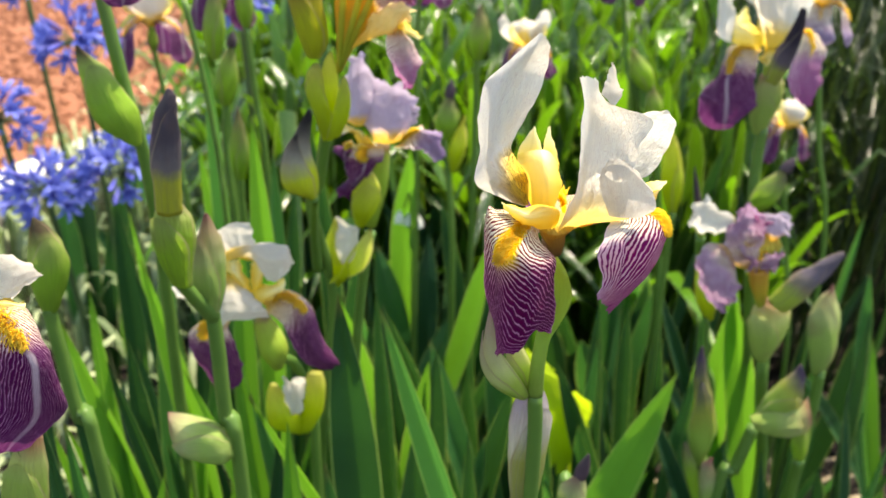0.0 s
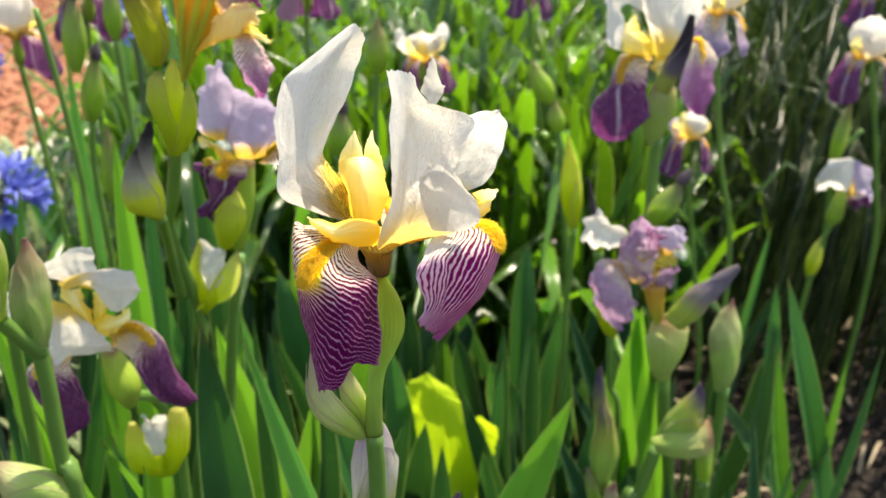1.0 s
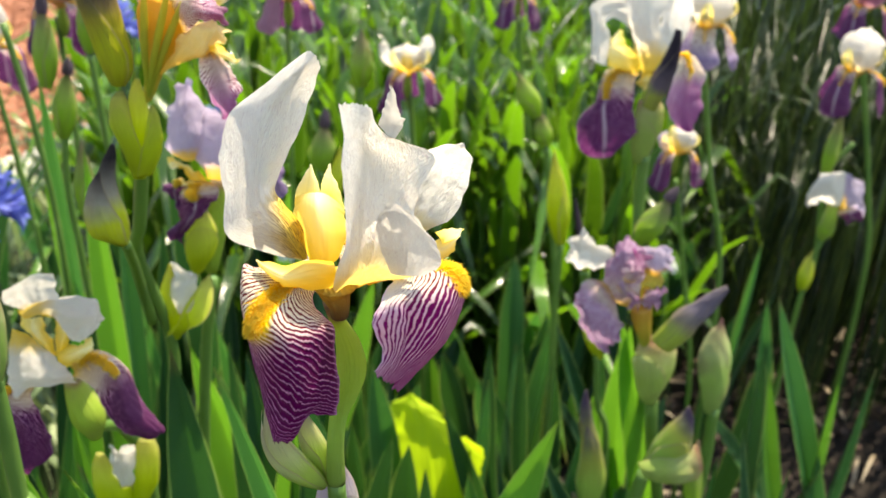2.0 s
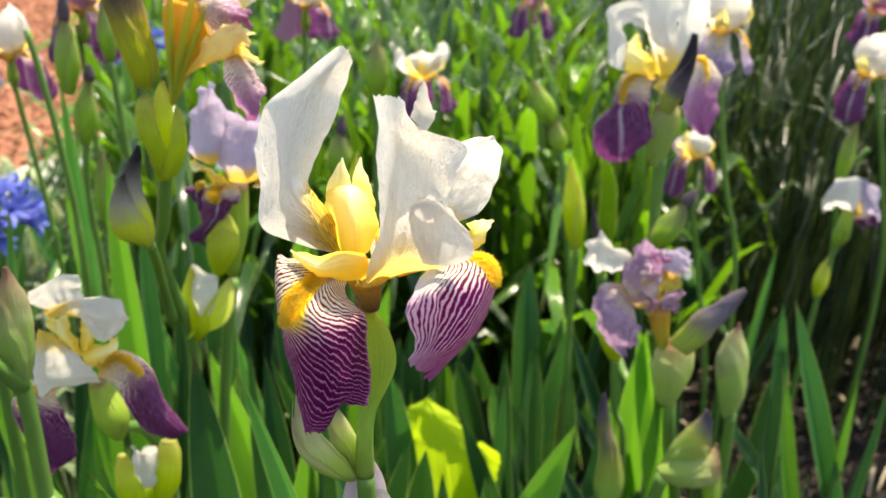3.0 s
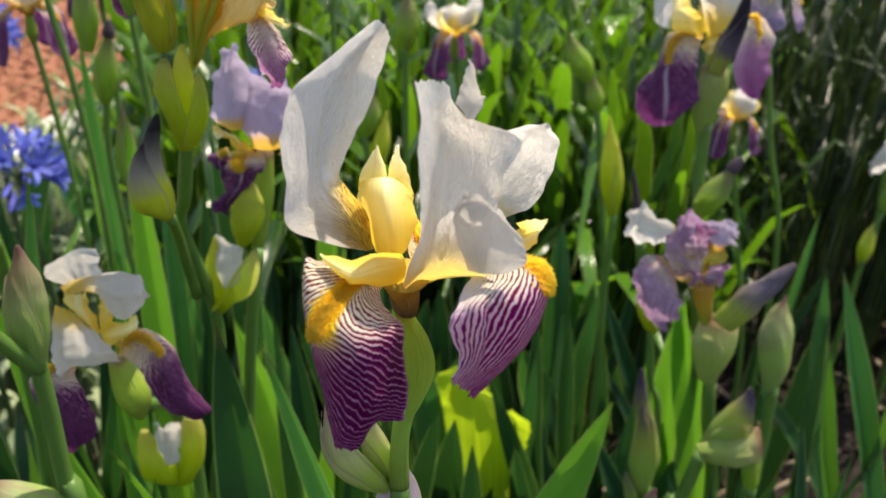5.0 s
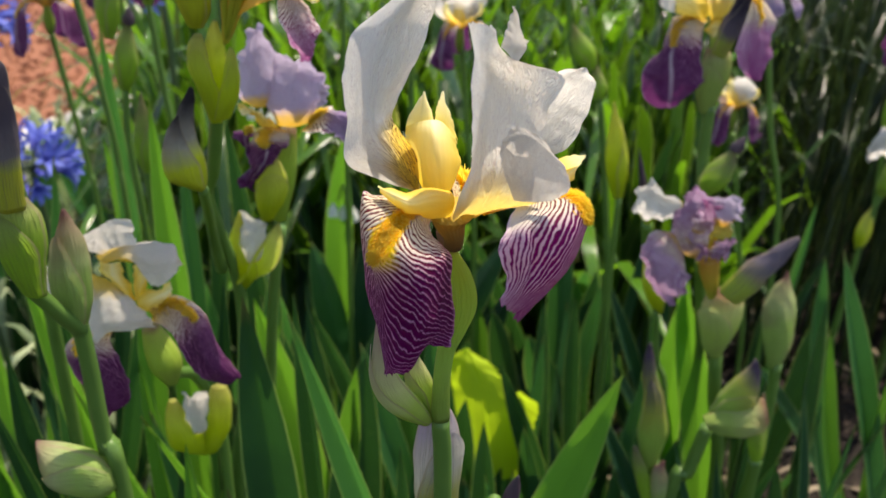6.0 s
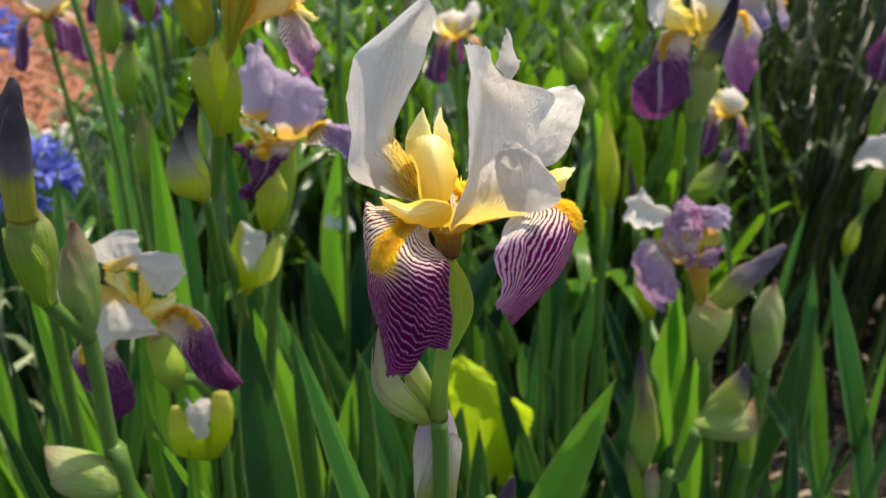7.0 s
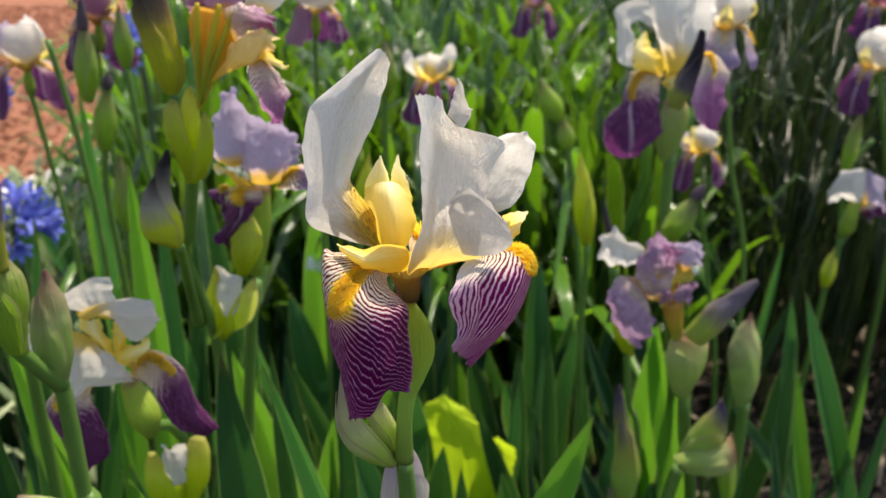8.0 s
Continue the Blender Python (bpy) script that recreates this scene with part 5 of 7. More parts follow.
# withered bloom with a rolled spike
m = thing("iris", (0.255, 0.687, 0.0), "iris stem with a withered mauve bloom, furled spike", "iris", "bearded irises")
stem(m, [(0.255, 0.687, 0.0), (0.243, 0.667, 0.35), (0.213, 0.627, 0.489), (0.208, 0.627, 0.529)], 0.0053)
pod(m, (0.205, 0.612, 0.56), [(-5.4, -29.3, 2.0, -28.9), (-11.0, -21.1, 5.2, -18.2), (-16.0, -4.7, 10.0, -3.5), (-17.9, 9.3, 11.3, 10.6), (-15.7, 20.8, 9.5, 19.5), (-10.2, 26.3, 4.0, 23.1)], M_SPATHE_BLUSH, 0.65, turn=0.2)
pod(m, (0.222, 0.6, 0.61), [(-28.2, -18.3, -15.2, -27.6), (-20.5, -6.9, -5.1, -16.4), (-13.2, 3.9, 2.5, -5.4), (-2.9, 11.7, 8.9, 2.8), (7.2, 20.3, 14.1, 12.9), (15.9, 24.9, 18.1, 21.2)], M_BUD_SPIKE, 0.7, turn=1.9)
N_AT = (0.186, 0.617, 0.611)
N_TUBE = [(0.193, 0.61, 0.579), (0.191, 0.61, 0.589), (0.188, 0.61, 0.6), (0.186, 0.61, 0.611)]
N_PETALS = [
    ([[(-23, 0, 38), (-22, -3, 34), (-24, 0, 25)], [(-36, 0, 45), (-36, -6, 39), (-36, 0, 24)], [(-44, 2, 51), (-49, -3, 41), (-50, 2, 25)], [(-50, 4, 47), (-52, 3, 42), (-52, 4, 33)]], "standard", M_STD_PLAIN, "white standard folded to the side"),
    ([[(-15, -4, 0), (-8, -8, 0), (0, -4, 1)], [(-28, -6, 14), (-17, -14, 18), (-3, -8, 16)], [(-27, -4, 30), (-18, -14, 37), (-2, -6, 30)], [(-21, 0, 40), (-15, -6, 46), (-3, 0, 39)], [(-17, 3, 41), (-12, 3, 43), (-6, 3, 40)]], "standard", M_WILT, "withered mauve standard"),
    ([[(-17, -16, 25), (-14, -20, 24), (-8, -16, 24)], [(-17, -18, 36), (-11, -24, 37), (-4, -18, 32)], [(-11, -10, 42), (-7, -14, 43), (-1, -10, 38)]], "standard", M_FALL_MAG, "magenta fold"),
    ([[(-28, -4, 17), (-24, -8, 15), (-19, -6, 7)], [(-40, -4, 17), (-30, -14, 9), (-15, -8, -9)], [(-45, -4, 3), (-33, -16, -1), (-11, -8, -20)], [(-40, -4, -17), (-28, -12, -18), (-11, -6, -28)], [(-27, -4, -35), (-20, -6, -35), (-14, -4, -34)]], "fall", M_WILT, "withered mauve fall"),
    ([[(0, 0, 25), (6, -4, 22), (11, 0, 23)], [(-1, 2, 35), (6, -6, 36), (18, 0, 27)], [(2, 4, 39), (10, 0, 43), (22, 4, 31)]], "standard", M_STD_LAV, "shrivelled pale petal"),
    ([[(-5, -8, 2), (-3, -14, 10), (1, -8, 11)], [(3, -10, 1), (4, -16, 12), (5, -10, 15)], [(11, -8, 3), (12, -12, 11), (11, -8, 13)]], "fall", M_WILT, "curled withered fall"),
    ([[(-21, -14, 18), (-19, -18, 17), (-16, -14, 10)], [(-16, -16, 20), (-12, -22, 17), (-10, -16, 9)], [(-9, -14, 10), (-6, -18, 7), (-5, -14, 1)]], "fall", M_WILT, "curled withered fall"),
    ([[(-7, -2, -7), (1, -8, -7), (10, -2, -7)], [(-6, 0, 12), (1, -6, 15), (11, 0, 16)], [(-2, 4, 26), (4, 0, 29), (14, 4, 23)]], "fall", M_TUBE_OLIVE, "olive and amber petal base"),
]
# closed buds over the bare soil
n = thing("iris", (0.269, 0.688, 0.0), "iris stem with a closed pale green bud", "iris", "bearded irises")
stem(n, [(0.269, 0.688, 0.0), (0.27, 0.668, 0.352), (0.273, 0.668, 0.429), (0.271, 0.668, 0.491)], 0.0047)
pod(n, (0.271, 0.668, 0.53), [(-6.8, -43.2, 1.4, -42.7), (-12.1, -25.1, 6.2, -24.3), (-17.5, -4.4, 6.5, -3.2), (-19.5, 13.7, 3.6, 16.9), (-15.8, 28.9, -1.9, 29.4), (-10.2, 36.5, -4.9, 36.8), (-8.2, 43.0, -6.8, 43.1)], M_BUD_PURPLE, 0.7, turn=0.1)
o = thing("iris", (0.181, 0.62, 0.0), "iris stem with an angled papery bud", "iris", "bearded irises")
stem(o, [(0.181, 0.62, 0.0), (0.185, 0.6, 0.397), (0.196, 0.6, 0.434), (0.204, 0.6, 0.478)], 0.0053)
pod(o, (0.215, 0.59, 0.51), [(-16.1, -12.5, -11.4, -19.6), (-11.5, 1.7, 6.0, -14.7), (-3.2, 15.9, 15.8, -6.3), (4.7, 26.4, 16.5, 6.4), (9.5, 35.4, 14.4, 25.2)], M_BUD_VIOLET, 0.55, turn=0.7)
pod(o, (0.215, 0.584, 0.51), [(-20.8, -11.7, -15.1, -22.4), (-11.7, -8.7, -4.3, -25.6), (2.1, -4.2, 9.3, -25.8), (13.4, 2.2, 21.1, -21.4), (18.8, 6.3, 24.9, -13.6)], M_SPATHE_BLUSH, 0.7, turn=1.3)
pod(o, (0.243, 0.6, 0.48), [(-0.5, -36.0, 5.2, -35.3), (-5.7, -21.1, 6.0, -19.9), (-9.3, -1.9, 4.1, -0.6), (-7.8, 17.3, 0.2, 18.0), (-5.4, 28.7, -2.9, 29.0)], M_BUD, 0.7, turn=0.2)
stem(o, [(0.244, 0.6, 0.45), (0.249, 0.61, 0.407), (0.257, 0.62, 0.342)], 0.0044, "branch")
p = thing("iris", (0.181, 0.638, 0.0), "iris stem with a slim dark-tipped bud", "iris", "bearded irises")
stem(p, [(0.181, 0.638, 0.0), (0.18, 0.618, 0.38), (0.178, 0.618, 0.399), (0.174, 0.618, 0.429)], 0.0052)
pod(p, (0.166, 0.608, 0.49), [(1.5, -60.5, 6.6, -59.9), (-6.0, -42.8, 9.4, -43.7), (-9.3, -26.0, 11.9, -26.4), (-8.9, -11.8, 9.4, -9.9), (-9.6, 7.4, 4.2, 8.7), (-12.6, 23.3, -2.2, 25.2), (-13.1, 41.6, -6.7, 42.2), (-11.6, 52.5, -9.7, 52.7)], M_BUD_VIOLET, 0.75, turn=0.9)
pod(p, (0.166, 0.602, 0.49), [(11.6, -116.7, 20.8, -115.7), (-5.2, -72.7, 6.6, -72.6), (-11.8, -49.9, -1.5, -52.3), (-13.0, -35.1, -9.9, -34.8)], M_BUD, 0.6, turn=0.5)
pod(p, (0.166, 0.6, 0.49), [(12.8, -114.7, 21.1, -113.8), (6.8, -87.7, 19.2, -87.5), (4.1, -70.0, 18.8, -68.4), (3.6, -55.3, 13.8, -54.3), (9.0, -46.7, 12.1, -46.3)], M_BUD_PURPLE, 0.6, turn=1.5)
# slim buds between the blooms
q = thing("iris", (0.163, 0.821, 0.0), "slim iris stem with lime buds", "iris", "bearded irises")
stem(q, [(0.163, 0.821, 0.0), (0.161, 0.801, 0.359), (0.156, 0.801, 0.48), (0.155, 0.801, 0.572)], 0.0032)
bud(q, (0.154, 0.801, 0.569), (0.141, 0.801, 0.657), 0.0133, M_BUD_LIME)
r = thing("iris", (0.206, 0.726, 0.0), "iris stem with a dark furled bud and lime bud", "iris", "bearded irises")
stem(r, [(0.206, 0.726, 0.0), (0.2, 0.706, 0.392), (0.186, 0.706, 0.466), (0.18, 0.706, 0.513)], 0.003)
bud(r, (0.163, 0.706, 0.589), (0.148, 0.706, 0.651), 0.0079, M_BUD_DARK, M_ROLL_DARK, 0.7)
bud(r, (0.182, 0.706, 0.51), (0.163, 0.706, 0.575), 0.0118, M_BUD_LIME)
stem(r, [(0.162, 0.706, 0.59), (0.169, 0.716, 0.552), (0.18, 0.706, 0.512)], 0.0039, "branch")
s = thing("iris", (0.195, 0.996, 0.0), "far iris stem with two red-tipped buds", "iris", "bearded irises")
stem(s, [(0.195, 0.996, 0.0), (0.187, 0.976, 0.352), (0.168, 0.976, 0.522), (0.154, 0.976, 0.605)], 0.0037)
bud(s, (0.143, 0.976, 0.633), (0.119, 0.976, 0.679), 0.0154, M_BUD)
bud(s, (0.155, 0.976, 0.601), (0.146, 0.976, 0.64), 0.0123, M_BUD)
u = thing("iris", (-0.042, 1.057, 0.0), "far iris stem with a closed bud", "iris", "bearded irises")
stem(u, [(-0.042, 1.057, 0.0), (-0.043, 1.037, 0.429), (-0.045, 1.037, 0.576), (-0.046, 1.037, 0.644)], 0.0039)
bud(u, (-0.046, 1.037, 0.64), (-0.045, 1.037, 0.703), 0.0175, M_BUD)
v = thing("iris", (-0.051, 0.888, 0.0), "iris stem with two slim grey-green buds", "iris", "bearded irises")
stem(v, [(-0.051, 0.888, 0.0), (-0.054, 0.868, 0.426), (-0.061, 0.868, 0.552), (-0.069, 0.868, 0.604)], 0.0034)
bud(v, (-0.068, 0.868, 0.604), (-0.062, 0.868, 0.665), 0.0153, M_BUD, M_ROLL_DARK, 0.3)
bud(v, (-0.059, 0.868, 0.568), (-0.048, 0.868, 0.629), 0.0113, M_BUD_LIME)
w = thing("iris", (-0.218, 0.745, 0.0), "iris stem with narrow green buds", "iris", "bearded irises")
stem(w, [(-0.218, 0.745, 0.0), (-0.222, 0.725, 0.443), (-0.233, 0.725, 0.562), (-0.234, 0.725, 0.611)], 0.003)
bud(w, (-0.235, 0.725, 0.607), (-0.232, 0.725, 0.673), 0.0118, M_BUD)
x = thing("iris", (-0.228, 0.725, 0.0), "iris stem with a grey-green bud", "iris", "bearded irises")
stem(x, [(-0.228, 0.725, 0.0), (-0.23, 0.705, 0.48), (-0.234, 0.705, 0.571), (-0.238, 0.705, 0.644), (-0.235, 0.705, 0.684)], 0.0028)
bud(x, (-0.236, 0.705, 0.681), (-0.225, 0.705, 0.742), 0.0125, M_BUD, M_ROLL_DARK, 0.2)
y = thing("iris", (-0.217, 0.784, 0.0), "tall iris stem with a slim closed bud", "iris", "bearded irises")
stem(y, [(-0.217, 0.784, 0.0), (-0.22, 0.764, 0.556), (-0.227, 0.764, 0.666), (-0.232, 0.764, 0.733)], 0.0029)
bud(y, (-0.232, 0.764, 0.73), (-0.233, 0.764, 0.782), 0.0106, M_BUD)
z = thing("iris", (-0.223, 0.671, 0.0), "tall iris stem leaning past the gravel", "iris", "bearded irises")
stem(z, [(-0.223, 0.671, 0.0), (-0.224, 0.651, 0.556), (-0.226, 0.651, 0.646), (-0.233, 0.651, 0.719), (-0.242, 0.651, 0.776)], 0.0024)
bud(z, (-0.237, 0.691, 0.723), (-0.232, 0.691, 0.798), 0.0121, M_BUD, M_ROLL_DARK, 0.3)
# dark furled bud low in front
aa = thing("iris", (0.039, 0.402, 0.0), "low iris bud with dark furled petals", "iris", "bearded irises")
stem(aa, [(0.039, 0.402, 0.0), (0.039, 0.382, 0.55), (0.04, 0.372, 0.584)], 0.0036)
bud(aa, (0.04, 0.362, 0.591), (0.048, 0.362, 0.629), 0.0093, M_BUD_PURPLE, M_ROLL_DARK, 0.4)
# blooms further off
bb = thing("iris", (0.038, 1.009, 0.0), "far iris bloom with white standards", "iris", "bearded irises")
stem(bb, [(0.038, 1.009, 0.0), (0.032, 0.989, 0.419), (0.018, 0.989, 0.562), (0.009, 0.989, 0.653)], 0.0031)
BB_AT = (0.007, 0.989, 0.664)
cc = thing("iris", (-0.318, 0.839, 0.0), "iris bloom with white standards above the gravel", "iris", "bearded irises")
stem(cc, [(-0.318, 0.839, 0.0), (-0.32, 0.819, 0.499), (-0.324, 0.819, 0.573), (-0.339, 0.819, 0.702)], 0.0026)
CC_AT = (-0.338, 0.819, 0.711)
dd = thing("iris", (0.363, 0.991, 0.0), "small iris bloom with yellow and purple petals", "iris", "bearded irises")
stem(dd, [(0.363, 0.991, 0.0), (0.35, 0.971, 0.305), (0.318, 0.971, 0.471), (0.289, 0.951, 0.58)], 0.003)
DD_AT = (0.286, 0.951, 0.604)
ee = thing("iris", (0.348, 0.907, 0.0), "fading iris bloom with bronze falls", "iris", "bearded irises")
stem(ee, [(0.348, 0.907, 0.0), (0.335, 0.887, 0.46), (0.302, 0.887, 0.617), (0.28, 0.887, 0.722)], 0.0027)
EE_AT = (0.277, 0.887, 0.742)
ff = thing("iris", (0.466, 1.023, 0.0), "iris bloom with purple falls at the dark end", "iris", "bearded irises")
stem(ff, [(0.466, 1.023, 0.0), (0.469, 1.003, 0.408), (0.476, 1.003, 0.468), (0.468, 1.003, 0.572), (0.488, 1.003, 0.612)], 0.0031)
bud(ff, (0.465, 1.003, 0.568), (0.47, 1.003, 0.649), 0.0111, M_BUD)
FF_AT = (0.471, 1.003, 0.681)
gg = thing("iris", (0.651, 1.22, 0.0), "iris bloom with violet petals, partly faded", "iris", "bearded irises")
stem(gg, [(0.651, 1.22, 0.0), (0.64, 1.2, 0.347), (0.612, 1.2, 0.498), (0.561, 1.2, 0.677)], 0.0035)
GG_AT = (0.552, 1.2, 0.715)
hh = thing("iris", (0.457, 0.999, 0.0), "withered white iris bloom on a short stem", "iris", "bearded irises")
stem(hh, [(0.457, 0.999, 0.0), (0.458, 0.979, 0.405), (0.46, 0.979, 0.471), (0.47, 0.979, 0.514)], 0.0031)
bud(hh, (0.467, 0.979, 0.507), (0.472, 0.979, 0.544), 0.0126, M_BUD)
bud(hh, (0.458, 0.979, 0.442), (0.461, 0.979, 0.496), 0.0113, M_BUD_LIME)
ii = thing("iris", (0.195, 1.37, 0.0), "iris bloom with dark violet petals high up", "iris", "bearded irises")
stem(ii, [(0.195, 1.37, 0.0), (0.185, 1.35, 0.392), (0.159, 1.35, 0.564), (0.144, 1.35, 0.666)], 0.0039)
II_AT = (0.143, 1.35, 0.685)
jj = thing("iris", (-0.096, 0.9, 0.0), "iris bloom with bronze and violet petals", "iris", "bearded irises")
stem(jj, [(-0.096, 0.9, 0.0), (-0.096, 0.88, 0.549), (-0.097, 0.88, 0.661), (-0.097, 0.88, 0.738)], 0.0025)
JJ_AT = (-0.096, 0.88, 0.755)
kk = thing("iris", (-0.262, 0.812, 0.0), "iris bloom with deep violet petals above the gravel", "iris", "bearded irises")
stem(kk, [(-0.262, 0.812, 0.0), (-0.262, 0.792, 0.581), (-0.263, 0.792, 0.685), (-0.266, 0.792, 0.752)], 0.0023)
KK_AT = (-0.261, 0.792, 0.757)

# near bloom at the edge
D_PETALS = [
    ([[(-2, 2, 11), (5, -2, 23), (3, 2, 37)], [(8, 0, 16), (18, -6, 33), (12, 2, 37)], [(17, 0, 25), (23, -3, 34), (19, 2, 34)], [(24, 0, 31), (24, 0, 31), (24, 0, 32)]], "standard", M_STD_PLAIN, "white standard pointing sideways"),
    ([[(-11, 6, 13), (-10, 2, 24), (-6, 6, 34)], [(-15, 8, 25), (-4, 2, 41), (0, 8, 40)], [(-9, 8, 44), (1, 4, 53), (6, 8, 48)], [(-1, 8, 56), (4, 6, 58), (6, 8, 56)]], "standard", M_STD, "white standard"),
    ([[(-7, 0, 12), (1, -4, 20), (5, 0, 18)], [(-5, -6, 6), (16, -16, 22), (19, -6, 21)], [(-5, -10, -4), (26, -22, 16), (25, -8, 8)], [(-6, -12, -15), (30, -24, 7), (28, -8, -7)], [(-10, -12, -33), (25, -22, -14), (28, -8, -23)], [(-9, -10, -44), (7, -16, -37), (16, -10, -34)]], "fall", M_FALL_DEEP, "deep purple fall with a pale midline"),
    ([[(-7, 0, 12), (-2, -4, 18), (-2, 0, 18)], [(7, -4, 17), (14, -10, 25), (13, -2, 21)], [(15, -4, 16), (20, -8, 22), (18, -2, 20)]], "style_arm", M_STYLE, ""),
]
d_flower = pod(d, (-0.182, 0.272, 0.69), [(-19.8, -60.5, -0.2, -58.1), (-13.7, -29.0, 4.6, -30.0), (-8.0, -13.9, 6.4, -15.2), (-2.1, 0.2, 6.8, 0.5)], M_SPATHE_BLUSH, 0.7, "flower", "iris bloom in a pale sheath", turn=0.4)
lay_petals(d_flower, D_AT, D_PETALS, 0.0009, 5.0)
# fading bloom on its amber tube
base = pod(f, F_TOP, [(-2.1, 19.1, 1.2, 20.6), (-1.6, 30.6, 7.0, 32.1), (-1.4, 41.3, 13.0, 40.3), (-1.4, 51.8, 20.0, 49.6), (-1.5, 62.0, 24.3, 57.5), (1.1, 69.7, 23.5, 67.6)], M_AMBER, 0.75, "flower", "fading iris bloom on an amber tube", wrap=0, turn=0.2)
foot = np.array((-0.094, 0.475, 0.783))
for top in [(-0.089, 0.466, 0.833), (-0.078, 0.463, 0.833), (-0.073, 0.468, 0.829)]:      # olive midribs along the tube
    top = np.array(top)
    part("petal_midrib", tube([foot, foot * 0.6 + top * 0.4 + (0, -0.0035, 0), foot * 0.25 + top * 0.75 + (0, -0.002, 0), top], [0.0008, 0.0015, 0.0017, 0.0010], 8, 0.5), M_OLIVE, base)
F_PETALS = [
    ([[(7, -4, 34), (13, -8, 38), (18, -4, 41)], [(16, -6, 48), (27, -12, 47), (32, -4, 45)], [(20, -6, 56), (33, -14, 57), (38, -4, 52)], [(27, -4, 61), (36, -8, 60), (39, -4, 57)]], "standard", M_AMBER_PALE, "cream and amber petal seen from below"),
    ([[(15, -6, 69), (19, -10, 62), (21, -8, 54)], [(25, -8, 72), (30, -16, 68), (30, -12, 61)], [(33, -6, 70), (37, -14, 66), (36, -10, 60)], [(38, -4, 65), (39, -6, 62), (39, -6, 59)]], "standard", M_FALL_MAG, "maroon petal with cream veins, rolled under"),
    ([[(10, 4, 64), (16, 0, 67), (20, 4, 65)], [(3, 4, 70), (16, -6, 75), (25, 2, 72)], [(6, 6, 78), (19, -2, 81), (26, 6, 77)], [(10, 8, 82), (19, 4, 84), (24, 8, 82)]], "standard", M_STD_PINK, "shrivelled mauve petal"),
    ([[(21, 6, 62), (26, 2, 64), (29, 6, 62)], [(24, 6, 71), (34, -4, 74), (41, 4, 70)], [(29, 8, 78), (38, 2, 80), (45, 8, 75)], [(34, 9, 80), (38, 8, 81), (43, 9, 79)]], "standard", M_STD, "crumpled white petal"),
    ([[(-2, 6, 61), (3, 2, 63), (5, 6, 62)], [(-4, 6, 69), (3, 0, 72), (8, 4, 70)], [(-2, 8, 76), (4, 4, 78), (7, 8, 76)]], "standard", M_STD_MAROON, "shrivelled maroon petal"),
    ([[(31, -8, 48), (35, -12, 51), (37, -8, 51)], [(34, -8, 46), (39, -14, 48), (41, -8, 46)], [(40, -8, 43), (43, -10, 44), (44, -8, 42)]], "style_arm", M_STYLE, ""),
]
lay_petals(base, F_TOP, F_PETALS, 0.0014, 3.0)
shape, p, nrm = petal(np.array(F_FALL, float) * 0.001 + np.array(F_AT), 25, 32, 0.0012, 0.0008, 1.1, 1.0)
part("fall", shape, M_FALL_MAG, base, "veined magenta fall")
# lavender bloom
shaped_flower(g, G_TUBE, [0.004, 0.0075, 0.006, 0.0045], G_AT, G_PETALS, M_OVARY, 0.0026)
# bloom with the flopped standards
shaped_flower(h, [H_STALK] + H_OVARY, [0.0035, 0.0085, 0.0075, 0.0045], H_AT, H_PETALS, M_OVARY, 0.0010)
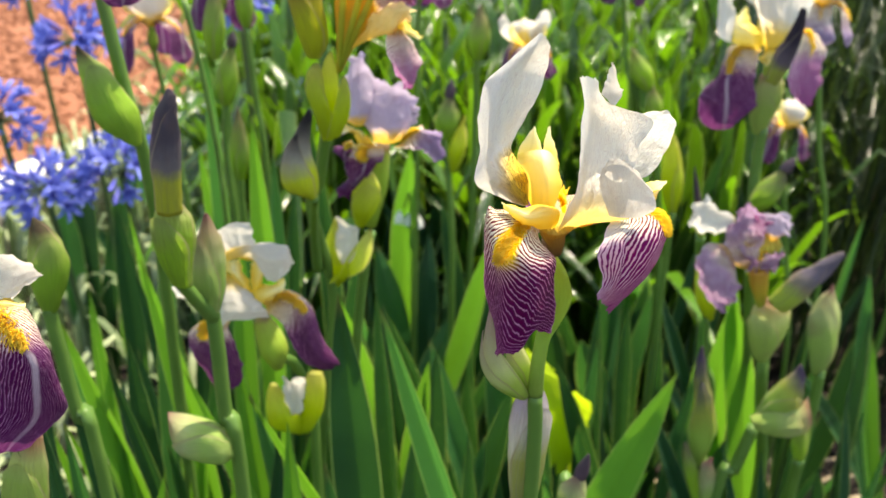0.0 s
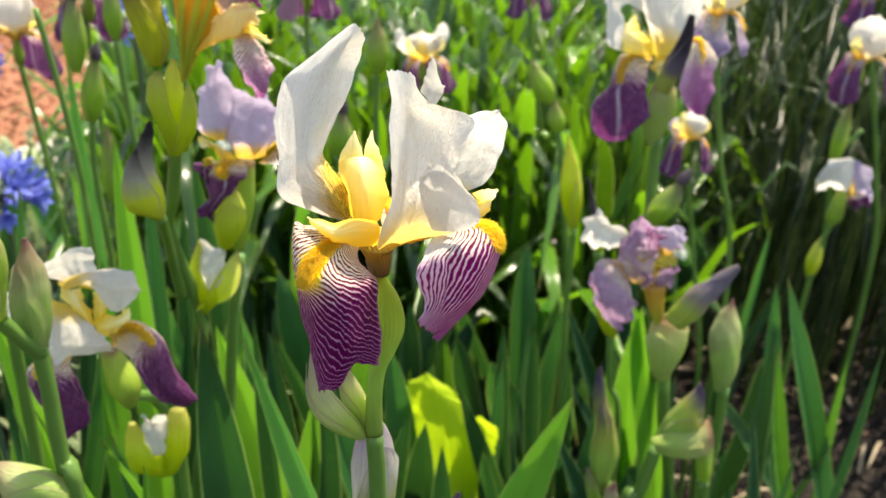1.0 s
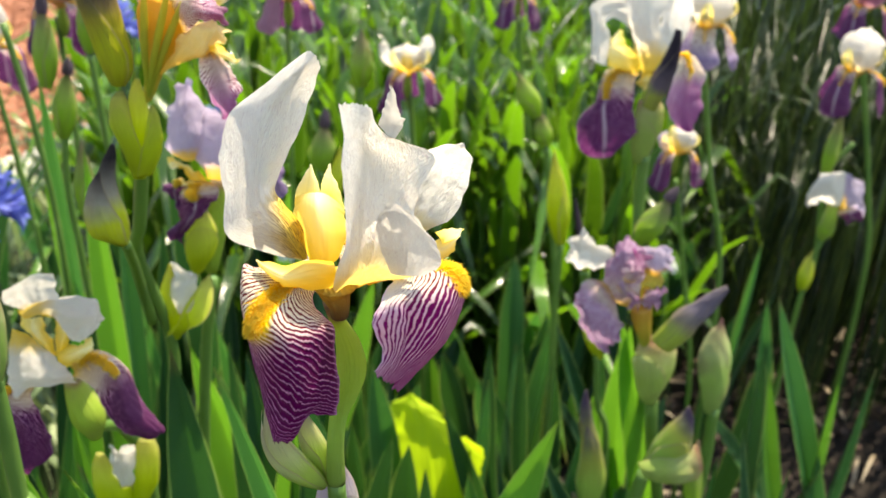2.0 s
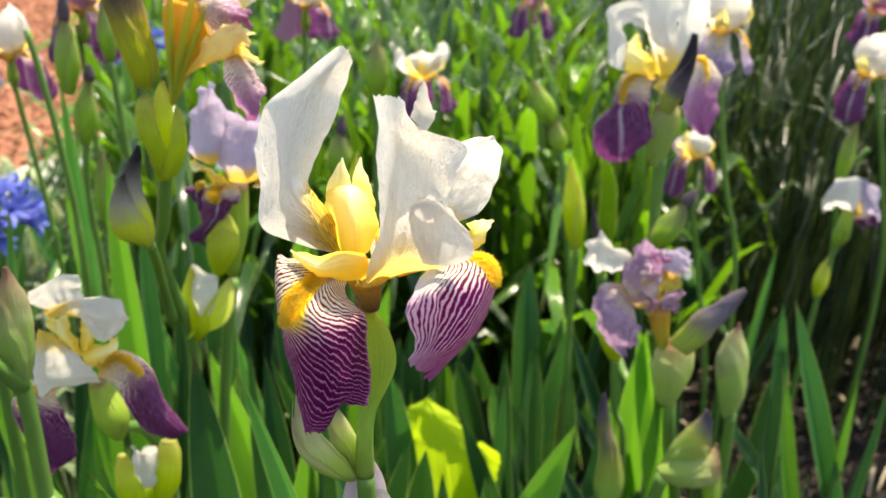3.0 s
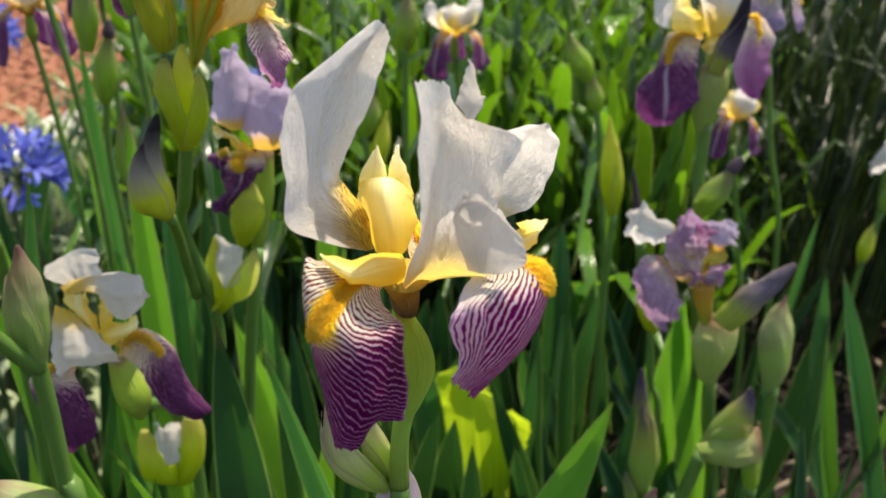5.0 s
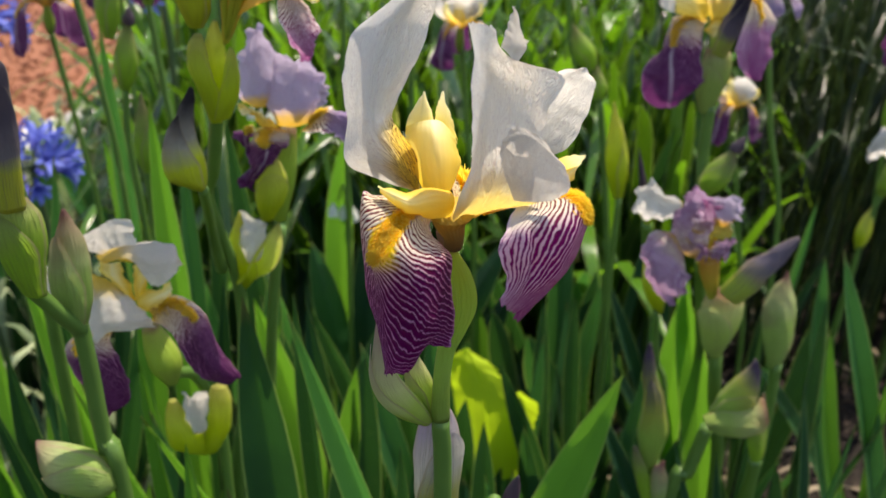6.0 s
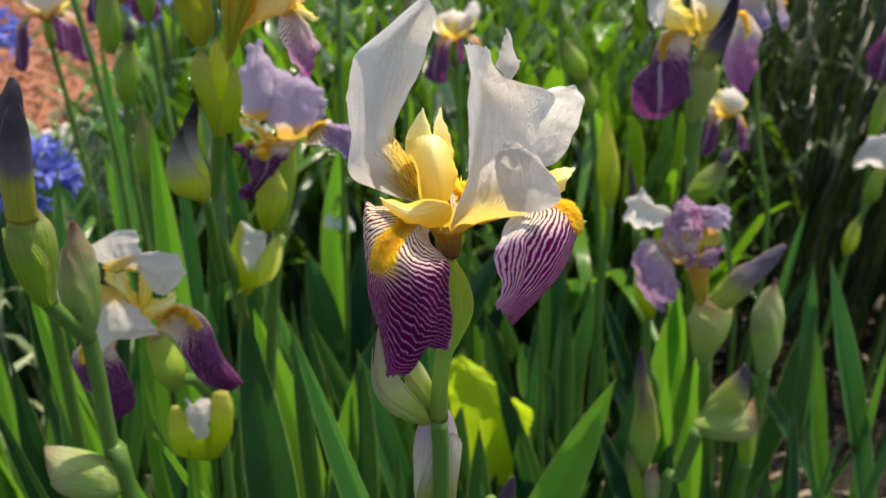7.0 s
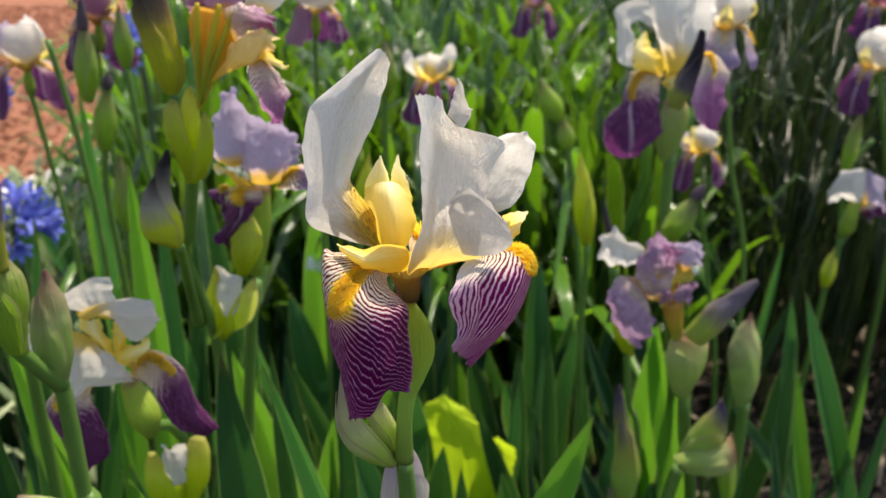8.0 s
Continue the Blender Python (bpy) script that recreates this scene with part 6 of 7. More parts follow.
# tall bloom
K_PETALS = [
    ([[(-10, 2, 17), (-7, 4, 18), (-3, 2, 21)], [(-11, 4, 42), (-6, 8, 46), (-3, 4, 50)], [(-25, 0, 57), (-23, 2, 65), (-21, 4, 72)], [(-33, -6, 55), (-38, -6, 62), (-43, -2, 68)], [(-32, -10, 46), (-40, -12, 48), (-45, -6, 53)], [(-31, -10, 25), (-38, -12, 28), (-43, -8, 34)]], "standard", M_STD, "white standard arching over and down"),
    ([[(-3, -4, 18), (1, -6, 19), (6, -4, 21)], [(-10, -8, 36), (-3, -14, 40), (7, -6, 37)], [(-17, -10, 53), (-9, -18, 58), (4, -8, 54)], [(-23, -8, 73), (-12, -14, 78), (5, -6, 74)], [(-17, -2, 88), (-10, -4, 91), (0, -2, 88)]], "standard", M_STD, "upright white standard"),
    ([[(8, 0, 21), (12, 2, 22), (14, 0, 24)], [(7, 2, 37), (17, 6, 34), (23, 2, 40)], [(6, 2, 54), (19, 10, 53), (26, 0, 57)], [(4, 0, 73), (17, 6, 75), (24, -4, 73)], [(6, 0, 85), (12, 2, 87), (18, 0, 85)]], "standard", M_STD, "upright white standard"),
    ([[(-5, -4, 17), (-11, -8, 21), (-8, -2, 23)], [(-15, -8, 21), (-21, -14, 32), (-9, -4, 32)], [(-29, -8, 25), (-29, -12, 37), (-18, -4, 40)], [(-29, -4, 43), (-27, -4, 47), (-22, 0, 49)]], "style_arm", M_STYLE, ""),
    ([[(-4, -4, 18), (-3, -8, 20), (1, -4, 21)], [(-7, -8, 11), (-2, -14, 17), (7, -8, 19)], [(-3, -8, 8), (1, -12, 12), (10, -8, 17)]], "style_arm", M_STYLE, ""),
    ([[(-11, 0, 20), (-9, -3, 21), (-4, 0, 18)], [(-29, 0, 20), (-24, -12, 21), (-9, -6, 16)], [(-33, -2, 10), (-30, -18, 11), (-9, -8, 8)], [(-36, -2, -6), (-31, -20, -4), (-8, -8, -6)], [(-46, -2, -19), (-29, -20, -18), (-4, -8, -20)], [(-45, -4, -34), (-27, -16, -33), (-4, -8, -27)], [(-34, -6, -44), (-25, -10, -45), (-17, -8, -38)]], "fall", M_FALL_DEEP, "deep purple fall with a white midline"),
    ([[(10, 0, 20), (12, 0, 21), (14, 2, 21)], [(18, -4, 31), (24, -4, 34), (32, 2, 32)], [(19, -10, 25), (29, -10, 25), (41, 0, 20)], [(16, -12, 9), (28, -14, 11), (44, 0, 9)], [(16, -12, -4), (29, -14, -3), (44, 0, -2)], [(25, -10, -18), (34, -10, -21), (41, -2, -17)]], "fall", M_FALL_PALE, "lilac fall with purple veins"),
]
shaped_flower(k, [(0.198, 0.716, 0.70), (0.197, 0.716, 0.715), (0.195, 0.716, 0.735), (0.193, 0.716, 0.75)], [0.005, 0.0065, 0.005, 0.006], (0.191, 0.716, 0.728), K_PETALS, M_OVARY, 0.0012)
# withered bloom
shaped_flower(m, N_TUBE, [0.0028, 0.0048, 0.0066, 0.0075], N_AT, N_PETALS, M_TUBE_OLIVE, 0.0030)
# blooms further off
open_flower(bb, BB_AT, 0.8, [(235, M_FALL_DEEP, 0.3, 0.95), (330, M_FALL_DEEP, 0.0, 0.7), (95, M_FALL_DEEP, 0.2, 0.9)], [(190, M_STD, 0.6, 0.8, 0.7), (20, M_STD, 0.5, 0.85, 0.7), (90, M_STD, 0.3, 0.6)], 27)
open_flower(cc, CC_AT, 0.8, [(230, M_FALL_DEEP, 0.3, 0.95), (345, M_FALL_DEEP, 0.1, 0.8), (95, M_FALL_DEEP, 0.2, 0.9)], [(185, M_STD_LAV, 0.3, 0.8), (45, M_STD, 0.2, 0.85), (290, M_STD, 0.2, 0.8)], 28)
open_flower(dd, DD_AT, 0.7, [(220, M_FALL_DEEP, 0.4, 0.9), (320, M_FALL_DEEP, 0.2, 0.8), (95, M_FALL_DEEP, 0.2, 0.9)], [(20, M_STD, 0.3, 0.7), (170, M_STD_LAV, 0.5, 0.6)], 29)
open_flower(ee, EE_AT, 0.8, [(255, M_FALL_LAV, 0.5, 0.6), (330, M_FALL_LAV, 0.3, 0.7), (95, M_FALL_LAV, 0.2, 0.9)], [(190, M_STD, 0.2, 0.8), (45, M_STD, 0.2, 0.85), (300, M_STD, 0.3, 0.7)], 30)
open_flower(ff, FF_AT, 0.85, [(225, M_FALL_DEEP, 0.2, 0.95), (330, M_FALL_DEEP, 0.2, 0.9), (95, M_FALL_DEEP, 0.2, 0.9)], [(190, M_STD, 0.2, 0.8), (45, M_STD, 0.2, 0.85), (290, M_STD, 0.3, 0.7)], 32)
open_flower(gg, GG_AT, 0.85, [(235, M_FALL_DEEP, 0.2, 0.8), (330, M_FALL_DEEP, 0.1, 0.8), (95, M_FALL_DEEP, 0.2, 0.9)], [(190, M_STD_PINK, 0.3, 0.8), (45, M_STD_PINK, 0.2, 0.8), (290, M_STD_MAROON, 0.5, 0.6)], 33)
HH_PETALS = [
    ([[(9, 0, -2), (7, -6, 7), (12, 0, 13)], [(-9, 0, 10), (-13, -12, 32), (8, 0, 42)], [(-23, 0, 2), (-29, -10, 24), (-17, 0, 37)], [(-25, 2, 2), (-27, 0, 11), (-24, 2, 21)]], "standard", M_STD_PLAIN, "limp white petal"),
    ([[(11, 0, -5), (10, -4, 4), (9, 0, 12)], [(24, 0, -3), (19, -10, 20), (9, 0, 40)], [(37, 2, -7), (32, -4, 15), (27, 2, 31)]], "standard", M_STD_LAV, "limp lilac petal"),
    ([[(6, -4, 2), (10, -8, 5), (18, -4, 7)], [(9, -6, -6), (16, -12, -1), (28, -6, 3)], [(22, -4, -14), (29, -6, -10), (34, -4, -2)]], "standard", M_FALL_DEEP, "limp violet petal"),
]
shaped_flower(hh, [(0.470, 0.979, 0.514), (0.470, 0.979, 0.528), (0.471, 0.979, 0.540), (0.472, 0.979, 0.550)], [0.005, 0.008, 0.007, 0.006], (0.469, 0.979, 0.544), HH_PETALS, M_OVARY, 0.0022)
open_flower(ii, II_AT, 0.8, [(225, M_FALL_DEEP, 0.3, 0.95), (320, M_FALL_DEEP, 0.2, 1.0), (95, M_FALL_DEEP, 0.2, 0.9)], [(190, M_STD_LAV, 0.2, 0.8), (45, M_STD_LAV, 0.2, 0.85), (290, M_STD_PINK, 0.3, 0.7)], 35)
open_flower(jj, JJ_AT, 0.75, [(235, M_STD_MAROON, 0.4, 0.6), (330, M_FALL_DEEP, 0.3, 0.6), (95, M_FALL_DEEP, 0.2, 0.9)], [(190, M_STD_PINK, 0.3, 0.8), (45, M_STD, 0.2, 0.85), (290, M_STD, 0.5, 0.5)], 36)
open_flower(kk, KK_AT, 0.75, [(235, M_FALL_DEEP, 0.4, 0.9), (330, M_FALL_DEEP, 0.3, 0.9), (95, M_FALL_DEEP, 0.2, 0.9)], [(190, M_STD_PINK, 0.3, 0.8), (45, M_STD_PINK, 0.2, 0.85), (290, M_STD_MAROON, 0.3, 0.7)], 37)


# ---------------------------------------------------------------- blue umbels
def tepal_shape(turn, openness):
    """One narrow tepal of a trumpet along +z, 40 mm long."""
    o = openness
    rows = [(1.2, 0, 1.4, 0, 0), (2.2, 10, 2.2, 0, 0), (4 + 2 * o, 20, 3.2, -0.6, 0), (7 + 8 * o, 29 - 2 * o, 3.4, -0.4, 0.6), (9 + 14 * o, 35 - 7 * o, 0.6, 0, 0)]
    return petal(polar(turn, rows), 5, 9, 0.0003, 0.0002, turn * 0.1 + openness, 0.001)[0]


def shared(name, shape, material):
    keep = part(name, shape, material)
    mesh = keep.data
    bpy.data.objects.remove(keep)
    return mesh


def bud_shape():
    return tube([(0, 0, 0), (0, 0, 0.010), (0, 0, 0.022), (0, 0, 0.030)], [0.0012, 0.0026, 0.0036, 0.0006], 8, 1.0, 12)


AGA = random.Random(8)
THROAT = shared("floret", tube([(0, 0, 0), (0, 0, 0.004), (0, 0, 0.009)], [0.0011, 0.0016, 0.0019], 8), M_BLUE)
FLORETS = [[shared("tepal", tepal_shape(60 * n + AGA.uniform(-6, 6), o * AGA.uniform(0.85, 1.15)), M_BLUE) for n in range(6)] for o in (0.5, 0.85, 1.1)]
BUD_MESH = shared("floret_bud", bud_shape(), M_BLUE_BUD)


def agapanthus(at, size, lean, count, rng):
    foot = (at[0] + lean[0], at[1] + lean[1], 0.0)
    plant = thing("agapanthus", foot, "agapanthus head of blue trumpet florets on a dark stalk", "flower", "blue agapanthus")
    mid = [(foot[i] * 0.5 + at[i] * 0.5) + (0.006 if i == 0 else 0) for i in range(3)]
    stalk = stem(plant, [foot, mid, at], 0.0042, "stalk", M_SCAPE)
    for n in range(count):
        h = 1 - 1.35 * (n + 0.5) / count
        a = n * 2.39996 + rng.uniform(-0.3, 0.3)
        d = Vector((math.sqrt(max(0, 1 - h * h)) * math.cos(a), math.sqrt(max(0, 1 - h * h)) * math.sin(a), h * 0.8 + 0.1)).normalized()
        reach = 0.026 * size * rng.uniform(0.85, 1.2)
        end = Vector(at) + d * reach
        part("pedicel", tube([at, tuple(Vector(at) + d * reach * 0.6), tuple(end)], [0.0009, 0.0008, 0.0010], 5, 1.0, 5), M_SCAPE, plant)
        variant = rng.random() < 0.3
        ob = new("floret_bud" if variant else "floret", BUD_MESH if variant else THROAT)
        droop = (d + Vector((0, 0, -0.35))).normalized()
        ob.parent = plant
        q = droop.to_track_quat("Z", "Y") @ Euler((0, 0, rng.uniform(0, 6))).to_quaternion()
        ob.matrix_basis = Matrix.Translation(end - Vector(foot)) @ q.to_matrix().to_4x4() @ Matrix.Diagonal((size, size, size, 1))
        if not variant:
            for mesh in rng.choice(FLORETS):
                new("tepal", mesh).parent = ob


for at, size, lean, count in (((-0.555, 1.105, 0.615), 0.95, (0.0, 0.02), 26), ((-0.465, 0.990, 0.489), 0.95, (0.01, 0.02), 24), ((-0.540, 0.945, 0.480), 0.95, (0.02, 0.03), 24),
                              ((-0.615, 1.000, 0.545), 0.9, (0.03, 0.02), 22), ((-0.385, 1.250, 0.640), 0.8, (0.0, 0.02), 18), ((-0.300, 1.330, 0.490), 0.6, (0.02, 0.0), 12), ((-0.720, 1.300, 0.640), 0.9, (0.03, 0.0), 18)):
    agapanthus(at, size, lean, count, AGA)


# ---------------------------------------------------------------- low plants
def lobed_leaf(parent, at, width, height, face, seed, lean=0.3):
    rng = random.Random(seed)
    nv, nu = 40, 21
    v = np.linspace(0, 1, nv)
    u = np.linspace(-1, 1, nu)
    side = np.array((math.cos(face), math.sin(face), 0))
    fwd = np.array((-math.sin(face), math.cos(face), 0))
    prof = width * 0.5 * np.interp(v, [0, 0.12, 0.35, 0.6, 0.85, 1], [0.3, 0.6, 0.9, 1.0, 0.85, 0.15])
    prof = prof * (1 + 0.045 * np.sin(v * 41) + 0.03 * np.sin(v * 77 + seed))
    p = np.array(at) + v[:, None, None] * np.array((0, 0, height)) - fwd * (v[:, None, None] ** 2 * lean * height) + side * (u[None, :, None] * prof[:, None, None])
    p = p - fwd * (np.abs(u)[None, :, None] * 0.08 * width)
    p = p + ripple(p, 0.0035, 40.0, seed) + ripple(p, 0.0008, 150.0, seed + 3)
    uvs = np.stack(np.broadcast_arrays((u * 0.5 + 0.5)[None, :], v[:, None]), -1).reshape(-1, 2)
    return part("leaf", (p.reshape(-1, 3), grid_faces(nu, nv), uvs), M_LIME_LEAF, parent)


salad = thing("lettuce_plant", (0.039, 0.777, 0.0), "bright lime lobed leaves among the iris blades", "plant")
stem(salad, [(0.039, 0.777, 0), (0.035, 0.767, 0.161), (0.029, 0.757, 0.327)], 0.004)
LIME_ROWS = [[(-9, 0, -44), (24, -4, -39), (60, 0, -38)], [(-17, 0, 31), (18, -8, 35), (57, 0, 9)], [(-20, 0, 73), (11, -10, 78), (48, 0, 52)], [(-20, 0, 98), (3, -8, 100), (32, 0, 83)], [(-6, 2, 109), (-1, 0, 111), (8, 2, 106)]]
shape, q, _ = petal(moved(LIME_ROWS, (0.029, 0.757, 0.322)), 31, 60, 0.0030, 0.0012, 2.2, 1.0, ((0.0, 0.06, -0.0015, 0.0, 1.0),))
teeth = np.sin(np.arange(len(q)) * 1.9)[:, None] * 0.0011 + np.sin(np.arange(len(q)) * 0.8 + 1)[:, None] * 0.0012
q[:, 0] -= teeth * (1, 0, 0.5)
q[:, -1] += teeth * (1, 0, 0.5)
part("leaf", (q.reshape(-1, 3), shape[1], shape[2]), M_LIME_LEAF, salad)
stem(salad, [(0.039, 0.777, 0), (0.069, 0.777, 0.161), (0.084, 0.777, 0.312)], 0.003)
lobed_leaf(salad, (0.084, 0.777, 0.307), 0.032, 0.085, -0.2, 5)

for at in ((-0.123, 0.993, 0.462), (-0.26, 1.20, 0.50), (0.33, 1.10, 0.42), (0.20, 1.35, 0.40)):
    bell = thing("white_bellflower", (at[0] + 0.01, at[1] + 0.01, 0.0), "thin stalk with nodding white bells", "flower", "white bells")
    stem(bell, [(at[0] + 0.01, at[1] + 0.01, 0), (at[0] + 0.012, at[1], at[2] * 0.6), (at[0] + 0.008, at[1], at[2] + 0.012), (at[0], at[1], at[2] + 0.006)], 0.0014)
    for n in range(3):
        c = np.array((at[0] - 0.006 + 0.011 * n, at[1] + 0.004 * n, at[2] - 0.004 * n))
        crown = part("bell", tube([tuple(c + (0, 0, 0.002)), tuple(c), tuple(c - (0, 0, 0.003))], [0.0008, 0.0016, 0.0022], 8), M_SNOW, bell)
        for i in range(6):
            vv, fc, tt = petal(polar(60 * i + 20 * n, [(1, 0, 1.6, 0, 0), (4, -5, 3.2, -0.5, 0), (5.5, -11, 3.0, 0, 0), (6, -15, 0.5, 0, 0)]), 5, 7, 0.0002, 0.0001, i, 0.001)[0]
            part("tepal", (vv + c, fc, tt), M_SNOW, crown)


def arching(rng, x, y, height, reach, width, steps=7):
    a = rng.uniform(0, 2 * math.pi)
    dx, dy = math.cos(a) * reach, math.sin(a) * reach
    pts = [(x, y, 0), (x + dx * 0.25, y + dy * 0.25, height * 0.75), (x + dx * 0.65, y + dy * 0.65, height), (x + dx, y + dy, height * rng.uniform(0.55, 0.95))]
    return thin_blade(pts, width, np.array((-math.sin(a), math.cos(a), 0)), steps)


RNG = random.Random(9)
blades = []
while len(blades) < 800:
    x, y = RNG.uniform(-1.25, -0.2), RNG.uniform(0.75, 2.2)
    if x < edge_x(y) + 0.24 or (x > -0.45 and RNG.random() < 0.6):
        continue
    blades.append(arching(RNG, x, y, RNG.uniform(0.10, 0.27), RNG.uniform(0.05, 0.16), RNG.uniform(0.007, 0.014)))
tagged(part("strap_leaf_groundcover", merge(blades), M_VARIEGATED), "low clumps of pale variegated strap leaves", "groundcover", kind="stuff")

# ---------------------------------------------------------------- sword leaves
LEAVES = [
    ((-0.074, 0.578, 0.0), (0.131, 0.568, 0.543), 0.033),
    ((0.043, 0.748, 0.0), (-0.007, 0.738, 0.476), 0.0296),
    ((-0.12, 0.647, 0.0), (-0.115, 0.637, 0.59), 0.0252),
    ((-0.055, 0.599, 0.0), (-0.094, 0.589, 0.581), 0.0191),
    ((-0.065, 0.671, 0.0), (-0.099, 0.661, 0.529), 0.0231),
    ((-0.058, 0.62, 0.0), (-0.126, 0.61, 0.563), 0.0326),
    ((-0.051, 0.517, 0.0), (-0.168, 0.507, 0.538), 0.0143),
    ((-0.045, 0.75, 0.0), (-0.144, 0.74, 0.51), 0.0217),
    ((-0.124, 0.486, 0.0), (-0.14, 0.476, 0.541), 0.0149),
    ((0.277, 0.785, 0.0), (0.222, 0.775, 0.504), 0.029),
    ((0.503, 0.745, 0.0), (0.331, 0.735, 0.56), 0.0269),
    ((0.455, 0.735, 0.0), (0.395, 0.725, 0.493), 0.0207),
    ((0.32, 0.704, 0.0), (0.406, 0.694, 0.519), 0.0178),
    ((-0.179, 0.603, 0.0), (-0.195, 0.593, 0.621), 0.0191),
    ((-0.233, 0.572, 0.0), (-0.246, 0.562, 0.605), 0.0185),
    ((-0.343, 0.71, 0.0), (-0.208, 0.7, 0.612), 0.0195),
    ((-0.259, 0.507, 0.0), (-0.246, 0.497, 0.586), 0.0203),
    ((-0.006, 0.639, 0.0), (-0.05, 0.629, 0.508), 0.0259),
    ((-0.034, 0.678, 0.0), (0.015, 0.668, 0.451), 0.0234),
    ((-0.196, 0.643, 0.0), (-0.193, 0.633, 0.699), 0.0214),
    ((-0.231, 0.723, 0.0), (-0.252, 0.713, 0.728), 0.0193),
    ((-0.179, 0.762, 0.0), (-0.176, 0.752, 0.646), 0.0231),
    ((-0.219, 0.708, 0.0), (-0.196, 0.698, 0.651), 0.0173),
    ((-0.271, 0.605, 0.0), (-0.245, 0.595, 0.671), 0.0185),
    ((0.287, 0.784, 0.0), (0.213, 0.774, 0.509), 0.0308),
    ((-0.049, 0.679, 0.0), (-0.136, 0.669, 0.531), 0.0375),
    ((-0.173, 0.864, 0.0), (-0.015, 0.854, 0.501), 0.0258),
    ((-0.002, 0.737, 0.0), (-0.109, 0.727, 0.486), 0.021),
    ((0.181, 0.865, 0.0), (0.134, 0.855, 0.436), 0.0179),
    ((0.2, 0.859, 0.0), (0.167, 0.849, 0.421), 0.0191),
    ((0.314, 0.946, 0.0), (0.179, 0.936, 0.413), 0.0207),
    ((0.395, 0.802, 0.0), (0.354, 0.792, 0.479), 0.0282),
    ((0.525, 0.913, 0.0), (0.391, 0.903, 0.471), 0.0254),
    ((-0.224, 0.497, 0.0), (-0.286, 0.487, 0.593), 0.0215),
    ((-0.225, 0.475, 0.0), (-0.246, 0.465, 0.588), 0.0122),
    ((-0.272, 0.667, 0.0), (-0.308, 0.657, 0.6), 0.0185),
    ((-0.385, 0.678, 0.0), (-0.359, 0.668, 0.517), 0.0148),
    ((-0.194, 0.394, 0.0), (-0.246, 0.384, 0.605), 0.0136),
    ((-0.181, 0.409, 0.0), (-0.243, 0.399, 0.591), 0.0141),
    ((-0.025, 0.506, 0.0), (-0.165, 0.496, 0.549), 0.0237),
    ((-0.13, 0.452, 0.0), (-0.125, 0.442, 0.57), 0.018),
    ((0.013, 0.435, 0.0), (-0.099, 0.425, 0.555), 0.0217),
    ((-0.124, 0.574, 0.0), (-0.241, 0.564, 0.517), 0.0129),
    ((0.273, 0.651, 0.0), (0.229, 0.641, 0.422), 0.0173),
    ((0.278, 0.636, 0.0), (0.19, 0.626, 0.442), 0.0141),
    ((-0.103, 0.993, 0.0), (-0.115, 0.983, 0.548), 0.0337),
    ((-0.457, 0.846, 0.0), (-0.405, 0.836, 0.523), 0.0258),
    ((-0.027, 0.926, 0.0), (-0.073, 0.916, 0.521), 0.0222),
    ((-0.118, 0.805, 0.0), (-0.235, 0.795, 0.529), 0.0189),
    ((0.277, 0.718, 0.0), (0.144, 0.708, 0.411), 0.0231),
    ((-0.041, 0.571, 0.0), (-0.018, 0.561, 0.478), 0.0147),
    ((0.165, 0.844, 0.0), (0.101, 0.834, 0.444), 0.0176),
    ((-0.038, 0.712, 0.0), (0.028, 0.702, 0.417), 0.0314),
    ((-0.136, 0.69, 0.0), (-0.113, 0.68, 0.504), 0.0197),
    ((0.072, 0.664, 0.0), (0.043, 0.654, 0.43), 0.0257),
    ((0.327, 0.698, 0.0), (0.306, 0.688, 0.459), 0.0217),
    ((0.344, 0.619, 0.0), (0.315, 0.609, 0.479), 0.0204),
    ((-0.312, 0.788, 0.0), (-0.289, 0.778, 0.614), 0.021),
    ((-0.322, 0.916, 0.0), (-0.234, 0.906, 0.525), 0.0185),
    ((-0.275, 0.428, 0.0), (-0.262, 0.418, 0.63), 0.016),
    ((-0.194, 0.551, 0.0), (-0.236, 0.541, 0.559), 0.0179),
    ((-0.149, 0.568, 0.0), (-0.193, 0.558, 0.542), 0.0184),
    ((-0.225, 0.638, 0.0), (-0.111, 0.628, 0.535), 0.0201),
    ((0.093, 0.686, 0.0), (-0.06, 0.676, 0.488), 0.0266),
    ((0.066, 0.785, 0.0), (0.098, 0.775, 0.439), 0.0222),
    ((0.156, 0.754, 0.0), (0.057, 0.744, 0.429), 0.0239),
    ((0.19, 0.75, 0.0), (0.19, 0.74, 0.444), 0.0212),
    ((-0.084, 0.627, 0.0), (-0.055, 0.617, 0.504), 0.0246),
    ((0.304, 0.728, 0.0), (0.291, 0.718, 0.431), 0.0207),
    ((-0.154, 0.44, 0.0), (-0.255, 0.43, 0.587), 0.017),
    ((-0.248, 0.621, 0.0), (-0.288, 0.611, 0.572), 0.0178),
]

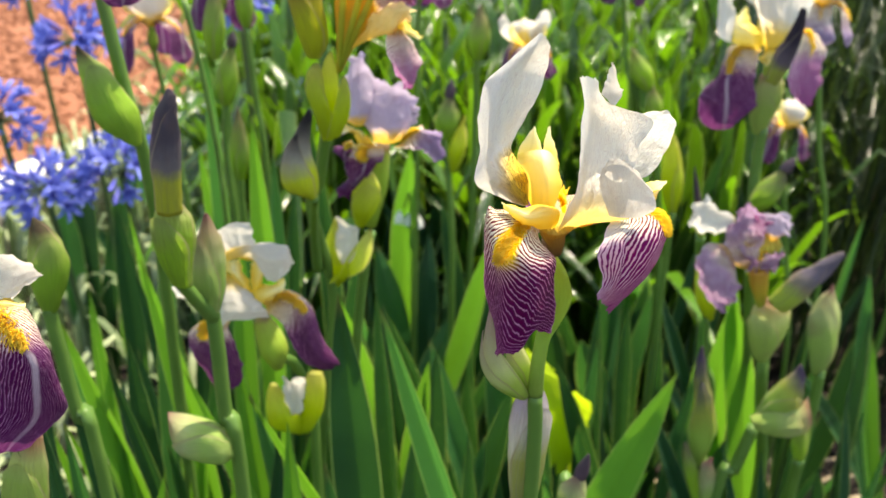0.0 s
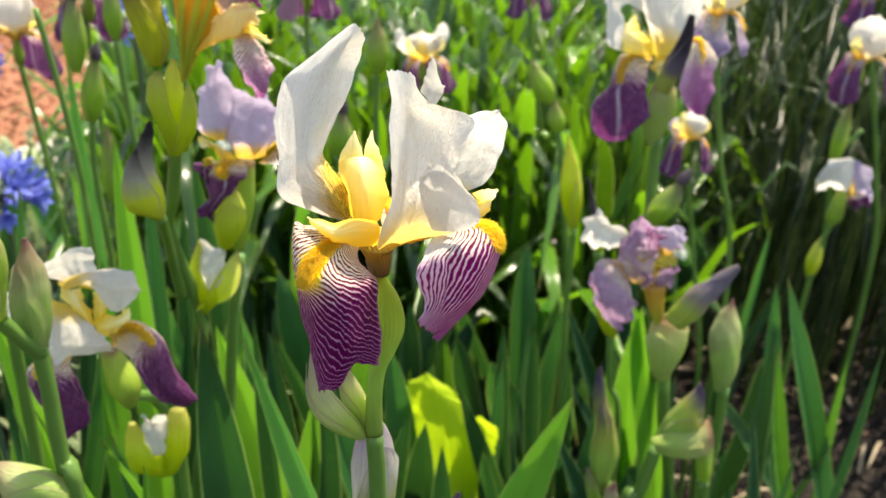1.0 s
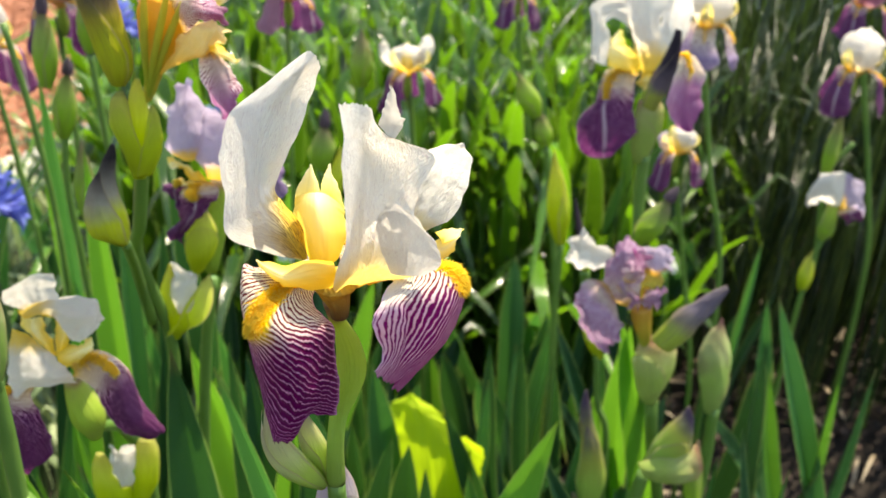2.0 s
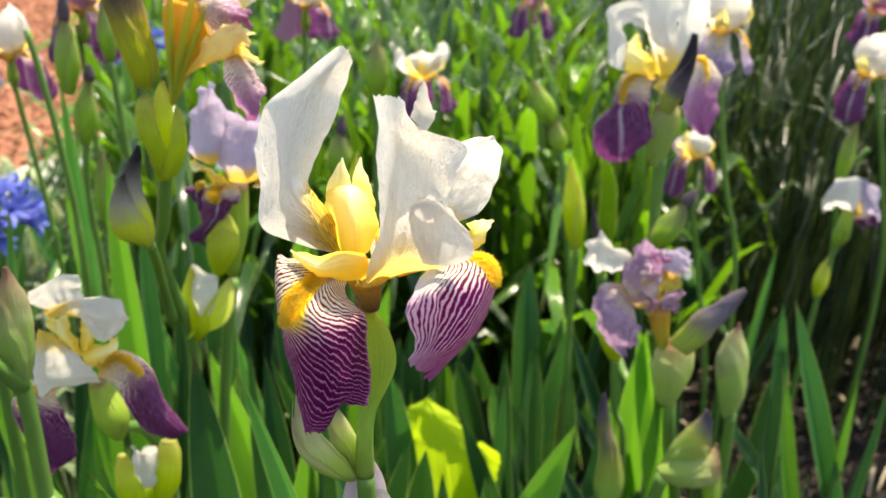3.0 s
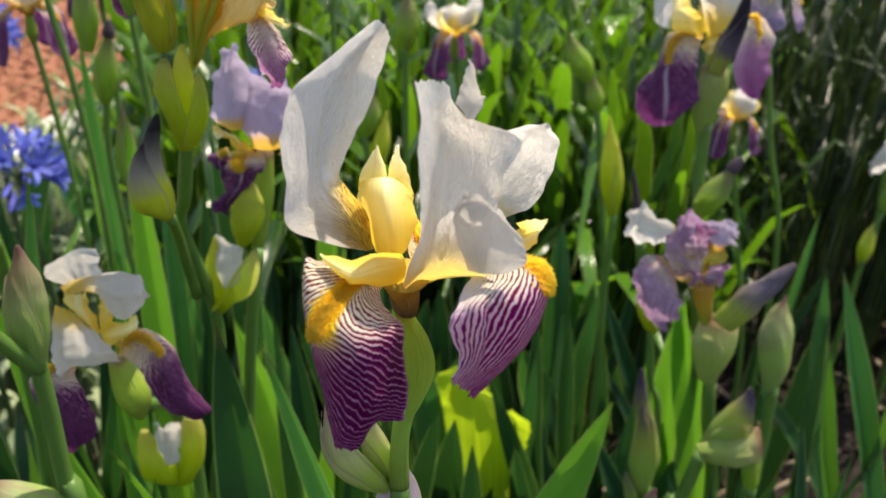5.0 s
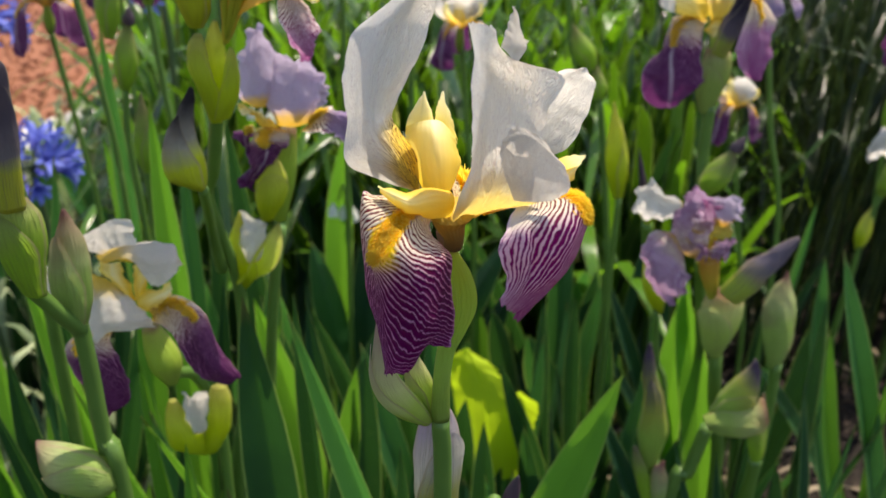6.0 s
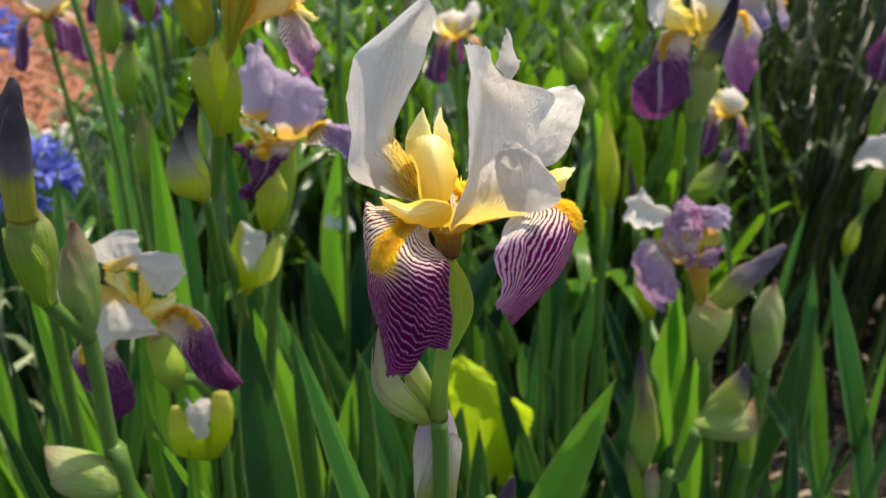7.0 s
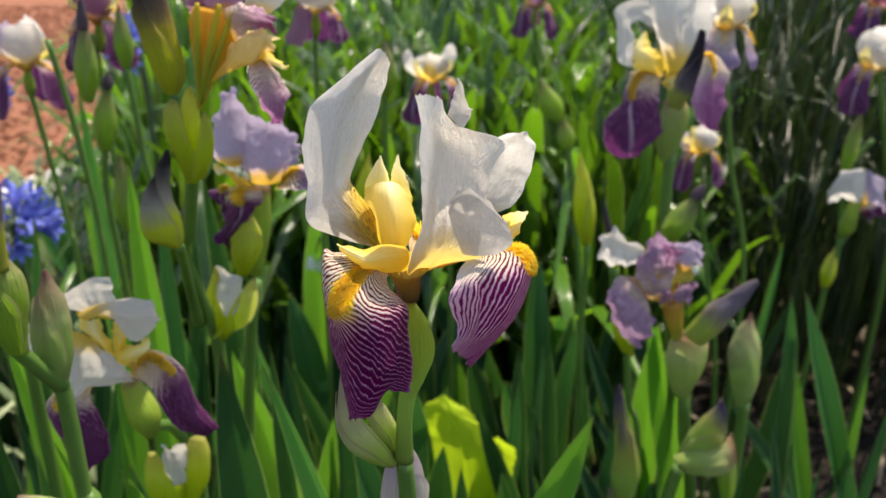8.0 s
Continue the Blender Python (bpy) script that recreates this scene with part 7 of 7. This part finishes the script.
LEANING = [      # leaves that lean over the gravel's edge: foot, tip, width, painted as sunlit
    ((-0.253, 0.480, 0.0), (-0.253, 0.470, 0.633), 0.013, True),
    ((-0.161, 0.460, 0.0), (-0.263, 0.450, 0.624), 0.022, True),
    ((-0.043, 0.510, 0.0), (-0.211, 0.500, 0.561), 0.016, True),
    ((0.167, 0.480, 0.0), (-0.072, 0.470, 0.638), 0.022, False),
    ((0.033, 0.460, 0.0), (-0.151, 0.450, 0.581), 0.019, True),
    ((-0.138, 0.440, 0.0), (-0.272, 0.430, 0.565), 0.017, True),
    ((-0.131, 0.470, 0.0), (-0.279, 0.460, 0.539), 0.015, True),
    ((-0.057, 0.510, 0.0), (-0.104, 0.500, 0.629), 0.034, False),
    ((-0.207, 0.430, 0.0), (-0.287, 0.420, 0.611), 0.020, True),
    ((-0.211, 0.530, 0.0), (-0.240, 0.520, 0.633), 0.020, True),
]


def upright_points(foot, tip, rng, bow=0.02):
    f, t = np.array(foot), np.array(tip)
    s = np.array((rng.uniform(-bow, bow), rng.uniform(-bow, bow), 0))
    return [f, f + (t - f) * 0.35 + s, f + (t - f) * 0.7 + s * 0.9, t]


def leaf_fan(leaves, rng, label="fan of blue-green sword leaves", faces=None, bright=None):
    foot = np.mean([np.array(q[0]) for q in leaves], 0)
    fan = thing("iris_leaf_fan", tuple(float(q) for q in foot), label, "leaves", "iris leaf fans")
    for base, tip, width in leaves:
        a = (rng.uniform(0.5, 0.9) if foot[0] > 0.22 else rng.uniform(-0.6, 0.85)) if faces is None else faces
        # the copy with painted sunlight falls more often to fans on the left
        variant = (faces is not None or rng.random() < (0.32 if foot[0] < -0.06 else 0.06)) if bright is None else bright
        part("leaf", blade_shape(upright_points(base, tip, rng), width, (math.cos(a), math.sin(a), 0)), M_LEAF_SUNLIT if variant else M_LEAF, fan, "yellow-green leaf, sunlight painted into its colour" if variant else "")
    return fan


RNG = random.Random(12)
for n in range(0, len(LEAVES), 2):
    # two neighbouring leaves with a short one between them make a fan
    pair = [LEAVES[n]]
    b, t, w = LEAVES[n]
    pair.append(((b[0] + 0.012, b[1] + 0.006, 0.0), (t[0] + RNG.uniform(-0.04, 0.04), t[1] + 0.03, t[2] * RNG.uniform(0.66, 0.85)), w * 0.85))
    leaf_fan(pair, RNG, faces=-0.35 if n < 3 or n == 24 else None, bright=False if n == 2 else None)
    if n + 1 < len(LEAVES):
        b, t, w = LEAVES[n + 1]
        leaf_fan([LEAVES[n + 1], ((b[0] - 0.012, b[1] + 0.008, 0.0), (t[0] + RNG.uniform(-0.05, 0.05), t[1] + 0.04, t[2] * RNG.uniform(0.6, 0.85)), w * 0.8)], RNG, faces=-0.3 if n == 8 else None)

RNG = random.Random(77)
for b, t, w, variant in LEANING:
    short = ((b[0] + 0.010, b[1] + 0.006, 0.0), (t[0] + RNG.uniform(0.01, 0.05), t[1] + 0.02, t[2] * RNG.uniform(0.7, 0.85)), w * 0.8)
    leaf_fan([(b, t, w), short], RNG, "leaning fan of green sword leaves", RNG.uniform(-0.5, 0.1), variant)

# fans that fill the bed: a few kinds, copied
KINDS = []
for n in range(7):
    rng = random.Random(40 + n)
    a = rng.uniform(-0.5, 0.5)
    leaves = []
    for i in range(rng.choice((3, 4, 4, 5))):
        s = (i - 2.2) * 0.17 + rng.uniform(-0.05, 0.05)
        ht = 0.46 * rng.uniform(0.72, 1.05) * (1 - 0.25 * abs(s))
        leaves.append(((0.006 * i * math.cos(a) - 0.012, 0.006 * i * math.sin(a), 0.0), (math.sin(s) * ht * math.cos(a) + rng.uniform(-0.03, 0.03), math.sin(s) * ht * math.sin(a) + rng.uniform(-0.04, 0.04), math.cos(s) * ht), rng.uniform(0.028, 0.042)))
    KINDS.append(leaf_fan(leaves, rng))
RNG = random.Random(77)
spots = []
for y in np.arange(0.52, 1.55, 0.115):
    for x in np.arange(-0.62 - y * 0.12, 0.36 + y * 0.06, 0.115):
        spots.append((x + RNG.uniform(-0.045, 0.045), y + RNG.uniform(-0.045, 0.045)))
used = 0
for x, y in spots:
    if x < -0.30 * y and y > 0.7 and RNG.random() < 0.92:
        continue
    if x > 0.34 and RNG.random() < 0.6:
        continue
    s = RNG.uniform(0.78, 1.05) * (0.82 + 0.18 * min(1, max(0, (y - 0.5) / 0.6)))
    m = pose(x, y, -0.005, RNG.uniform(-12, 12), RNG.uniform(-12, 12), RNG.uniform(0, 360)) @ Matrix.Diagonal((s, s, s, 1))
    if used < len(KINDS):
        KINDS[used].matrix_basis = m
    else:
        copy_thing(KINDS[used % len(KINDS)], m @ Matrix.Diagonal(tuple(1 / q for q in KINDS[used % len(KINDS)].scale) + (1,)))
    used += 1

# dense growth behind
RNG = random.Random(5)
blades = []
while len(blades) < 7000:
    y = RNG.uniform(1.25, 4.8)
    x = RNG.uniform(-0.32 * y, 0.30 + 0.06 * y)
    if x < edge_x(y) + 0.12:
        continue
    ht = RNG.uniform(0.28, 0.62)
    a = RNG.uniform(0, 2 * math.pi)
    lean = RNG.uniform(0.02, 0.22) * (1.9 if RNG.random() < 0.4 else 1)
    dx, dy = math.cos(a) * lean, math.sin(a) * lean
    w = RNG.uniform(0.014, 0.03)
    b = a + math.pi / 2 + RNG.uniform(-0.6, 0.6)
    drop = ht * (1 - RNG.uniform(0.2, 0.5) * (lean > 0.2))
    blades.append(thin_blade([(x, y, 0), (x + dx * 0.2, y + dy * 0.2, ht * 0.5), (x + dx * 0.6, y + dy * 0.6, ht * 0.9), (x + dx, y + dy, drop)], w, np.array((math.cos(b), math.sin(b), 0)), 7))
tagged(part("iris_foliage", merge(blades), M_LEAF_FAR), "dense bright green sword leaves filling the bed behind", "foliage", kind="stuff")

# thin grass on the right, coloured dark for shade that nothing casts
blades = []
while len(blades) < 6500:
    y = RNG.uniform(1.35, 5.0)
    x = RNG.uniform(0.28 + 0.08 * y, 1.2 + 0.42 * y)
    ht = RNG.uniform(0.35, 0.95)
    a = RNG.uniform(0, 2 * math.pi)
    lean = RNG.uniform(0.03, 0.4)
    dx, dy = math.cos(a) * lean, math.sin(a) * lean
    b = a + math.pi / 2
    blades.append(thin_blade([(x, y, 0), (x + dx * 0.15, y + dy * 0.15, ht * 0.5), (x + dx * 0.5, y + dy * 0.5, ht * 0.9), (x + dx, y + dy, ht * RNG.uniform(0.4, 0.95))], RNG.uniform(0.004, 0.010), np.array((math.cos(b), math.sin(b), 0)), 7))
tagged(part("dark_grass_clump", merge(blades), M_GRASS_SHADED), "tall thin-bladed grass, shade put into its dark colour", "grass", kind="stuff")

# fallen dry leaves on the soil
RNG = random.Random(21)
straws = []
for _ in range(170):
    x, y = RNG.uniform(0.05, 1.1), RNG.uniform(0.75, 2.3)
    a, ln = RNG.uniform(0, 2 * math.pi), RNG.uniform(0.05, 0.16)
    dx, dy = math.cos(a) * ln, math.sin(a) * ln
    straws.append(thin_blade([(x, y, 0.006), (x + dx * 0.4, y + dy * 0.4, 0.024), (x + dx * 0.75, y + dy * 0.75, 0.018), (x + dx, y + dy, 0.004)], RNG.uniform(0.004, 0.010), np.array((-math.sin(a), math.cos(a), 0))))
tagged(part("dry_leaf_litter", merge(straws), M_STRAW), "pale dry fallen leaves lying on the soil", "litter", kind="stuff")
